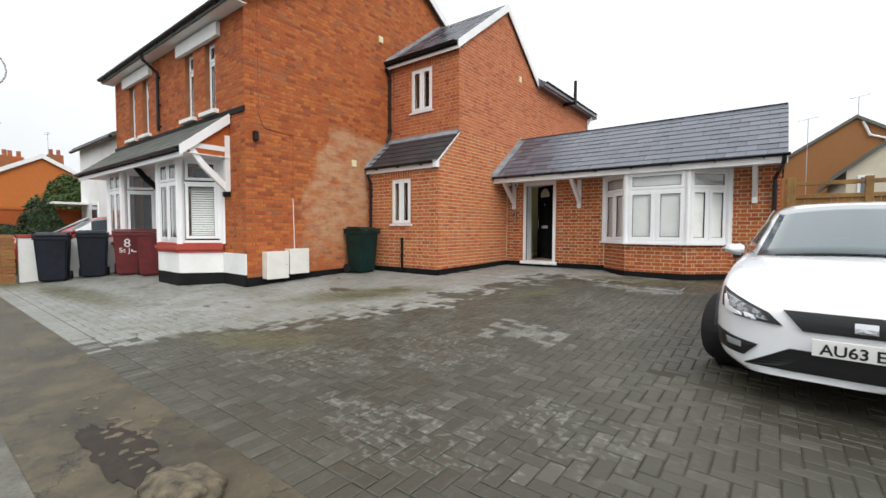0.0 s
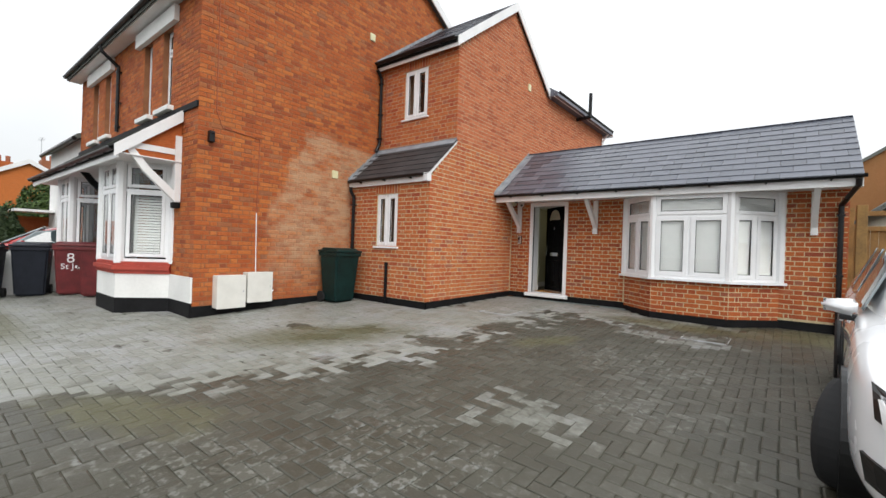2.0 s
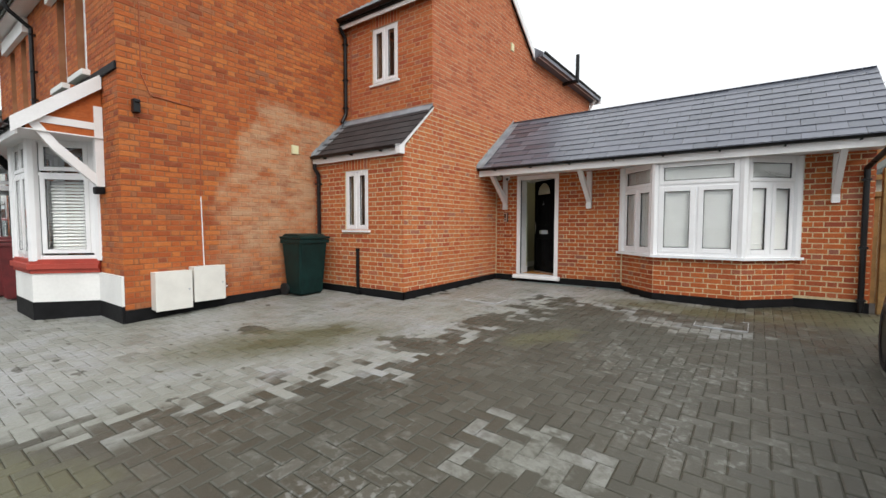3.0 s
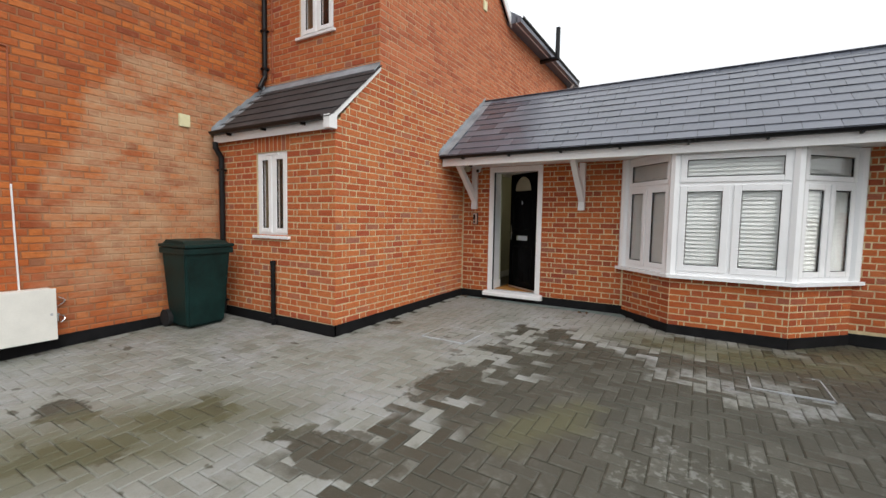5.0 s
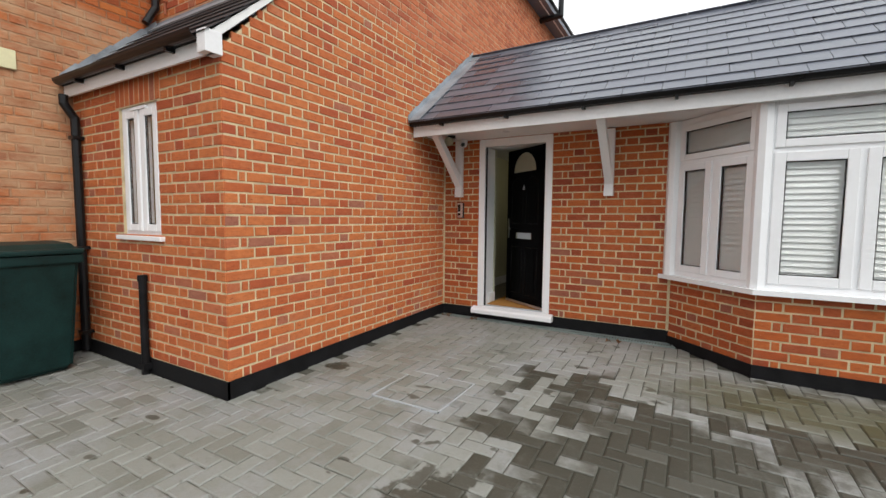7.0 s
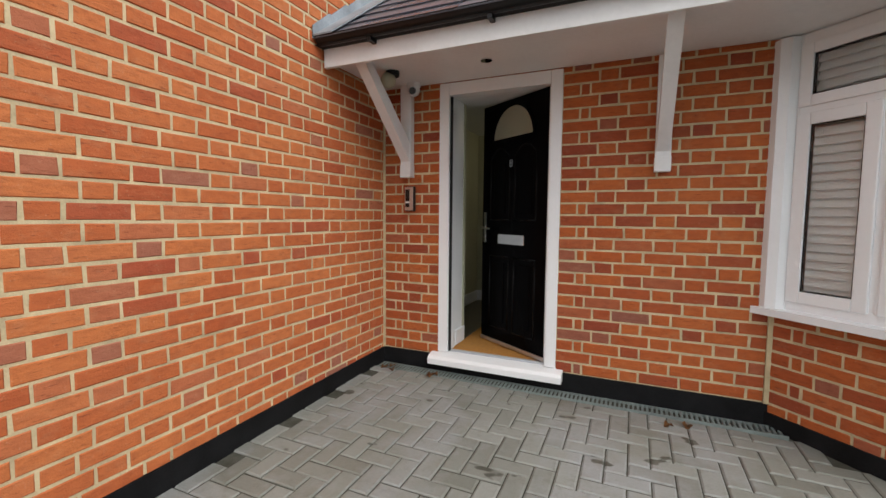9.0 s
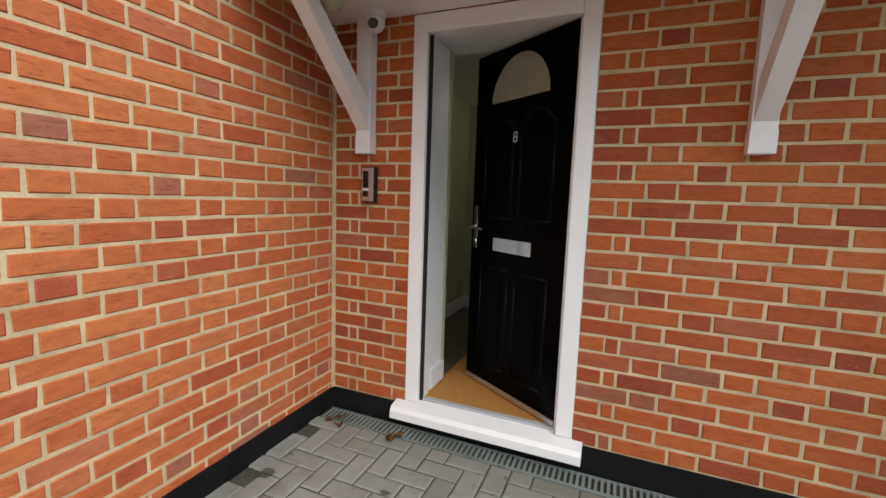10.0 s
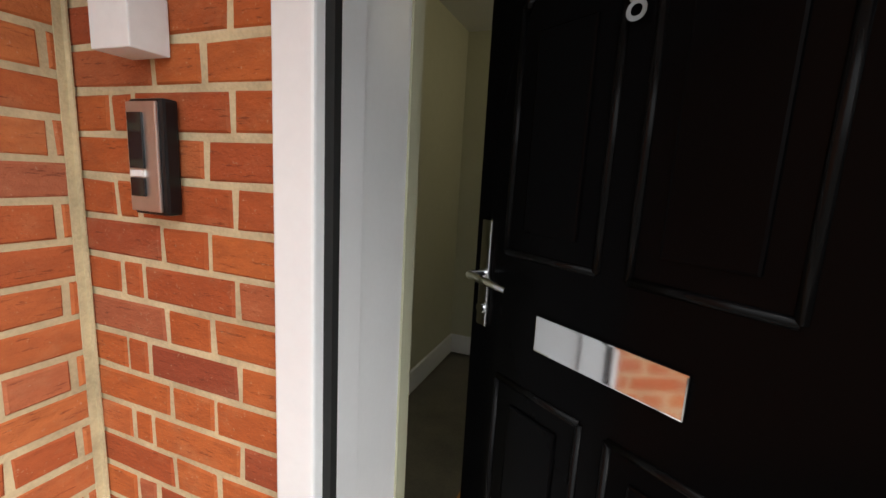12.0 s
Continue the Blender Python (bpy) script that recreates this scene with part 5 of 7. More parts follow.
part("hall_floor", B((-5.6, -3.3, YA + 0.30, YA + 3.3, 0.46, 0.489)), "inner_floor", HL, "dark wood hall floor")
part("door_lining", B((-4.655, -4.645, YA + 0.10, YA + 0.29, 0.5, 2.40)), "inner_trim", HL, "pale grey lining beside the door")
part("draught_seal", B((-4.652, -4.634, YA + 0.012, YA + 0.029, 0.5, 2.36)), "black_matt", HL, "black rubber seal")
bm = B((-4.645, -4.630, YA + 0.12, YA + 0.30, 0.515, 0.63), bev=0.003)
box(bm, -5.13, -5.115, YA + 0.3, YA + 1.98, 0.5, 0.62, bev=0.003)
box(bm, -5.13, -4.34, YA + 1.985, YA + 2.0, 0.5, 0.62, bev=0.003)
box(bm, -4.35, -4.335, YA + 1.985, YA + 3.2, 0.5, 0.62, bev=0.003)
part("skirting", bm, "inner_trim", HL, "white skirting board")
part("soffit_lining", B((-4.66, -3.9, YA + 0.10, YA + 0.36, 2.37, 2.40)), "inner_trim", HL)
part("right_lining", B((-3.93, -3.90, YA + 0.10, YA + 0.36, 0.5, 2.40)), "inner_trim", HL)
part("switch_plate", B((-4.43, -4.345, YA + 1.975, YA + 1.985, 1.38, 1.47), bev=0.002), "black_plastic", HL)
tagged(part("door_mat", B((-4.648, -3.937, YA + 0.054, YA + 0.82, 0.49, 0.506), bev=0.003), "coir"), "brown coir mat let into the hall floor", "door mat")
lamp = new("hall_light", bpy.data.lights.new("hall_light", "POINT"))
lamp.location, lamp.data.energy, lamp.data.color, lamp.data.shadow_soft_size = (-4.1, YA + 1.5, 2.35), 2.0, (1.0, 0.86, 0.62), 0.08
HLB = thing("hall_downlight", "small lit ceiling downlight in the hall", "ceiling light", Matrix.Translation((-4.15, YA + 0.62, 2.455)))
part("rim", cyl(bmesh.new(), (0, 0, -0.012), (0, 0, 0.004), 0.045), "chrome", HLB)
m_, t_, b_ = nodemat("lamp_glow", 0.4)
b_.inputs["Emission Color"].default_value, b_.inputs["Emission Strength"].default_value = (1, 0.93, 0.8, 1), 12
part("lamp", cyl(bmesh.new(), (0, 0, -0.016), (0, 0, -0.012), 0.03), "lamp_glow", HLB)

# ---- things on the annexe front ----
IC = thing("door_intercom", "brushed metal video intercom with a black screen on the brick wall", "intercom", face_m((-4.995, YA - 0.008, 1.54), (1, 0, 0)))
part("body", B((0.0, 0.078, -0.028, 0.0, 0.0, 0.185), bev=0.006), "black_plastic", IC)
part("face_plate", B((0.002, 0.070, -0.034, -0.028, 0.006, 0.179), bev=0.002), "aluminium", IC, "brushed metal face")
part("camera_window", B((0.010, 0.042, -0.038, -0.034, 0.075, 0.162)), "screen_black", IC)
part("call_button", B((0.010, 0.042, -0.039, -0.034, 0.03, 0.06), bev=0.002), "screen_black", IC)
part("name_strip", B((0.010, 0.042, -0.038, -0.034, 0.062, 0.072)), "white_paint", IC)
CC = thing("security_camera", "small white dome security camera under the soffit", "security camera", Matrix.Translation((-4.90, 9.80, 2.455)))
part("base", cyl(bmesh.new(), (0, 0, -0.025), (0, 0, 0), 0.05), "white_paint", CC)
bm = bmesh.new()
bmesh.ops.create_uvsphere(bm, u_segments=20, v_segments=12, radius=0.046, matrix=Matrix.Translation((0, 0, -0.045)))
part("eyeball", bm, "white_paint", CC, smooth=True)
part("lens_ring", cyl(bmesh.new(), (0.01, -0.034, -0.058), (0.014, -0.050, -0.066), 0.024), "screen_black", CC)
SE = thing("security_light", "round white sensor light under the soffit", "outdoor light", Matrix.Translation((-4.93, 9.50, 2.455)))
bm = bmesh.new()
bmesh.ops.create_uvsphere(bm, u_segments=20, v_segments=12, radius=0.05, matrix=Matrix.Translation((0, 0, -0.06)))
part("globe", bm, "frosted", SE, smooth=True)
part("mount", cyl(bmesh.new(), (0.02, 0.02, -0.03), (0.02, 0.02, 0), 0.045), "black_plastic", SE)
SP = thing("soffit_spotlight", "small recessed soffit spotlight above the door", "spotlight", Matrix.Translation((-4.27, 9.55, 2.453)))
part("rim", cyl(bmesh.new(), (0, 0, -0.006), (0, 0, 0.001), 0.035), "chrome", SP)


def downpipe(name, pts, label, r=0.034, mat="black_plastic"):
    d = thing(name, label, "downpipe", Matrix.Translation(pts[-1]))
    o = Vector(pts[-1])
    part("pipe", tube(bmesh.new(), [Vector(p) - o for p in pts], r, 12), mat, d)
    long = max(zip(pts, pts[1:]), key=lambda s: (Vector(s[0]) - Vector(s[1])).length)
    for k in (0.08, 0.55, 0.92):
        c = Vector(long[0]).lerp(Vector(long[1]), k) - o
        part("pipe_clip", B((c.x - r - 0.012, c.x + r + 0.012, c.y - r - 0.006, c.y + r + 0.03, c.z - 0.014, c.z + 0.014), bev=0.003), mat, d)
    return d


downpipe("downpipe", [(0.44, 9.12, 2.50), (0.44, 9.14, 2.42), (0.33, 9.83, 2.22), (0.33, 9.83, ground_z(0.33, 9.83) + 0.02)], "black plastic downpipe at the corner of the annexe")
downpipe("downpipe", [(-7.20, 6.86, 2.55), (-7.20, 6.86, 2.48), (-7.18, 6.925, 2.36), (-7.18, 6.925, 0.34)], "black plastic downpipe at the corner of the lean-to")
downpipe("downpipe", [(-7.27, 7.53, 5.18), (-7.27, 7.655, 5.02), (-7.27, 7.655, 3.60), (-7.27, 7.56, 3.42)], "black plastic downpipe on the first floor of the wing")
downpipe("waste_pipe", [(-7.14, 7.68, 5.1), (-7.14, 7.68, 3.52)], "thin brown pipe beside the downpipe", 0.012, "cable_orange")
downpipe("downpipe", [(-11.20, 3.62, 5.22), (-11.20, 3.66, 5.12), (-11.20, 3.94, 4.90), (-11.20, 3.94, 3.56)], "black downpipe between the two upstairs fronts")
ST = thing("pipe_stub", "short black capped pipe standing against the lean-to wall", "pipe", Matrix.Translation((-6.19, 6.935, 0.29)))
part("pipe", cyl(bmesh.new(), (0, 0, 0), (0, 0, 0.76), 0.028), "black_bitumen", ST)
part("cap", cyl(bmesh.new(), (0, 0, 0.74), (0, 0, 0.79), 0.034), "black_bitumen", ST)
part("clip", B((-0.04, 0.04, -0.035, 0.035, 0.05, 0.10), bev=0.004), "black_bitumen", ST)

# ---- things on the side wall ----
def meter_box(p, w, h, d, label):
    t_ = thing("meter_box", label, "meter box", face_m(p, (0, 1, 0)), "meter boxes")
    part("body", B((0, w, -d + 0.02, 0, 0, h), bev=0.008), "meter_white", t_)
    part("door", B((-0.008, w + 0.008, -d, -d + 0.018, -0.008, h + 0.008), bev=0.006), "meter_white", t_)
    part("door_catch", cyl(bmesh.new(), (w * 0.92, -d - 0.004, h * 0.5), (w * 0.92, -d, h * 0.5), 0.012), "upvc_grey", t_)
    return t_


meter_box((XH, 4.29, 0.32), 0.44, 0.51, 0.19, "white plastic gas meter box low on the house wall")
meter_box((XH, 4.77, 0.385), 0.42, 0.485, 0.19, "white plastic electricity meter box beside the first one")
cb = thing("wall_cable", "cable clipped up the side wall, white below and brick-coloured above", "cable", Matrix.Translation((XH, 4.98, 0.87)))
part("white_cable", tube(bmesh.new(), [(0.012, 0.0, 0.0), (0.012, -0.02, 1.0)], 0.008, 6), "white_paint", cb, "white cable")
part("brown_cable", tube(bmesh.new(), [(0.012, -0.02, 1.0), (0.012, 0.0, 2.25), (0.012, -0.62, 2.30), (0.012, -0.72, 2.55), (0.012, -0.72, 4.60)], 0.008, 6), "cable_orange", cb, "brick-coloured cable")
ho = thing("hose_tap", "small outdoor tap with a short coiled lead beside the meter boxes", "tap", Matrix.Translation((XH, 5.24, 0.55)))
bm = cyl(bmesh.new(), (0.0, 0, 0.05), (0.07, 0, 0.05), 0.012)
cyl(bm, (0.06, 0, 0.06), (0.06, 0, -0.02), 0.014)
part("tap", bm, "chrome", ho)
bm = bmesh.new()
pts = [Vector((0.03 + 0.01 * math.sin(i), 0.02 + 0.05 * math.sin(i * 0.7), 0.22 - i * 0.02)) for i in range(14)]
tube(bm, pts, 0.006, 6)
part("lead", bm, "chrome", ho)
al = thing("wall_light", "small dark box fitting high on the side wall", "wall fitting", face_m((XH, 4.14, 2.90), (0, 1, 0)))
part("body", B((0, 0.08, -0.09, 0, 0, 0.17), bev=0.01), "black_plastic", al)
part("cap", B((0.01, 0.07, -0.11, -0.01, 0.12, 0.16), bev=0.01), "black_plastic", al)

# ---- wheelie bins ----
def wheelie_bin(name, m, mat, label, w=0.56, d=0.66, h=1.04):
    """The front looks to -y; it stands on its origin."""
    b_ = thing(name, label, "wheelie bin", m, "wheelie bins")
    bm = bmesh.new()
    s = 0.82
    lo = [(-w * s / 2, -d * 0.36), (w * s / 2, -d * 0.36), (w * s / 2, d * 0.40), (-w * s / 2, d * 0.40)]
    hi = [(-w / 2, -d / 2), (w / 2, -d / 2), (w / 2, d / 2), (-w / 2, d / 2)]
    a = [bm.verts.new((x, y, 0.02)) for x, y in lo]
    c = [bm.verts.new((x, y, h - 0.09)) for x, y in hi]
    bm.faces.new(a), bm.faces.new(c[::-1])
    for i in range(4):
        j = (i + 1) % 4
        bm.faces.new((a[j], a[i], c[i], c[j]))
    bmesh.ops.recalc_face_normals(bm, faces=bm.faces[:])
    bmesh.ops.bevel(bm, geom=bm.edges[:], offset=0.03, segments=3, affect="EDGES")
    part("body", bm, mat, b_, smooth=False)
    part("rim", B((-w / 2 - 0.018, w / 2 + 0.018, -d / 2 - 0.02, d / 2 + 0.01, h - 0.13, h - 0.06), bev=0.012), mat, b_)
    bm = bmesh.new()
    box(bm, -w / 2 - 0.02, w / 2 + 0.02, -d / 2 - 0.04, d / 2 + 0.03, h - 0.055, h - 0.015, bev=0.014)
    prism(bm, [(-d / 2 + 0.0, h - 0.02), (-d * 0.3, h + 0.02), (d * 0.35, h + 0.03), (d / 2, h - 0.02)], -w / 2 + 0.02, w / 2 - 0.02, "x")
    part("lid", bm, mat, b_)
    part("handle", tube(bmesh.new(), [(-w / 2 + 0.05, d / 2 - 0.02, h - 0.06), (-w / 2 + 0.05, d / 2 + 0.07, h - 0.04), (w / 2 - 0.05, d / 2 + 0.07, h - 0.04), (w / 2 - 0.05, d / 2 - 0.02, h - 0.06)], 0.014), mat, b_)
    for sx in (-1, 1):
        bm = cyl(bmesh.new(), (sx * (w / 2 - 0.045), d * 0.40, 0.10), (sx * (w / 2 + 0.005), d * 0.40, 0.10), 0.10, seg=20)
        part("wheel", bm, "tyre", b_)
    part("axle", cyl(bmesh.new(), (-w / 2, d * 0.40, 0.10), (w / 2, d * 0.40, 0.10), 0.012), "tyre", b_)
    return b_


def stand(x, y, turn):
    return pose(x, y, ground_z(x, y) - 0.002, 0, 0, turn)


wheelie_bin("wheelie_bin", stand(-6.98, 6.47, 90), "green_plastic", "dark green wheelie bin standing against the house wall", 0.55, 0.52, 1.0)
wheelie_bin("wheelie_bin", stand(-12.08, 2.16, 72), "blue_plastic", "dark grey wheelie bin beside the low white wall", 0.55, 0.60)
wheelie_bin("wheelie_bin", stand(-12.10, 2.86, 74), "blue_plastic", "dark grey wheelie bin between the other bins", 0.55, 0.60)
rb = wheelie_bin("wheelie_bin", stand(-11.72, 3.42, 72), "maroon_plastic", "dark red wheelie bin with a painted number eight", 0.52)
text_on("painted_number", "8", 0.27, Matrix.Translation((0, -0.306, 0.66)) @ Matrix.Rotation(radians(96), 4, "X"), "white_paint", rb, 0.001, "white painted number eight")
text_on("painted_word", "St J", 0.16, Matrix.Translation((-0.05, -0.294, 0.53)) @ Matrix.Rotation(radians(96), 4, "X"), "white_paint", rb, 0.001, "white painted letters")
bm = B((0.07, 0.10, -0.305, -0.288, 0.55, 0.60), (0.11, 0.17, -0.305, -0.288, 0.54, 0.56))
part("painted_bars", bm, "white_paint", rb, "short white painted strokes")
wheelie_bin("wheelie_bin", stand(-11.0, 3.66, 70), "maroon_plastic", "dark red wheelie bin beside the bay window", 0.52, 0.56)

# ---- car ----
def loft(bm, stations, cap=True):
    rings = []
    for ring in stations:
        rings.append([bm.verts.new(v) for v in ring])
    for a, c in zip(rings, rings[1:]):
        for i in range(len(a) - 1):
            bm.faces.new((a[i], a[i + 1], c[i + 1], c[i]))
    if cap:
        bm.faces.new(rings[0][::-1]), bm.faces.new(rings[-1])
    bmesh.ops.recalc_face_normals(bm, faces=bm.faces[:])


def both(ring):
    return ring + [(-x, y, z) for x, y, z in ring[::-1] if abs(x) > 1e-6]


def car(m, paint, label, front_detail=True, plate=""):
    """A hatchback 4.26 m long; its nose looks to -y, its wheels stand on z = 0, x = 0 is its middle."""
    c = thing("car", label, "car", m)
    # lower body: stations from nose to tail: y, half widths and heights of sill, belt and shoulder
    bm = bmesh.new()
    S = [(-2.13, 0.45, 0.55, 0.20, 0.46, 0.54), (-2.10, 0.68, 0.70, 0.19, 0.50, 0.66), (-2.02, 0.76, 0.79, 0.20, 0.56, 0.72), (-1.86, 0.86, 0.855, 0.19, 0.62, 0.79),
         (-1.60, 0.895, 0.88, 0.20, 0.66, 0.86), (-1.25, 0.905, 0.885, 0.22, 0.70, 0.91), (-0.85, 0.900, 0.88, 0.22, 0.72, 0.955), (-0.4, 0.895, 0.875, 0.20, 0.74, 0.975),
         (0.4, 0.895, 0.875, 0.20, 0.76, 0.99), (1.1, 0.905, 0.88, 0.22, 0.78, 1.01), (1.6, 0.89, 0.87, 0.24, 0.80, 1.02), (1.95, 0.82, 0.80, 0.28, 0.80, 1.0), (2.12, 0.70, 0.66, 0.34, 0.76, 0.93)]
    rings = []
    for y, w0, w1, z0, z1, z2 in S:
        half = [(0, y, z0), (w0 * 0.86, y, z0), (w0 * 0.97, y, z0 + 0.05), (w0, y, (z0 + z1) / 2), (w0 * 0.995, y, z1), (w1 * 0.97, y, z2 - 0.035), (w1 * 0.90, y, z2), (w1 * 0.6, y, z2 + 0.028), (w1 * 0.3, y, z2 + 0.038), (0, y, z2 + 0.042)]
        rings.append(both(half))
    loft(bm, rings)
    body = part("body", bm, paint, c, smooth=True)
    mod = body.modifiers.new("sub", "SUBSURF")
    mod.levels = mod.render_levels = 2
    # cabin shell
    bm = bmesh.new()
    K = [(-0.98, 0.70, 0.93, 0.70, 0.93), (-0.55, 0.745, 0.96, 0.665, 1.17), (-0.15, 0.765, 0.97, 0.62, 1.365), (0.15, 0.77, 0.98, 0.605, 1.425), (0.7, 0.775, 0.985, 0.60, 1.445), (1.2, 0.77, 0.995, 0.585, 1.42),
         (1.6, 0.75, 1.0, 0.56, 1.36), (1.85, 0.73, 1.0, 0.58, 1.20), (2.05, 0.68, 0.98, 0.66, 1.0)]
    rings = []
    for y, wl, zl, wt, zt in K:
        half = [(wl + 0.03, y, zl - 0.05), (wl + 0.02, y, zl), ((wl * 0.45 + wt * 0.55) + 0.012, y, zl * 0.45 + zt * 0.55), (wt + 0.02, y, zt - 0.045 * (zt > zl + 0.1)), (wt * 0.86, y, zt), (wt * 0.4, y, zt + 0.018), (0, y, zt + 0.022)]
        rings.append(both(half))
    loft(bm, rings)
    cab = part("roof", bm, paint, c, smooth=True)
    mod = cab.modifiers.new("sub", "SUBSURF")
    mod.levels = mod.render_levels = 2
    # glass laid a little proud of the shell

    def pane(name, corners, off, label_=""):
        bm = bmesh.new()
        n = 8
        grid = []
        A, B_, C, D = [Vector(p) for p in corners]
        for i in range(n + 1):
            row = []
            for j in range(n + 1):
                p = A.lerp(B_, i / n).lerp(D.lerp(C, i / n), j / n)
                bulge = 4 * (i / n) * (1 - i / n)
                row.append(bm.verts.new(p + Vector(off) * bulge))
            grid.append(row)
        for i in range(n):
            for j in range(n):
                bm.faces.new((grid[i][j], grid[i + 1][j], grid[i + 1][j + 1], grid[i][j + 1]))
        ob = part(name, bm, "car_glass", c, label_, smooth=True)
        s_ = ob.modifiers.new("thick", "SOLIDIFY")
        s_.thickness = 0.006
        return ob

    pane("windscreen", [(-0.69, -0.93, 0.965), (0.69, -0.93, 0.965), (0.56, -0.19, 1.375), (-0.56, -0.19, 1.375)], (0, -0.075, 0.045), "tinted curved windscreen")
    pane("rear_window", [(-0.58, 1.98, 1.08), (0.58, 1.98, 1.08), (0.50, 1.66, 1.36), (-0.50, 1.66, 1.36)], (0, 0.05, 0.03))
    for sx in (-1, 1):
        for ya, yb, za, zb in ((-0.70, 0.28, 0.985, 1.35), (0.34, 1.02, 0.995, 1.38), (1.08, 1.50, 1.01, 1.33)):
            y_lo = ya + (0.35 if ya < -0.5 else 0)
            pane("side_window", [(sx * 0.805, ya, za), (sx * 0.815, yb, za + 0.005), (sx * 0.648, yb, 1.375 if yb < 1.2 else 1.30), (sx * 0.655, y_lo, 1.27 if ya < -0.5 else 1.385)], (sx * 0.012, 0, 0))
        bm = bmesh.new()
        prism(bm, [(-1.05, 0.17), (1.05, 0.17), (1.05, 0.25), (-1.05, 0.25)], sx * 0.80, sx * 0.905, "x")
        part("sill_trim", bm, "grille_black", c)
        bm = bmesh.new()
        bmesh.ops.create_cube(bm, size=1.0)
        for v in bm.verts:
            out = v.co.x * sx > 0
            v.co = Vector((v.co.x * 0.19, v.co.y * (0.10 if out else 0.15) + (0.02 if out else 0), v.co.z * (0.07 if out else 0.125) + (0.01 if out else 0.0)))
        bmesh.ops.bevel(bm, geom=bm.edges[:], offset=0.028, segments=3, affect="EDGES")
        mr = part("mirror", bm, paint, c, "white door mirror" if paint == "car_paint" else "", smooth=True, m=Matrix.Translation((sx * 0.925, -0.55, 0.985)))
        part("mirror_foot", B((-0.05, 0.05, -0.04, 0.04, -0.09, -0.05), bev=0.01), "grille_black", mr, m=Matrix.Translation((-sx * 0.05, 0, 0)))
        part("mirror_base", B((-0.085, 0.085, 0.06, 0.066, -0.045, 0.045), bev=0.002), "chrome", mr, m=Matrix.Translation((0, 0, 0)))
        part("door_handle", B((sx * 0.90 - 0.015, sx * 0.90 + 0.02, 0.05, 0.25, 0.80, 0.83), bev=0.01), paint, c)
        for gy in (-0.62, 0.30):
            part("door_gap", B((sx * 0.898 - 0.004, sx * 0.898 + 0.004, gy, gy + 0.006, 0.3, 0.90)), "grille_black", c)
    # wheels and arches
    for sx in (-1, 1):
        for wy, steer in ((-1.26, -17), (1.37, 0)):
            bm = cyl(bmesh.new(), (sx * 0.66, wy, 0.335), (sx * 0.9125, wy, 0.335), 0.375, seg=36)
            part("wheel_arch", bm, "grille_black", c)
            wheel = part("wheel", bmesh.new(), "tyre", c, "black tyre on an alloy wheel", m=Matrix.Translation((sx * (0.82 if wy > 0 else 0.845), wy, 0.318)) @ Matrix.Rotation(radians(steer), 4, "Z"))
            bm = bmesh.new()
            prof = [(0.215, -0.105), (0.28, -0.112), (0.308, -0.10), (0.318, -0.07), (0.318, 0.07), (0.308, 0.10), (0.28, 0.112), (0.215, 0.105)]
            n = 40
            ringz = [[bm.verts.new((x, r * math.cos(2 * math.pi * i / n), r * math.sin(2 * math.pi * i / n))) for r, x in prof] for i in range(n)]
            for i in range(n):
                a, d = ringz[i], ringz[(i + 1) % n]
                for k in range(len(prof) - 1):
                    bm.faces.new((a[k], a[k + 1], d[k + 1], d[k]))
            bmesh.ops.recalc_face_normals(bm, faces=bm.faces[:])
            bm.to_mesh(wheel.data)
            bm.free()
            bm = bmesh.new()
            cyl(bm, (-0.10, 0, 0), (0.02 * sx, 0, 0), 0.214, seg=36)
            part("brake_disc", bm, "grille_black", wheel)
            bm = bmesh.new()
            for k in range(10):
                a = 2 * math.pi * k / 10
                mm = Matrix.Rotation(a, 4, "X")
                box(bm, sx * 0.07 - 0.014, sx * 0.07 + 0.014, -0.018, 0.018, 0.03, 0.205, bev=0.004, m=mm)
            cyl(bm, (sx * 0.05, 0, 0), (sx * 0.09, 0, 0), 0.05)
            n = 32
            for i in range(n):
                a0, a1 = 2 * math.pi * i / n, 2 * math.pi * (i + 1) / n
                q = [bm.verts.new((sx * x, r * math.cos(a), r * math.sin(a))) for x, r, a in ((0.095, 0.218, a0), (0.095, 0.218, a1), (0.085, 0.196, a1), (0.085, 0.196, a0))]
                bm.faces.new(q)
            part("rim", bm, "aluminium", wheel, "silver multi-spoke alloy rim")
    if not front_detail:
        return c

    def decal(name, pts, mat, off=0.012, label_="", parent=None):
        """A fitting on the nose: points (x, z) laid on the body and given thickness."""
        bm = bmesh.new()
        dg = bpy.context.evaluated_depsgraph_get()
        ev = body.evaluated_get(dg)
        cen = Vector((sum(p[0] for p in pts) / len(pts), sum(p[1] for p in pts) / len(pts)))
        rings_ = []
        for s in (1.0, 0.66, 0.33):
            ring = []
            for x, z in [p for p in pts]:
                q = cen.lerp(Vector((x, z)), s)
                hit, loc, nrm, _ = ev.ray_cast(Vector((q.x, -4, q.y)), Vector((0, 1, 0)))
                if not hit:
                    loc, nrm = Vector((q.x, -2.0, q.y)), Vector((0, -1, 0))
                ring.append(bm.verts.new(loc + Vector((0, -1, 0)) * off))
            rings_.append(ring)
        hit, loc, nrm, _ = ev.ray_cast(Vector((cen.x, -4, cen.y)), Vector((0, 1, 0)))
        mid = bm.verts.new((loc if hit else Vector((cen.x, -2.0, cen.y))) + Vector((0, -1, 0)) * off)
        k = len(pts)
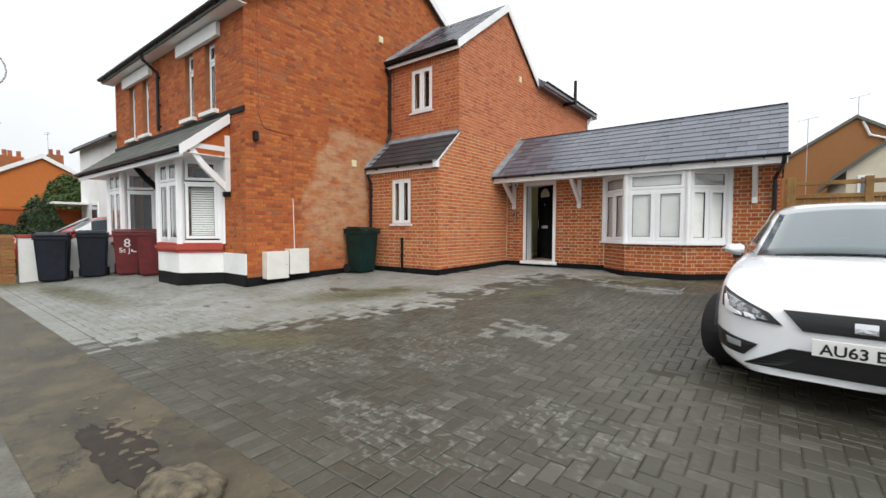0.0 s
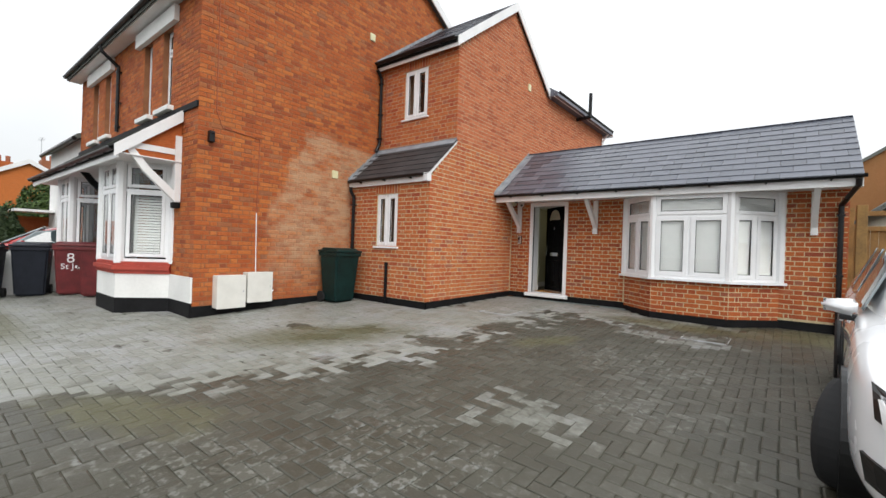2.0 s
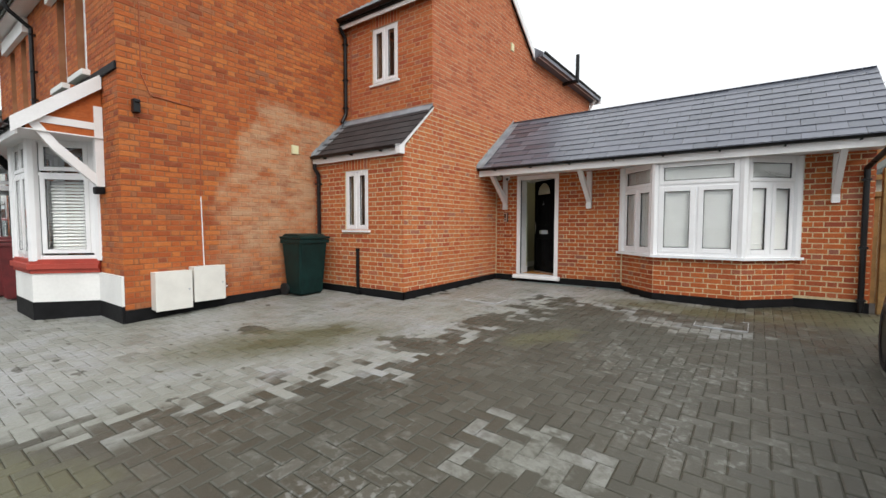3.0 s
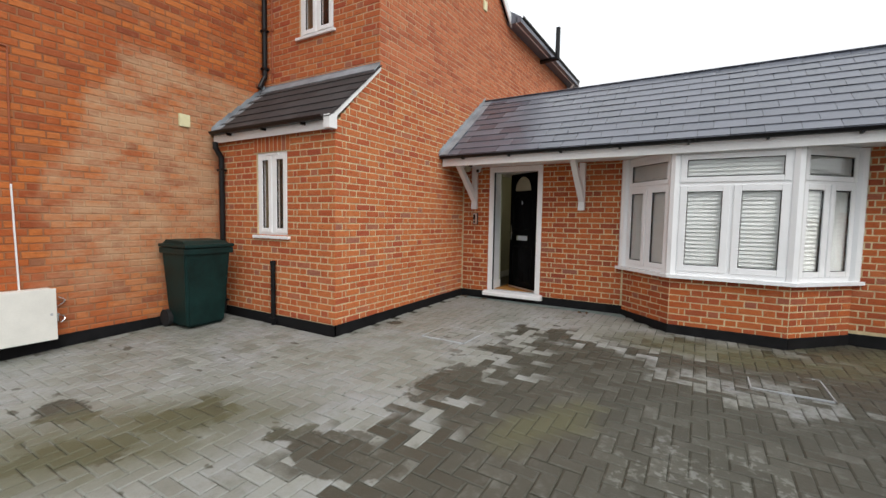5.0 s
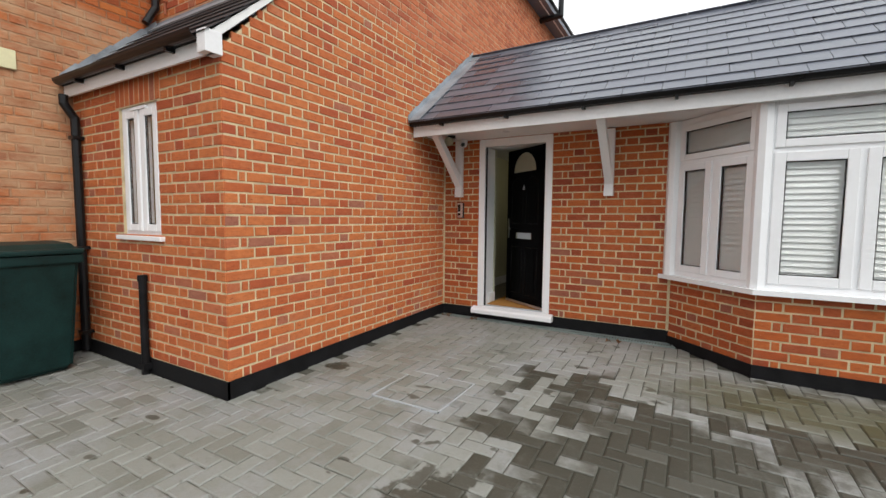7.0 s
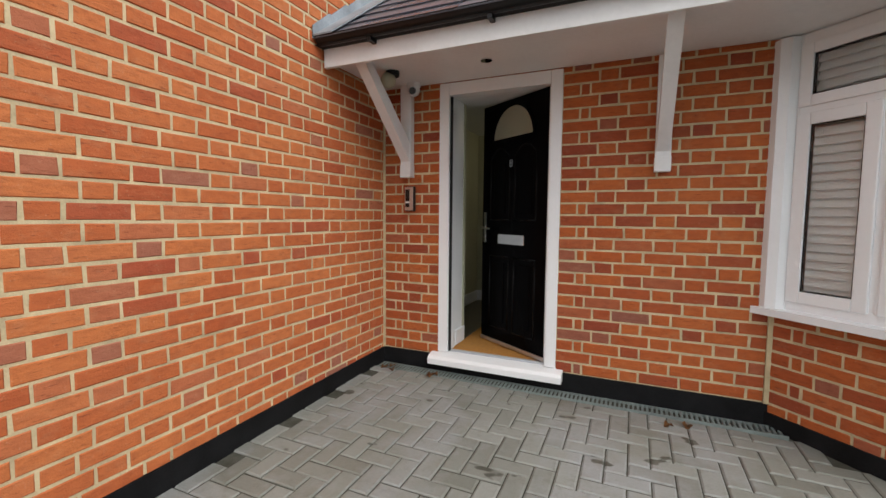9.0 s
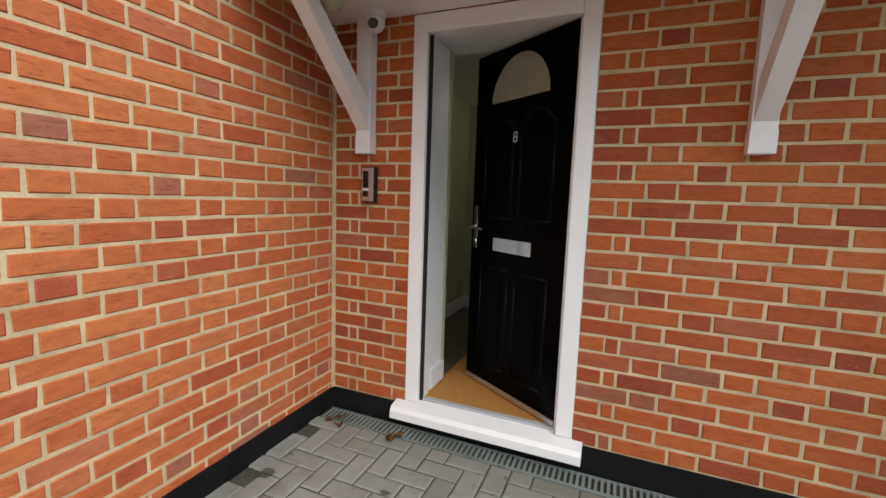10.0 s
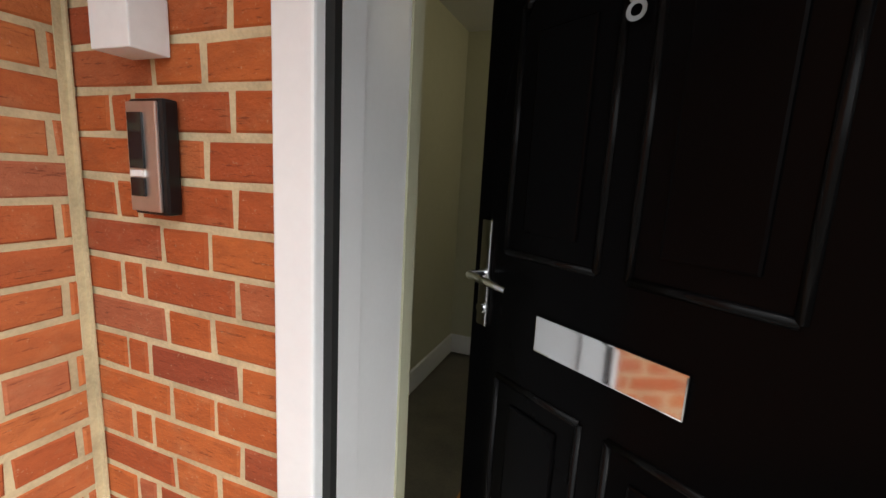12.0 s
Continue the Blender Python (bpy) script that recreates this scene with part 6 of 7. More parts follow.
        for a, d in zip(rings_, rings_[1:]):
            for i in range(k):
                bm.faces.new((a[i], a[(i + 1) % k], d[(i + 1) % k], d[i]))
        for i in range(k):
            bm.faces.new((rings_[-1][i], rings_[-1][(i + 1) % k], mid))
        bmesh.ops.recalc_face_normals(bm, faces=bm.faces[:])
        ob = part(name, bm, mat, parent or c, label_)
        s_ = ob.modifiers.new("thick", "SOLIDIFY")
        s_.thickness, s_.offset = 0.02, 0
        return ob

    def fine(pts, n=5):
        out = []
        for a, d in zip(pts, pts[1:] + pts[:1]):
            for i in range(n):
                out.append((a[0] + (d[0] - a[0]) * i / n, a[1] + (d[1] - a[1]) * i / n))
        return out

    decal("grille", fine([(-0.42, 0.675), (-0.31, 0.545), (0.31, 0.545), (0.42, 0.675)]), "grille_black", 0.012, "black honeycomb upper grille")
    decal("lower_grille", fine([(-0.64, 0.255), (-0.38, 0.41), (0.38, 0.41), (0.64, 0.255)]), "grille_black", 0.010, "black lower grille")
    for sx in (-1, 1):
        hl_ = decal("headlight", fine([(sx * 0.81, 0.775), (sx * 0.80, 0.645), (sx * 0.70, 0.60), (sx * 0.42, 0.565), (sx * 0.50, 0.645)]), "grille_black", 0.010, "angular headlight with a bright edge strip")
        decal("reflector", fine([(sx * 0.785, 0.745), (sx * 0.775, 0.66), (sx * 0.69, 0.622), (sx * 0.50, 0.592), (sx * 0.55, 0.648)]), "headlight_grey", 0.016, parent=hl_)
        decal("light_strip", fine([(sx * 0.79, 0.73), (sx * 0.775, 0.625), (sx * 0.66, 0.605), (sx * 0.66, 0.618), (sx * 0.76, 0.640), (sx * 0.775, 0.73)], 3), "upvc", 0.020, parent=hl_)
        decal("lens", fine([(sx * 0.755, 0.70), (sx * 0.745, 0.66), (sx * 0.70, 0.655), (sx * 0.71, 0.69)], 2), "lamp_lens", 0.022, parent=hl_)
        decal("lens", fine([(sx * 0.65, 0.635), (sx * 0.64, 0.60), (sx * 0.57, 0.59), (sx * 0.59, 0.62)], 2), "chrome", 0.022, parent=hl_)
        fg = decal("fog_light", fine([(sx * 0.84, 0.46), (sx * 0.82, 0.335), (sx * 0.64, 0.315), (sx * 0.56, 0.405)]), "grille_black", 0.010, "black fog light recess")
        decal("lens", fine([(sx * 0.76, 0.425), (sx * 0.75, 0.375), (sx * 0.66, 0.37), (sx * 0.66, 0.41)], 2), "lamp_lens", 0.018, parent=fg)
    decal("badge", fine([(-0.055, 0.640), (0.055, 0.640), (0.055, 0.575), (-0.055, 0.575)], 2), "chrome", 0.028, "chrome maker's badge")
    pl = part("number_plate", B((-0.26, 0.26, -2.185, -2.165, 0.40, 0.511), bev=0.003), "plate_white", c, "white number plate with black characters")
    pt = text_on("plate_text", plate, 0.100, Matrix.Translation((-0.03, -2.187, 0.416)) @ Matrix.Rotation(math.pi / 2, 4, "X"), "ink", pl, 0.001)
    pt.data.offset = 0.0018
    part("wiper", tube(bmesh.new(), [(-0.55, -1.0, 0.975), (0.0, -0.99, 1.005), (0.1, -0.96, 1.01)], 0.008, 6), "grille_black", c)
    part("bonnet_gap", tube(bmesh.new(), [(-0.62, -1.97, 0.70), (-0.3, -2.06, 0.695), (0.3, -2.06, 0.695), (0.62, -1.97, 0.70)], 0.003, 6), "grille_black", c)
    return c


CX, CY = 0.965, 5.93
car(pose(CX, CY, ground_z(CX - 0.15, CY), 0, 0, -3.8) @ Matrix.Rotation(radians(2.1), 4, "X"), "car_paint", "white five-door hatchback parked on the block-paved drive", True, "AU63 EZ")
car(pose(-15.3, 3.75, 0.18, 0, 0, -14), "red_paint", "red and grey hatchback parked beyond the bins", False)

# ---- boundaries and neighbours ----
# fence and gate beside the annexe
FN = thing("fence_side", "brown timber fence with a rail above, beside the annexe", "fence", Matrix.Translation((0.5, 11.4, 0.2)), kind="structure")
for i in range(22):
    part("board", B((0.12 + i * 0.10, 0.215 + i * 0.10, 0, 0.02, 0.05, 1.80)), "fence_timber", FN)
for x_ in (0.05, 1.25, 2.35):
    part("post", B((x_ - 0.06, x_ + 0.06, -0.04, 0.08, 0, 2.12), bev=0.008), "fence_timber", FN)
part("rail", B((0.0, 2.4, -0.02, 0.05, 1.98, 2.06), bev=0.005), "fence_timber", FN)
part("rail", B((0.0, 2.4, -0.03, 0.0, 1.72, 1.80), bev=0.005), "fence_timber", FN)
GT = thing("fence_gate_post", "tall brown timber gate post against the annexe wall", "fence post", Matrix.Translation((0.56, 9.95, 0.2)), kind="structure")
part("post", B((-0.06, 0.06, -0.06, 0.06, 0, 2.02), bev=0.008), "fence_timber", GT)
F2 = thing("fence_far", "grey-brown close-boarded fence along the drive's right side", "fence", Matrix.Translation((3.1, 1.5, 0.0)), kind="structure")
for i in range(95):
    part("board", B((0, 0.02, i * 0.105, i * 0.105 + 0.10, 0.0, 1.75)), "fence_timber", F2)

# big plain gabled house behind
def simple_house(name, label, m, w, d, h, rise, wallmat, roofmat, verge=True, windows=()):
    """Gable to -y: w wide, d deep, eaves at h, ridge at h + rise."""
    t_ = thing(name, label, "house", m, kind="structure")
    bm = bmesh.new()
    prism(bm, [(-w / 2, 0), (w / 2, 0), (w / 2, h), (0, h + rise), (-w / 2, h)], 0, d)
    part("wall", bm, wallmat, t_)
    for s in (-1, 1):
        bm = bmesh.new()
        o = 0.3
        sl = rise / (w / 2)
        prism(bm, [(s * (w / 2 + o), h - o * sl), (0, h + rise), (0, h + rise + 0.14), (s * (w / 2 + o), h - o * sl + 0.14)], -0.12, d + 0.12)
        part("roof", bm, roofmat, t_)
        if verge:
            bm = bmesh.new()
            prism(bm, [(s * (w / 2 + o), h - o * sl - 0.08), (0, h + rise - 0.08), (0, h + rise + 0.15), (s * (w / 2 + o), h - o * sl + 0.15)], -0.16, -0.121)
            part("barge_board", bm, "white_paint", t_)
    for (a, b_, c, e) in windows:
        wn = part("window", B((a, b_, -0.04, 0.02, c, e), bev=0.01), "upvc", t_)
        part("pane", B((a + 0.07, b_ - 0.07, -0.05, -0.041, c + 0.07, e - 0.07)), "car_glass", wn)
    return t_


BH = simple_house("neighbour_house_brown", "large brown brick gabled house behind the fence", Matrix.Translation((2.95, 25.0, 0)), 6.0, 9, 4.0, 2.0, "brick_yellow", "tile_grey", False)
part("soil_pipe", tube(bmesh.new(), [(0.2, -0.05, 5.85), (0.42, -0.05, 5.25), (0.92, -0.05, 5.05), (0.95, -0.05, 1.0)], 0.05), "white_paint", BH, "white pipe down the gable")
CR = simple_house("neighbour_house_cream", "cream rendered low house with a grey tiled roof", pose(4.65, 18.0, 0, 0, 0, 0), 5.2, 6, 3.1, 2.2, "render_cream", "tile_grey", False, [(-2.35, -2.0, 2.25, 2.95)])

# red-brick gabled house down the street, white house next door
RH = simple_house("neighbour_house_red", "red brick house with a white gable board down the street", pose(-31, 5.15, 0, 0, 0, 90), 5.9, 9, 3.45, 1.65, "brick_old", "tile_grey", True, [(-0.9, 0.9, 0.8, 2.1)])
for y_, x_, z_ in ((3.8, -33.0, 3.7), (4.5, -34.0, 3.8), (6.6, -36, 4.4)):
    ch = thing("chimney", "red brick chimney with pots on a house down the street", "chimney", Matrix.Translation((x_, y_, z_)), kind="structure")
    part("stack", B((-0.4, 0.4, -0.35, 0.35, 0, 1.5)), "brick_old", ch)
    for k in (-0.18, 0.18):
        part("chimney_pot", cyl(bmesh.new(), (0, k, 1.5), (0, k, 1.85), 0.1), "terracotta", ch)
WHs = thing("neighbour_house_white", "white rendered neighbouring house with a grey roof", "house", Matrix.Translation((-18.7, 4.1, 0)), kind="structure")
part("wall", B((0, 4.0, 0, 8, 0, 3.95)), "white_render", WHs)
bm = bmesh.new()
prism(bm, [(-0.18, 3.85), (4.0, 6.0), (8.3, 3.85), (8.3, 3.98), (4.0, 6.13), (-0.18, 3.98)], -0.1, 4.2, "x")
part("roof", bm, "tile_grey", WHs)
part("gutter", tube(bmesh.new(), [(-0.1, -0.22, 3.86), (4.2, -0.22, 3.86)], 0.05), "black_plastic", WHs)
for x0_ in (1.3, 3.0):
    wn = part("window", B((x0_, x0_ + 0.7, -0.03, 0.02, 1.0, 2.1), bev=0.01), "upvc", WHs)
    part("pane", B((x0_ + 0.08, x0_ + 0.62, -0.04, -0.031, 1.08, 2.02)), "car_glass", wn)
part("porch_slab", B((-0.3, 0.9, -0.9, 0.0, 2.05, 2.12)), "white_paint", WHs)

# garden walls
GW = thing("garden_wall_far", "low red brick garden wall across the neighbour's plot", "garden wall", Matrix.Translation((-19.0, 0.5, 0.1)), kind="structure")
part("wall_body", B((0, 0.22, 0, 5.2, 0, 1.75)), "brick_old", GW)
part("coping", B((-0.03, 0.25, 0, 5.2, 1.75, 1.83)), "brick_old", GW)
WW = thing("garden_wall_white", "low white painted garden wall behind the bins", "garden wall", Matrix.Translation((-12.62, 1.55, 0.03)), kind="structure")
part("wall_body", B((-0.1, 0.08, 0.12, 2.6, 0, 1.02), bev=0.01), "white_render", WW)
part("coping", B((-0.12, 0.10, 0.1, 2.6, 1.02, 1.09), bev=0.01), "red_sill", WW)
BP = thing("garden_wall_pier", "weathered yellow-brown brick pier at the edge of the footway", "brick pier", Matrix.Translation((-12.68, 1.40, 0.0)), kind="structure")
bm = bmesh.new()
rng = random.Random(9)
for k in range(15):
    for j in range(2):
        for i in range(2):
            o = rng.uniform(-0.008, 0.008)
            off = 0.0 if k % 2 else 0.0
            box(bm, -0.21 + i * 0.215 + o, -0.005 + i * 0.215 + o, -0.21 + j * 0.215 + o, -0.005 + j * 0.215 + o, k * 0.075, k * 0.075 + 0.066)
part("bricks", bm, "brick_yellow", BP)
part("mortar_core", B((-0.2, 0.2, -0.2, 0.2, 0, 1.12)), "mortar_old", BP)
SG = thing("notice", "small white street notice with dark blue bars on a short post", "sign", Matrix.Translation((-13.0, 1.12, 0.0)))
part("post", cyl(bmesh.new(), (0, 0, 0), (0, 0, 1.3), 0.03), "upvc_grey", SG)
part("board", B((0.03, 0.045, -0.26, 0.26, 1.24, 1.66), bev=0.006), "plate_white", SG)
part("header_bar", B((0.0452, 0.048, -0.22, 0.22, 1.50, 1.62)), "blue_plastic", SG)
for k in range(2):
    part("text_bar", B((0.0452, 0.047, -0.22, 0.14, 1.42 - k * 0.07, 1.45 - k * 0.07)), "ink", SG)
part("foot_bar", B((0.0452, 0.047, -0.24, 0.24, 1.26, 1.32)), "fence_timber", SG)
FW2 = thing("garden_wall_brown", "weathered yellow-brown brick boundary wall along the footway", "garden wall", Matrix.Translation((-18.4, 1.3, 0.0)), kind="structure")
part("wall_body", B((0, 5.4, -0.11, 0.11, 0, 1.05)), "brick_yellow", FW2)

# ---- hedges ----
def foliage(parent, name, mat, shapes, n, leaf=0.05, seed=1, label=""):
    """Many small leaves over the skins of a few uneven lumps: centre, radii."""
    rng = random.Random(seed)
    V, F = [], []
    for (cx_, cy_, cz_), (rx, ry, rz), share in shapes:
        for _ in range(int(n * share)):
            v = Vector((rng.gauss(0, 1), rng.gauss(0, 1), rng.gauss(0, 1))).normalized()
            lump = 1 + 0.20 * noise.noise(v * 2.3 + Vector((cx_, cy_, seed))) + rng.uniform(-0.16, 0.05)
            p = Vector((cx_ + v.x * rx * lump, cy_ + v.y * ry * lump, cz_ + v.z * rz * lump))
            if p.z < 0.05:
                continue
            s = leaf * rng.uniform(0.6, 1.4)
            t_ = Vector((rng.uniform(-1, 1), rng.uniform(-1, 1), rng.uniform(-1, 1))).normalized()
            u_ = (v + t_ * 0.9).normalized()
            a = u_.orthogonal().normalized() * s
            c = u_.cross(a).normalized() * s * 0.55
            o = len(V)
            V += [tuple(p - a), tuple(p + c), tuple(p + a), tuple(p - c)]
            F.append((o, o + 1, o + 2, o + 3))
    return mesh_from(name, V, F, mat, parent, label, kind="stuff")


HG = thing("hedge", "clipped green hedge with a ragged top behind the garden wall", "hedge", Matrix.Translation((-22.5, 4.7, 0.12)))
foliage(HG, "crown", "hedge_leaf", [((0, 0, 1.6), (1.2, 1.0, 1.6), 0.5), ((0.8, 0.8, 1.5), (1.1, 1.0, 1.5), 0.35), ((-1, -0.8, 1.2), (1.1, 0.8, 1.2), 0.15)], 26000, 0.06, 4)
part("trunk", cyl(bmesh.new(), (0, 0, 0), (0, 0, 1.3), 0.12, 0.06), "bark", HG)
bm = bmesh.new()
for c_, r_ in (((0, 0, 1.4), (0.95, 0.8, 1.4)), ((0.8, 0.8, 1.3), (0.8, 0.8, 1.3))):
    bmesh.ops.create_icosphere(bm, subdivisions=2, radius=1, matrix=Matrix.Translation(c_) @ Matrix.Diagonal((*r_, 1)))
part("inner_twigs", bm, "conifer_leaf", HG)
CF = thing("conifer", "dark rounded conifer bush beside the hedge", "bush", Matrix.Translation((-18.0, 2.95, 0.1)))
foliage(CF, "crown", "conifer_leaf", [((0, 0, 0.98), (0.55, 0.55, 1.0), 0.5), ((0.0, 0.1, 0.65), (0.85, 0.85, 0.7), 0.3), ((0.4, -0.9, 0.9), (0.5, 0.6, 0.35), 0.2)], 20000, 0.035, 6)
part("trunk", cyl(bmesh.new(), (0, 0, 0), (0, 0, 1.6), 0.07, 0.03), "bark", CF)
bm = bmesh.new()
bmesh.ops.create_icosphere(bm, subdivisions=2, radius=1, matrix=Matrix.Translation((0, 0, 0.9)) @ Matrix.Diagonal((0.45, 0.45, 0.9, 1)))
part("inner_twigs", bm, "conifer_leaf", CF)

# aerials
def aerial(x, y, z, h, label="thin television aerial on a roof mast"):
    a = thing("aerial", label, "aerial", Matrix.Translation((x, y, z)))
    part("mast", cyl(bmesh.new(), (0, 0, 0), (0, 0, h), 0.015), "upvc_grey", a)
    bm = cyl(bmesh.new(), (-0.35, 0, h - 0.05), (0.35, 0, h + 0.05), 0.008)
    for i in range(7):
        x_ = -0.3 + i * 0.1
        cyl(bm, (x_, -0.14, h - 0.04 + i * 0.014), (x_, 0.14, h - 0.04 + i * 0.014), 0.004, seg=6)
    part("elements", bm, "upvc_grey", a)
    return a


aerial(3.05, 25.5, 6.0, 1.0)
aerial(1.38, 24.5, ground_z(1.38, 24.5) - 0.07, 5.87, "thin aerial on a tall mast standing in a back garden")
aerial(-33.0, 3.8, 5.15, 1.8)
aerial(-36.0, 6.3, 5.9, 1.3)
SLm = thing("street_lamp", "slim grey street lamp with a curved arm", "street lamp", Matrix.Translation((-16.0, 1.2, 0)))
part("column", cyl(bmesh.new(), (0, 0, -0.05), (0, 0, 4.75), 0.06, 0.035), "upvc_grey", SLm)
part("arm", tube(bmesh.new(), [(0, 0, 4.72)] + [(0, 0.18 + 0.66 * math.sin(math.pi * k / 12), 5.45 - 0.58 * math.cos(math.pi * k / 12)) for k in range(13)] + [(0, -0.1, 6.05)], 0.022), "upvc_grey", SLm)

# ---- ground ----
xs = sorted({*[-400, -120, -60, -40], *[-30 + i for i in range(0, 46)], 20, 30, 60, 120, 400})
ys = sorted({*[-400, -120, -60, -30, -15, -8], *[-6 + i * 0.5 for i in range(0, 45)], 20, 25, 40, 80, 400})
vs = [(x, y, ground_z(x, y) - 0.06) for y in ys for x in xs]
fs = [(j * len(xs) + i, j * len(xs) + i + 1, (j + 1) * len(xs) + i + 1, (j + 1) * len(xs) + i) for j in range(len(ys) - 1) for i in range(len(xs) - 1)]
me = bpy.data.meshes.new("ground")
me.from_pydata(vs, [], fs)
me.materials.append(MATS["asphalt"])
GR = tagged(new("ground", me), "one sheet of ground: asphalt road, verge and far ground", "ground", kind="structure")


def sheet(name, x0, x1, y0, y1, dz, mat, label, step=0.5, cat="pavement", keep=None):
    nx, ny = max(1, int((x1 - x0) / step)), max(1, int((y1 - y0) / step))
    vs = [(x0 + (x1 - x0) * i / nx, y0 + (y1 - y0) * j / ny) for j in range(ny + 1) for i in range(nx + 1)]
    vs = [(x, y, ground_z(x, y) + dz) for x, y in vs]
    fs = [(j * (nx + 1) + i, j * (nx + 1) + i + 1, (j + 1) * (nx + 1) + i + 1, (j + 1) * (nx + 1) + i) for j in range(ny) for i in range(nx)]
    me = bpy.data.meshes.new(name)
    me.from_pydata(vs, [], fs)
    me.materials.append(MATS[mat])
    return tagged(new(name, me), label, cat, kind="structure")


sheet("footway", -30, 12, -1.4, 1.14, 0.002, "tarmac", "worn brown-grey tarmac footway with patches")
DB = sheet("driveway", -14.3, 3.1, 1.14, 9.95, -0.0075, "joint_sand", "charcoal block-paved drive in herringbone with a pale lime bloom near the house", cat="driveway")
sheet("verge", -30, -14.3, 1.14, 12, -0.02, "grass", "neighbour's garden ground", cat="ground")
# old concrete strip and a broken patch with a stump of stone in the footway
sheet("footway_patch", -12, -2.2, -0.3, 0.36, 0.006, "concrete", "grey repair strip in the footway")
rng = random.Random(12)
bm = bmesh.new()
bmesh.ops.create_icosphere(bm, subdivisions=4, radius=1.0)
for v in bm.verts:
    n_ = noise.fractal(v.co * 1.6, 1.0, 2.0, 5)
    v.co = Vector((v.co.x * 0.24, v.co.y * 0.15, v.co.z * 0.075)) * (1 + 0.28 * n_)
tagged(part("stone_lump", bm, "stone_dirty", None, smooth=True, m=Matrix.Translation((-1.86, 0.80, 0.0))), "rough stump of broken stone standing out of the footway", "stone")
for i in range(46):
    a, r_ = rng.uniform(0, 6.28), rng.uniform(0.05, 1)
    x_, y_ = -2.75 + 0.95 * r_ * math.cos(a), 0.80 + 0.22 * r_ * math.sin(a)
    bm = bmesh.new()
    bmesh.ops.create_icosphere(bm, subdivisions=2, radius=1.0)
    k1_, k2_ = rng.uniform(0.01, 0.04), rng.uniform(0.01, 0.03)
    for v in bm.verts:
        v.co = Vector((v.co.x * k1_, v.co.y * k2_, v.co.z * 0.009)) * (1 + 0.4 * noise.noise(v.co * 2 + Vector((i, 0, 0))))
    tagged(part("cobble", bm, "stone_dirty", None, m=pose(x_, y_, ground_z(x_, y_) + 0.004, 0, 0, rng.uniform(0, 180))), "loose worn stone in the broken footway", "stone", "broken footway stones")

MD = bmesh.new()
ring = []
for k in range(120):
    a = 2 * math.pi * k / 120
    rr = 0.90 + 0.38 * noise.fractal(Vector((2.2 * math.cos(a), 2.2 * math.sin(a), 3.3)), 1.0, 2.0, 4)
    ring.append((-2.62 + 0.62 * rr * math.cos(a), 0.74 + 0.15 * rr * math.sin(a)))
vsm = [MD.verts.new((x, y, ground_z(x, y) + 0.006)) for x, y in ring]
MD.faces.new(vsm)
tagged(part("broken_hollow", MD, "wet_mud"), "shallow dark muddy hollow where the footway has broken up", "pothole", kind="structure")

# manhole covers let into the blocks
for mx, my in ((-1.12, 8.15), (-4.15, 7.78)):
    MH = thing("manhole_cover", "recessed block-filled manhole cover with a thin steel edge", "manhole cover", Matrix.Translation((mx, my, ground_z(mx, my))))
    a = 0.27
    part("steel_edge", B((-a, a, -a, -a + 0.008, -0.01, 0.004), (-a, a, a - 0.008, a, -0.01, 0.004), (-a, -a + 0.008, -a, a, -0.01, 0.004), (a - 0.008, a, -a, a, -0.01, 0.004)), "upvc_grey", MH)

# channel drain along the annexe
DR = thing("channel_drain", "grey plastic channel drain with a slotted grating along the wall", "drain", kind="structure")
dz = ground_z(-4, 9.8)
part("channel", B((-5.18, -2.62, 9.745, 9.750, dz - 0.03, dz + 0.004), (-5.18, -2.62, 9.845, 9.850, dz - 0.03, dz + 0.004), (-5.18, -2.62, 9.75, 9.845, dz - 0.03, dz - 0.025)), "grate_grey", DR)
bm = bmesh.new()
x_ = -5.175
while x_ < -2.63:
    box(bm, x_, x_ + 0.012, 9.75, 9.845, dz - 0.012, dz + 0.002)
    x_ += 0.026
tagged(part("grating", bm, "grate_grey", DR, "slotted grating"), kind="stuff")

# dead leaves
for i, (lx, ly_) in enumerate(((-5.06, 9.77), (-5.02, 9.70), (-4.72, 9.70), (-4.69, 9.74), (-3.2, 9.62), (-3.1, 9.66), (-5.10, 9.72))):
    bm = bmesh.new()
    n_ = 7
    c0 = bm.verts.new((0, 0, 0.01))
    ring = [bm.verts.new((0.032 * math.cos(2 * math.pi * k / n_) * (1.2 if k % 2 else 0.7), 0.022 * math.sin(2 * math.pi * k / n_) * (1.2 if k % 2 else 0.8), 0.012 + 0.016 * math.sin(k * 2.1 + i))) for k in range(n_)]
    for k in range(n_):
        bm.faces.new((c0, ring[k], ring[(k + 1) % n_]))
    s_ = bmesh.ops.solidify(bm, geom=bm.faces[:], thickness=0.0015)
    tagged(part("dead_leaf", bm, "leaf_litter", None, m=pose(lx, ly_, ground_z(lx, ly_) + 0.002, 0, 0, i * 57)), "curled brown dead leaf on the ground by the wall", "leaf", "dead leaves")

# ---- the blocks of the drive, herringbone ----
PB = DB
bw, rngp = 0.1, random.Random(77)
V, F = [], []
nsing = 0
shared = {}


def ymax(x, y):
    if x < XH - 0.02:
        return 3.98 if x > -14.3 else 0
    if x < XW:
        return 6.96
    if x < 0.42:
        return 9.74 if -5.18 < x < -2.62 else 9.87
    return 9.9


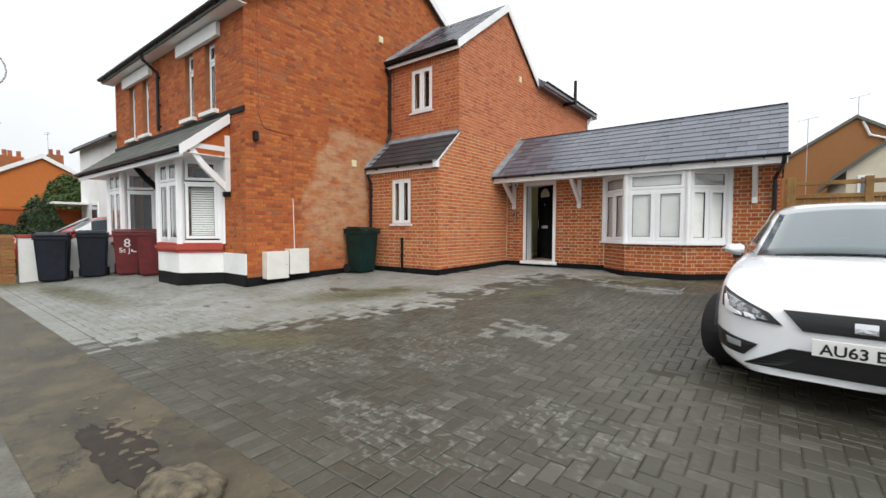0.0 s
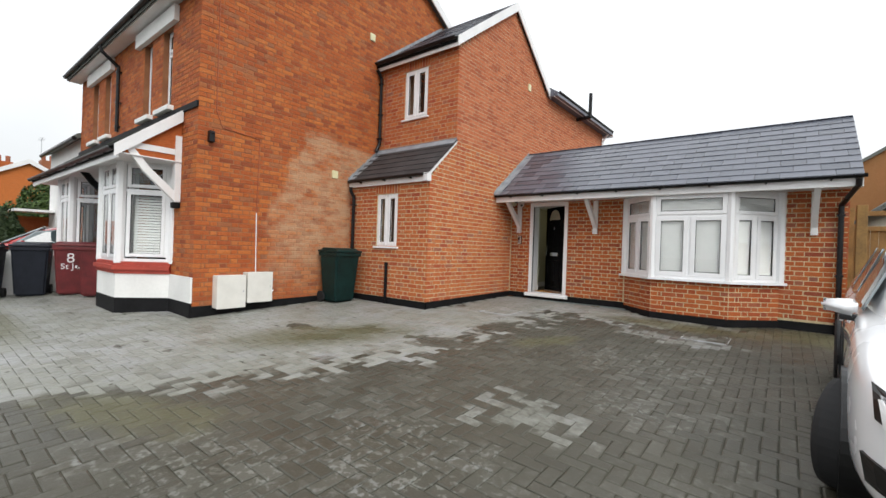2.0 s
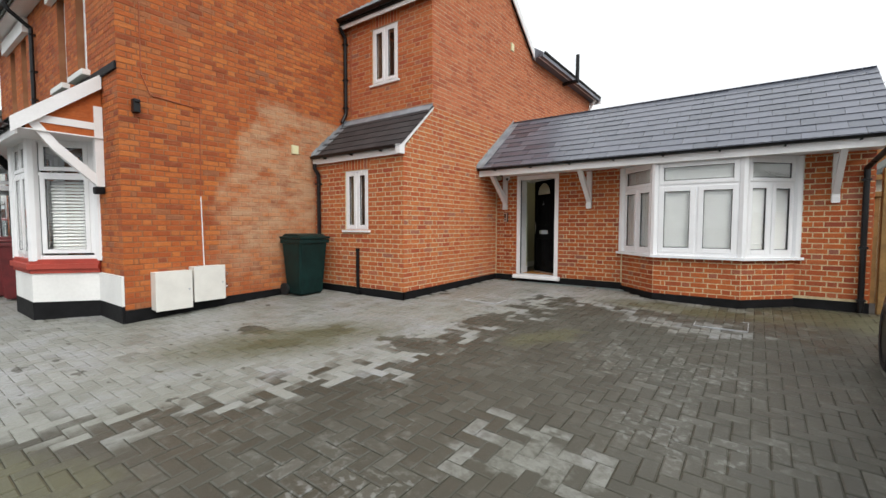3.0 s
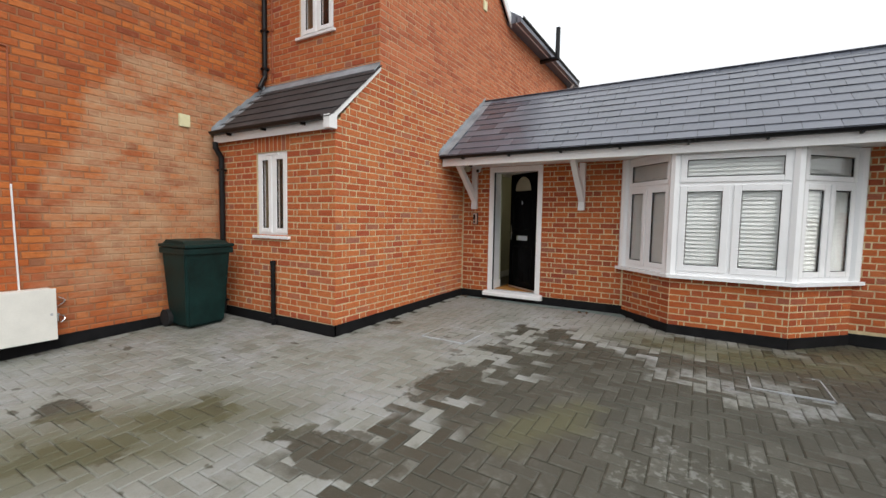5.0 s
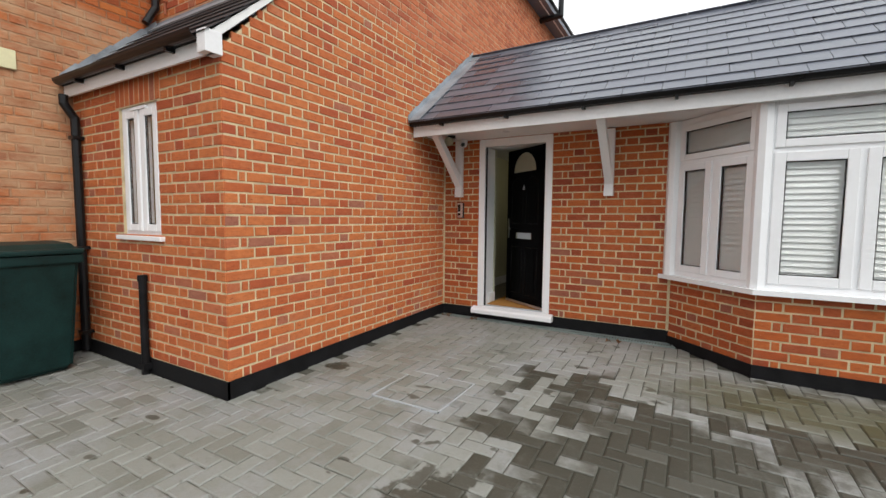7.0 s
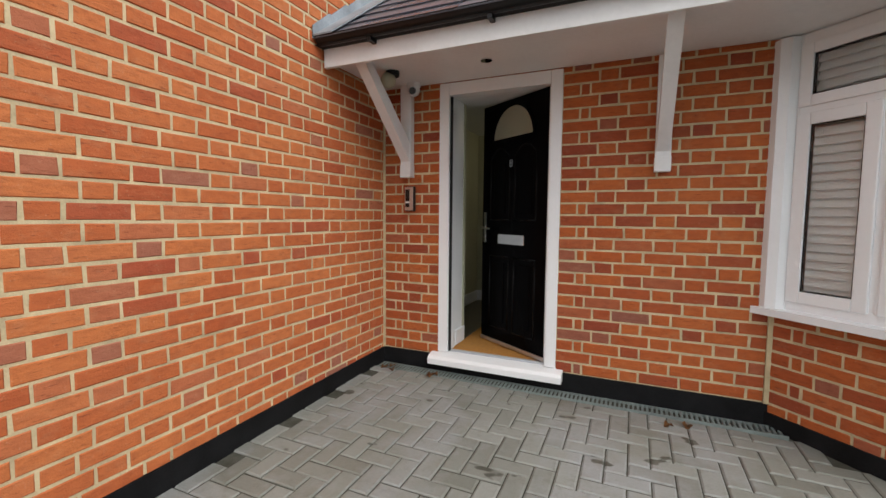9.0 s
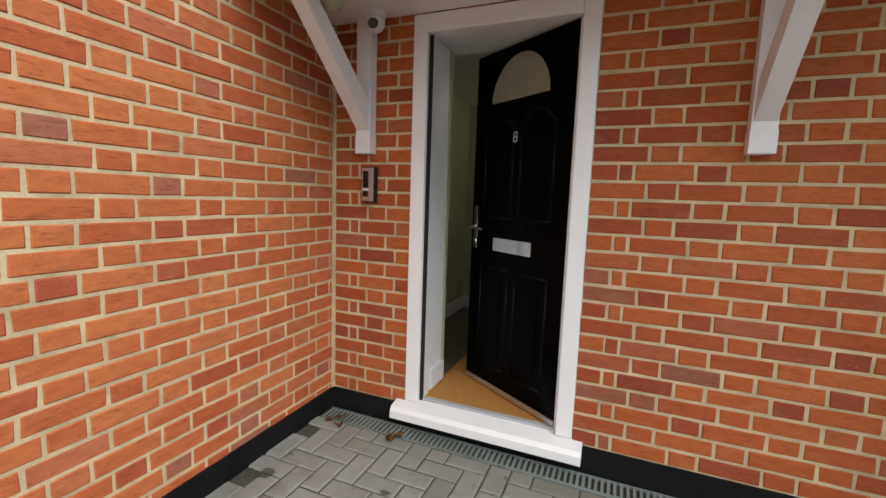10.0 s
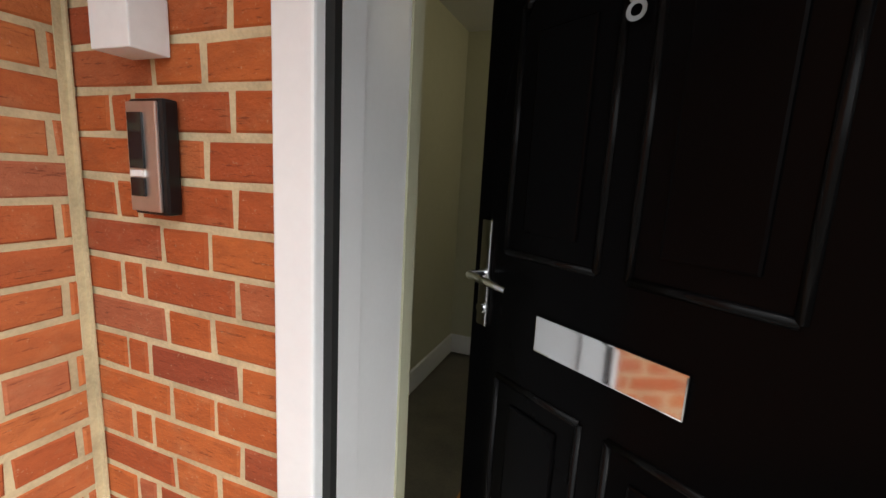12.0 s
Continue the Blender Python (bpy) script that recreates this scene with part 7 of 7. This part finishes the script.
def paver_geo(w, l):
    e, d = 0.008, 0.005
    a, c = w / 2, l / 2
    vs = [(-a, -c, -0.03), (a, -c, -0.03), (a, c, -0.03), (-a, c, -0.03), (-a, -c, -d), (a, -c, -d), (a, c, -d), (-a, c, -d), (-a + e, -c + e, 0), (a - e, -c + e, 0), (a - e, c - e, 0), (-a + e, c - e, 0)]
    fs = [(0, 1, 5, 4), (1, 2, 6, 5), (2, 3, 7, 6), (3, 0, 4, 7), (4, 5, 9, 8), (5, 6, 10, 9), (6, 7, 11, 10), (7, 4, 8, 11), (8, 9, 10, 11)]
    return vs, fs


def lay(x0, y0, w, l):
    global nsing
    xc, yc = x0 + w / 2, y0 + l / 2
    jz = rngp.uniform(-0.0025, 0.002)
    g = 0.006
    if nsing < 300 and -5.0 < xc < -2.9 and 7.2 < yc < 9.75:
        key = (round(w, 3), round(l, 3))
        if key not in shared:
            vs, fs = paver_geo(w - g, l - g)
            me = bpy.data.meshes.new("paving_block")
            me.from_pydata(vs, [], fs)
            me.materials.append(MATS["paver"])
            shared[key] = me
        ob = hang(new("paving_block", shared[key]), PB)
        ob.location = (xc, yc, ground_z(xc, yc) + jz)
        sl = (ground_z(xc, yc + 0.1) - ground_z(xc, yc - 0.1)) / 0.2
        ob.rotation_euler = (math.atan(sl), 0, 0)
        nsing += 1
        return
    vs, fs = paver_geo(w - g, l - g)
    o = len(V)
    for x, y, z in vs:
        V.append((x + xc, y + yc, z + ground_z(x + xc, y + yc) + jz))
    F.extend(tuple(i + o for i in f) for f in fs)


X0P, Y0P = -14.3, 1.348
nx, ny = int((3.0 - X0P) / bw), int((9.9 - Y0P) / bw)
for j in range(-1, ny + 1):
    for i in range(-1, nx + 1):
        c = (i - j) % 4
        x0, y0 = X0P + i * bw, Y0P + j * bw
        if c == 0:
            w, l = 2 * bw, bw
        elif c == 3:
            w, l = bw, 2 * bw
        else:
            continue
        y1, x1 = y0 + l, x0 + w
        if y0 < Y0P - 0.001:
            y0 = Y0P
        top = ymax(x0 + 0.01, y0)
        top2 = ymax(x1 - 0.01, y0)
        if y0 >= min(top, top2) - 0.03:
            if top > top2 and y0 < top - 0.03:
                x1 = XH if x1 > XH and x0 < XH else x1
            continue
        y1 = min(y1, top, top2)
        if y1 - y0 < 0.03:
            continue
        if BAY[0][0] < (x0 + x1) / 2 < BAY[3][0] and y1 > 9.30 and y0 > 9.30 + max(0, (-2.09 - x1), (x0 + 0.97)):
            continue
        lay(x0, y0, x1 - x0, y1 - y0)
# two border courses along the footway
k = -14.3
while k < 3.0:
    lay(k, 1.145, 0.1, 0.2)
    k += 0.1
mesh_from("paving_field", V, F, "paver", PB, kind="stuff")
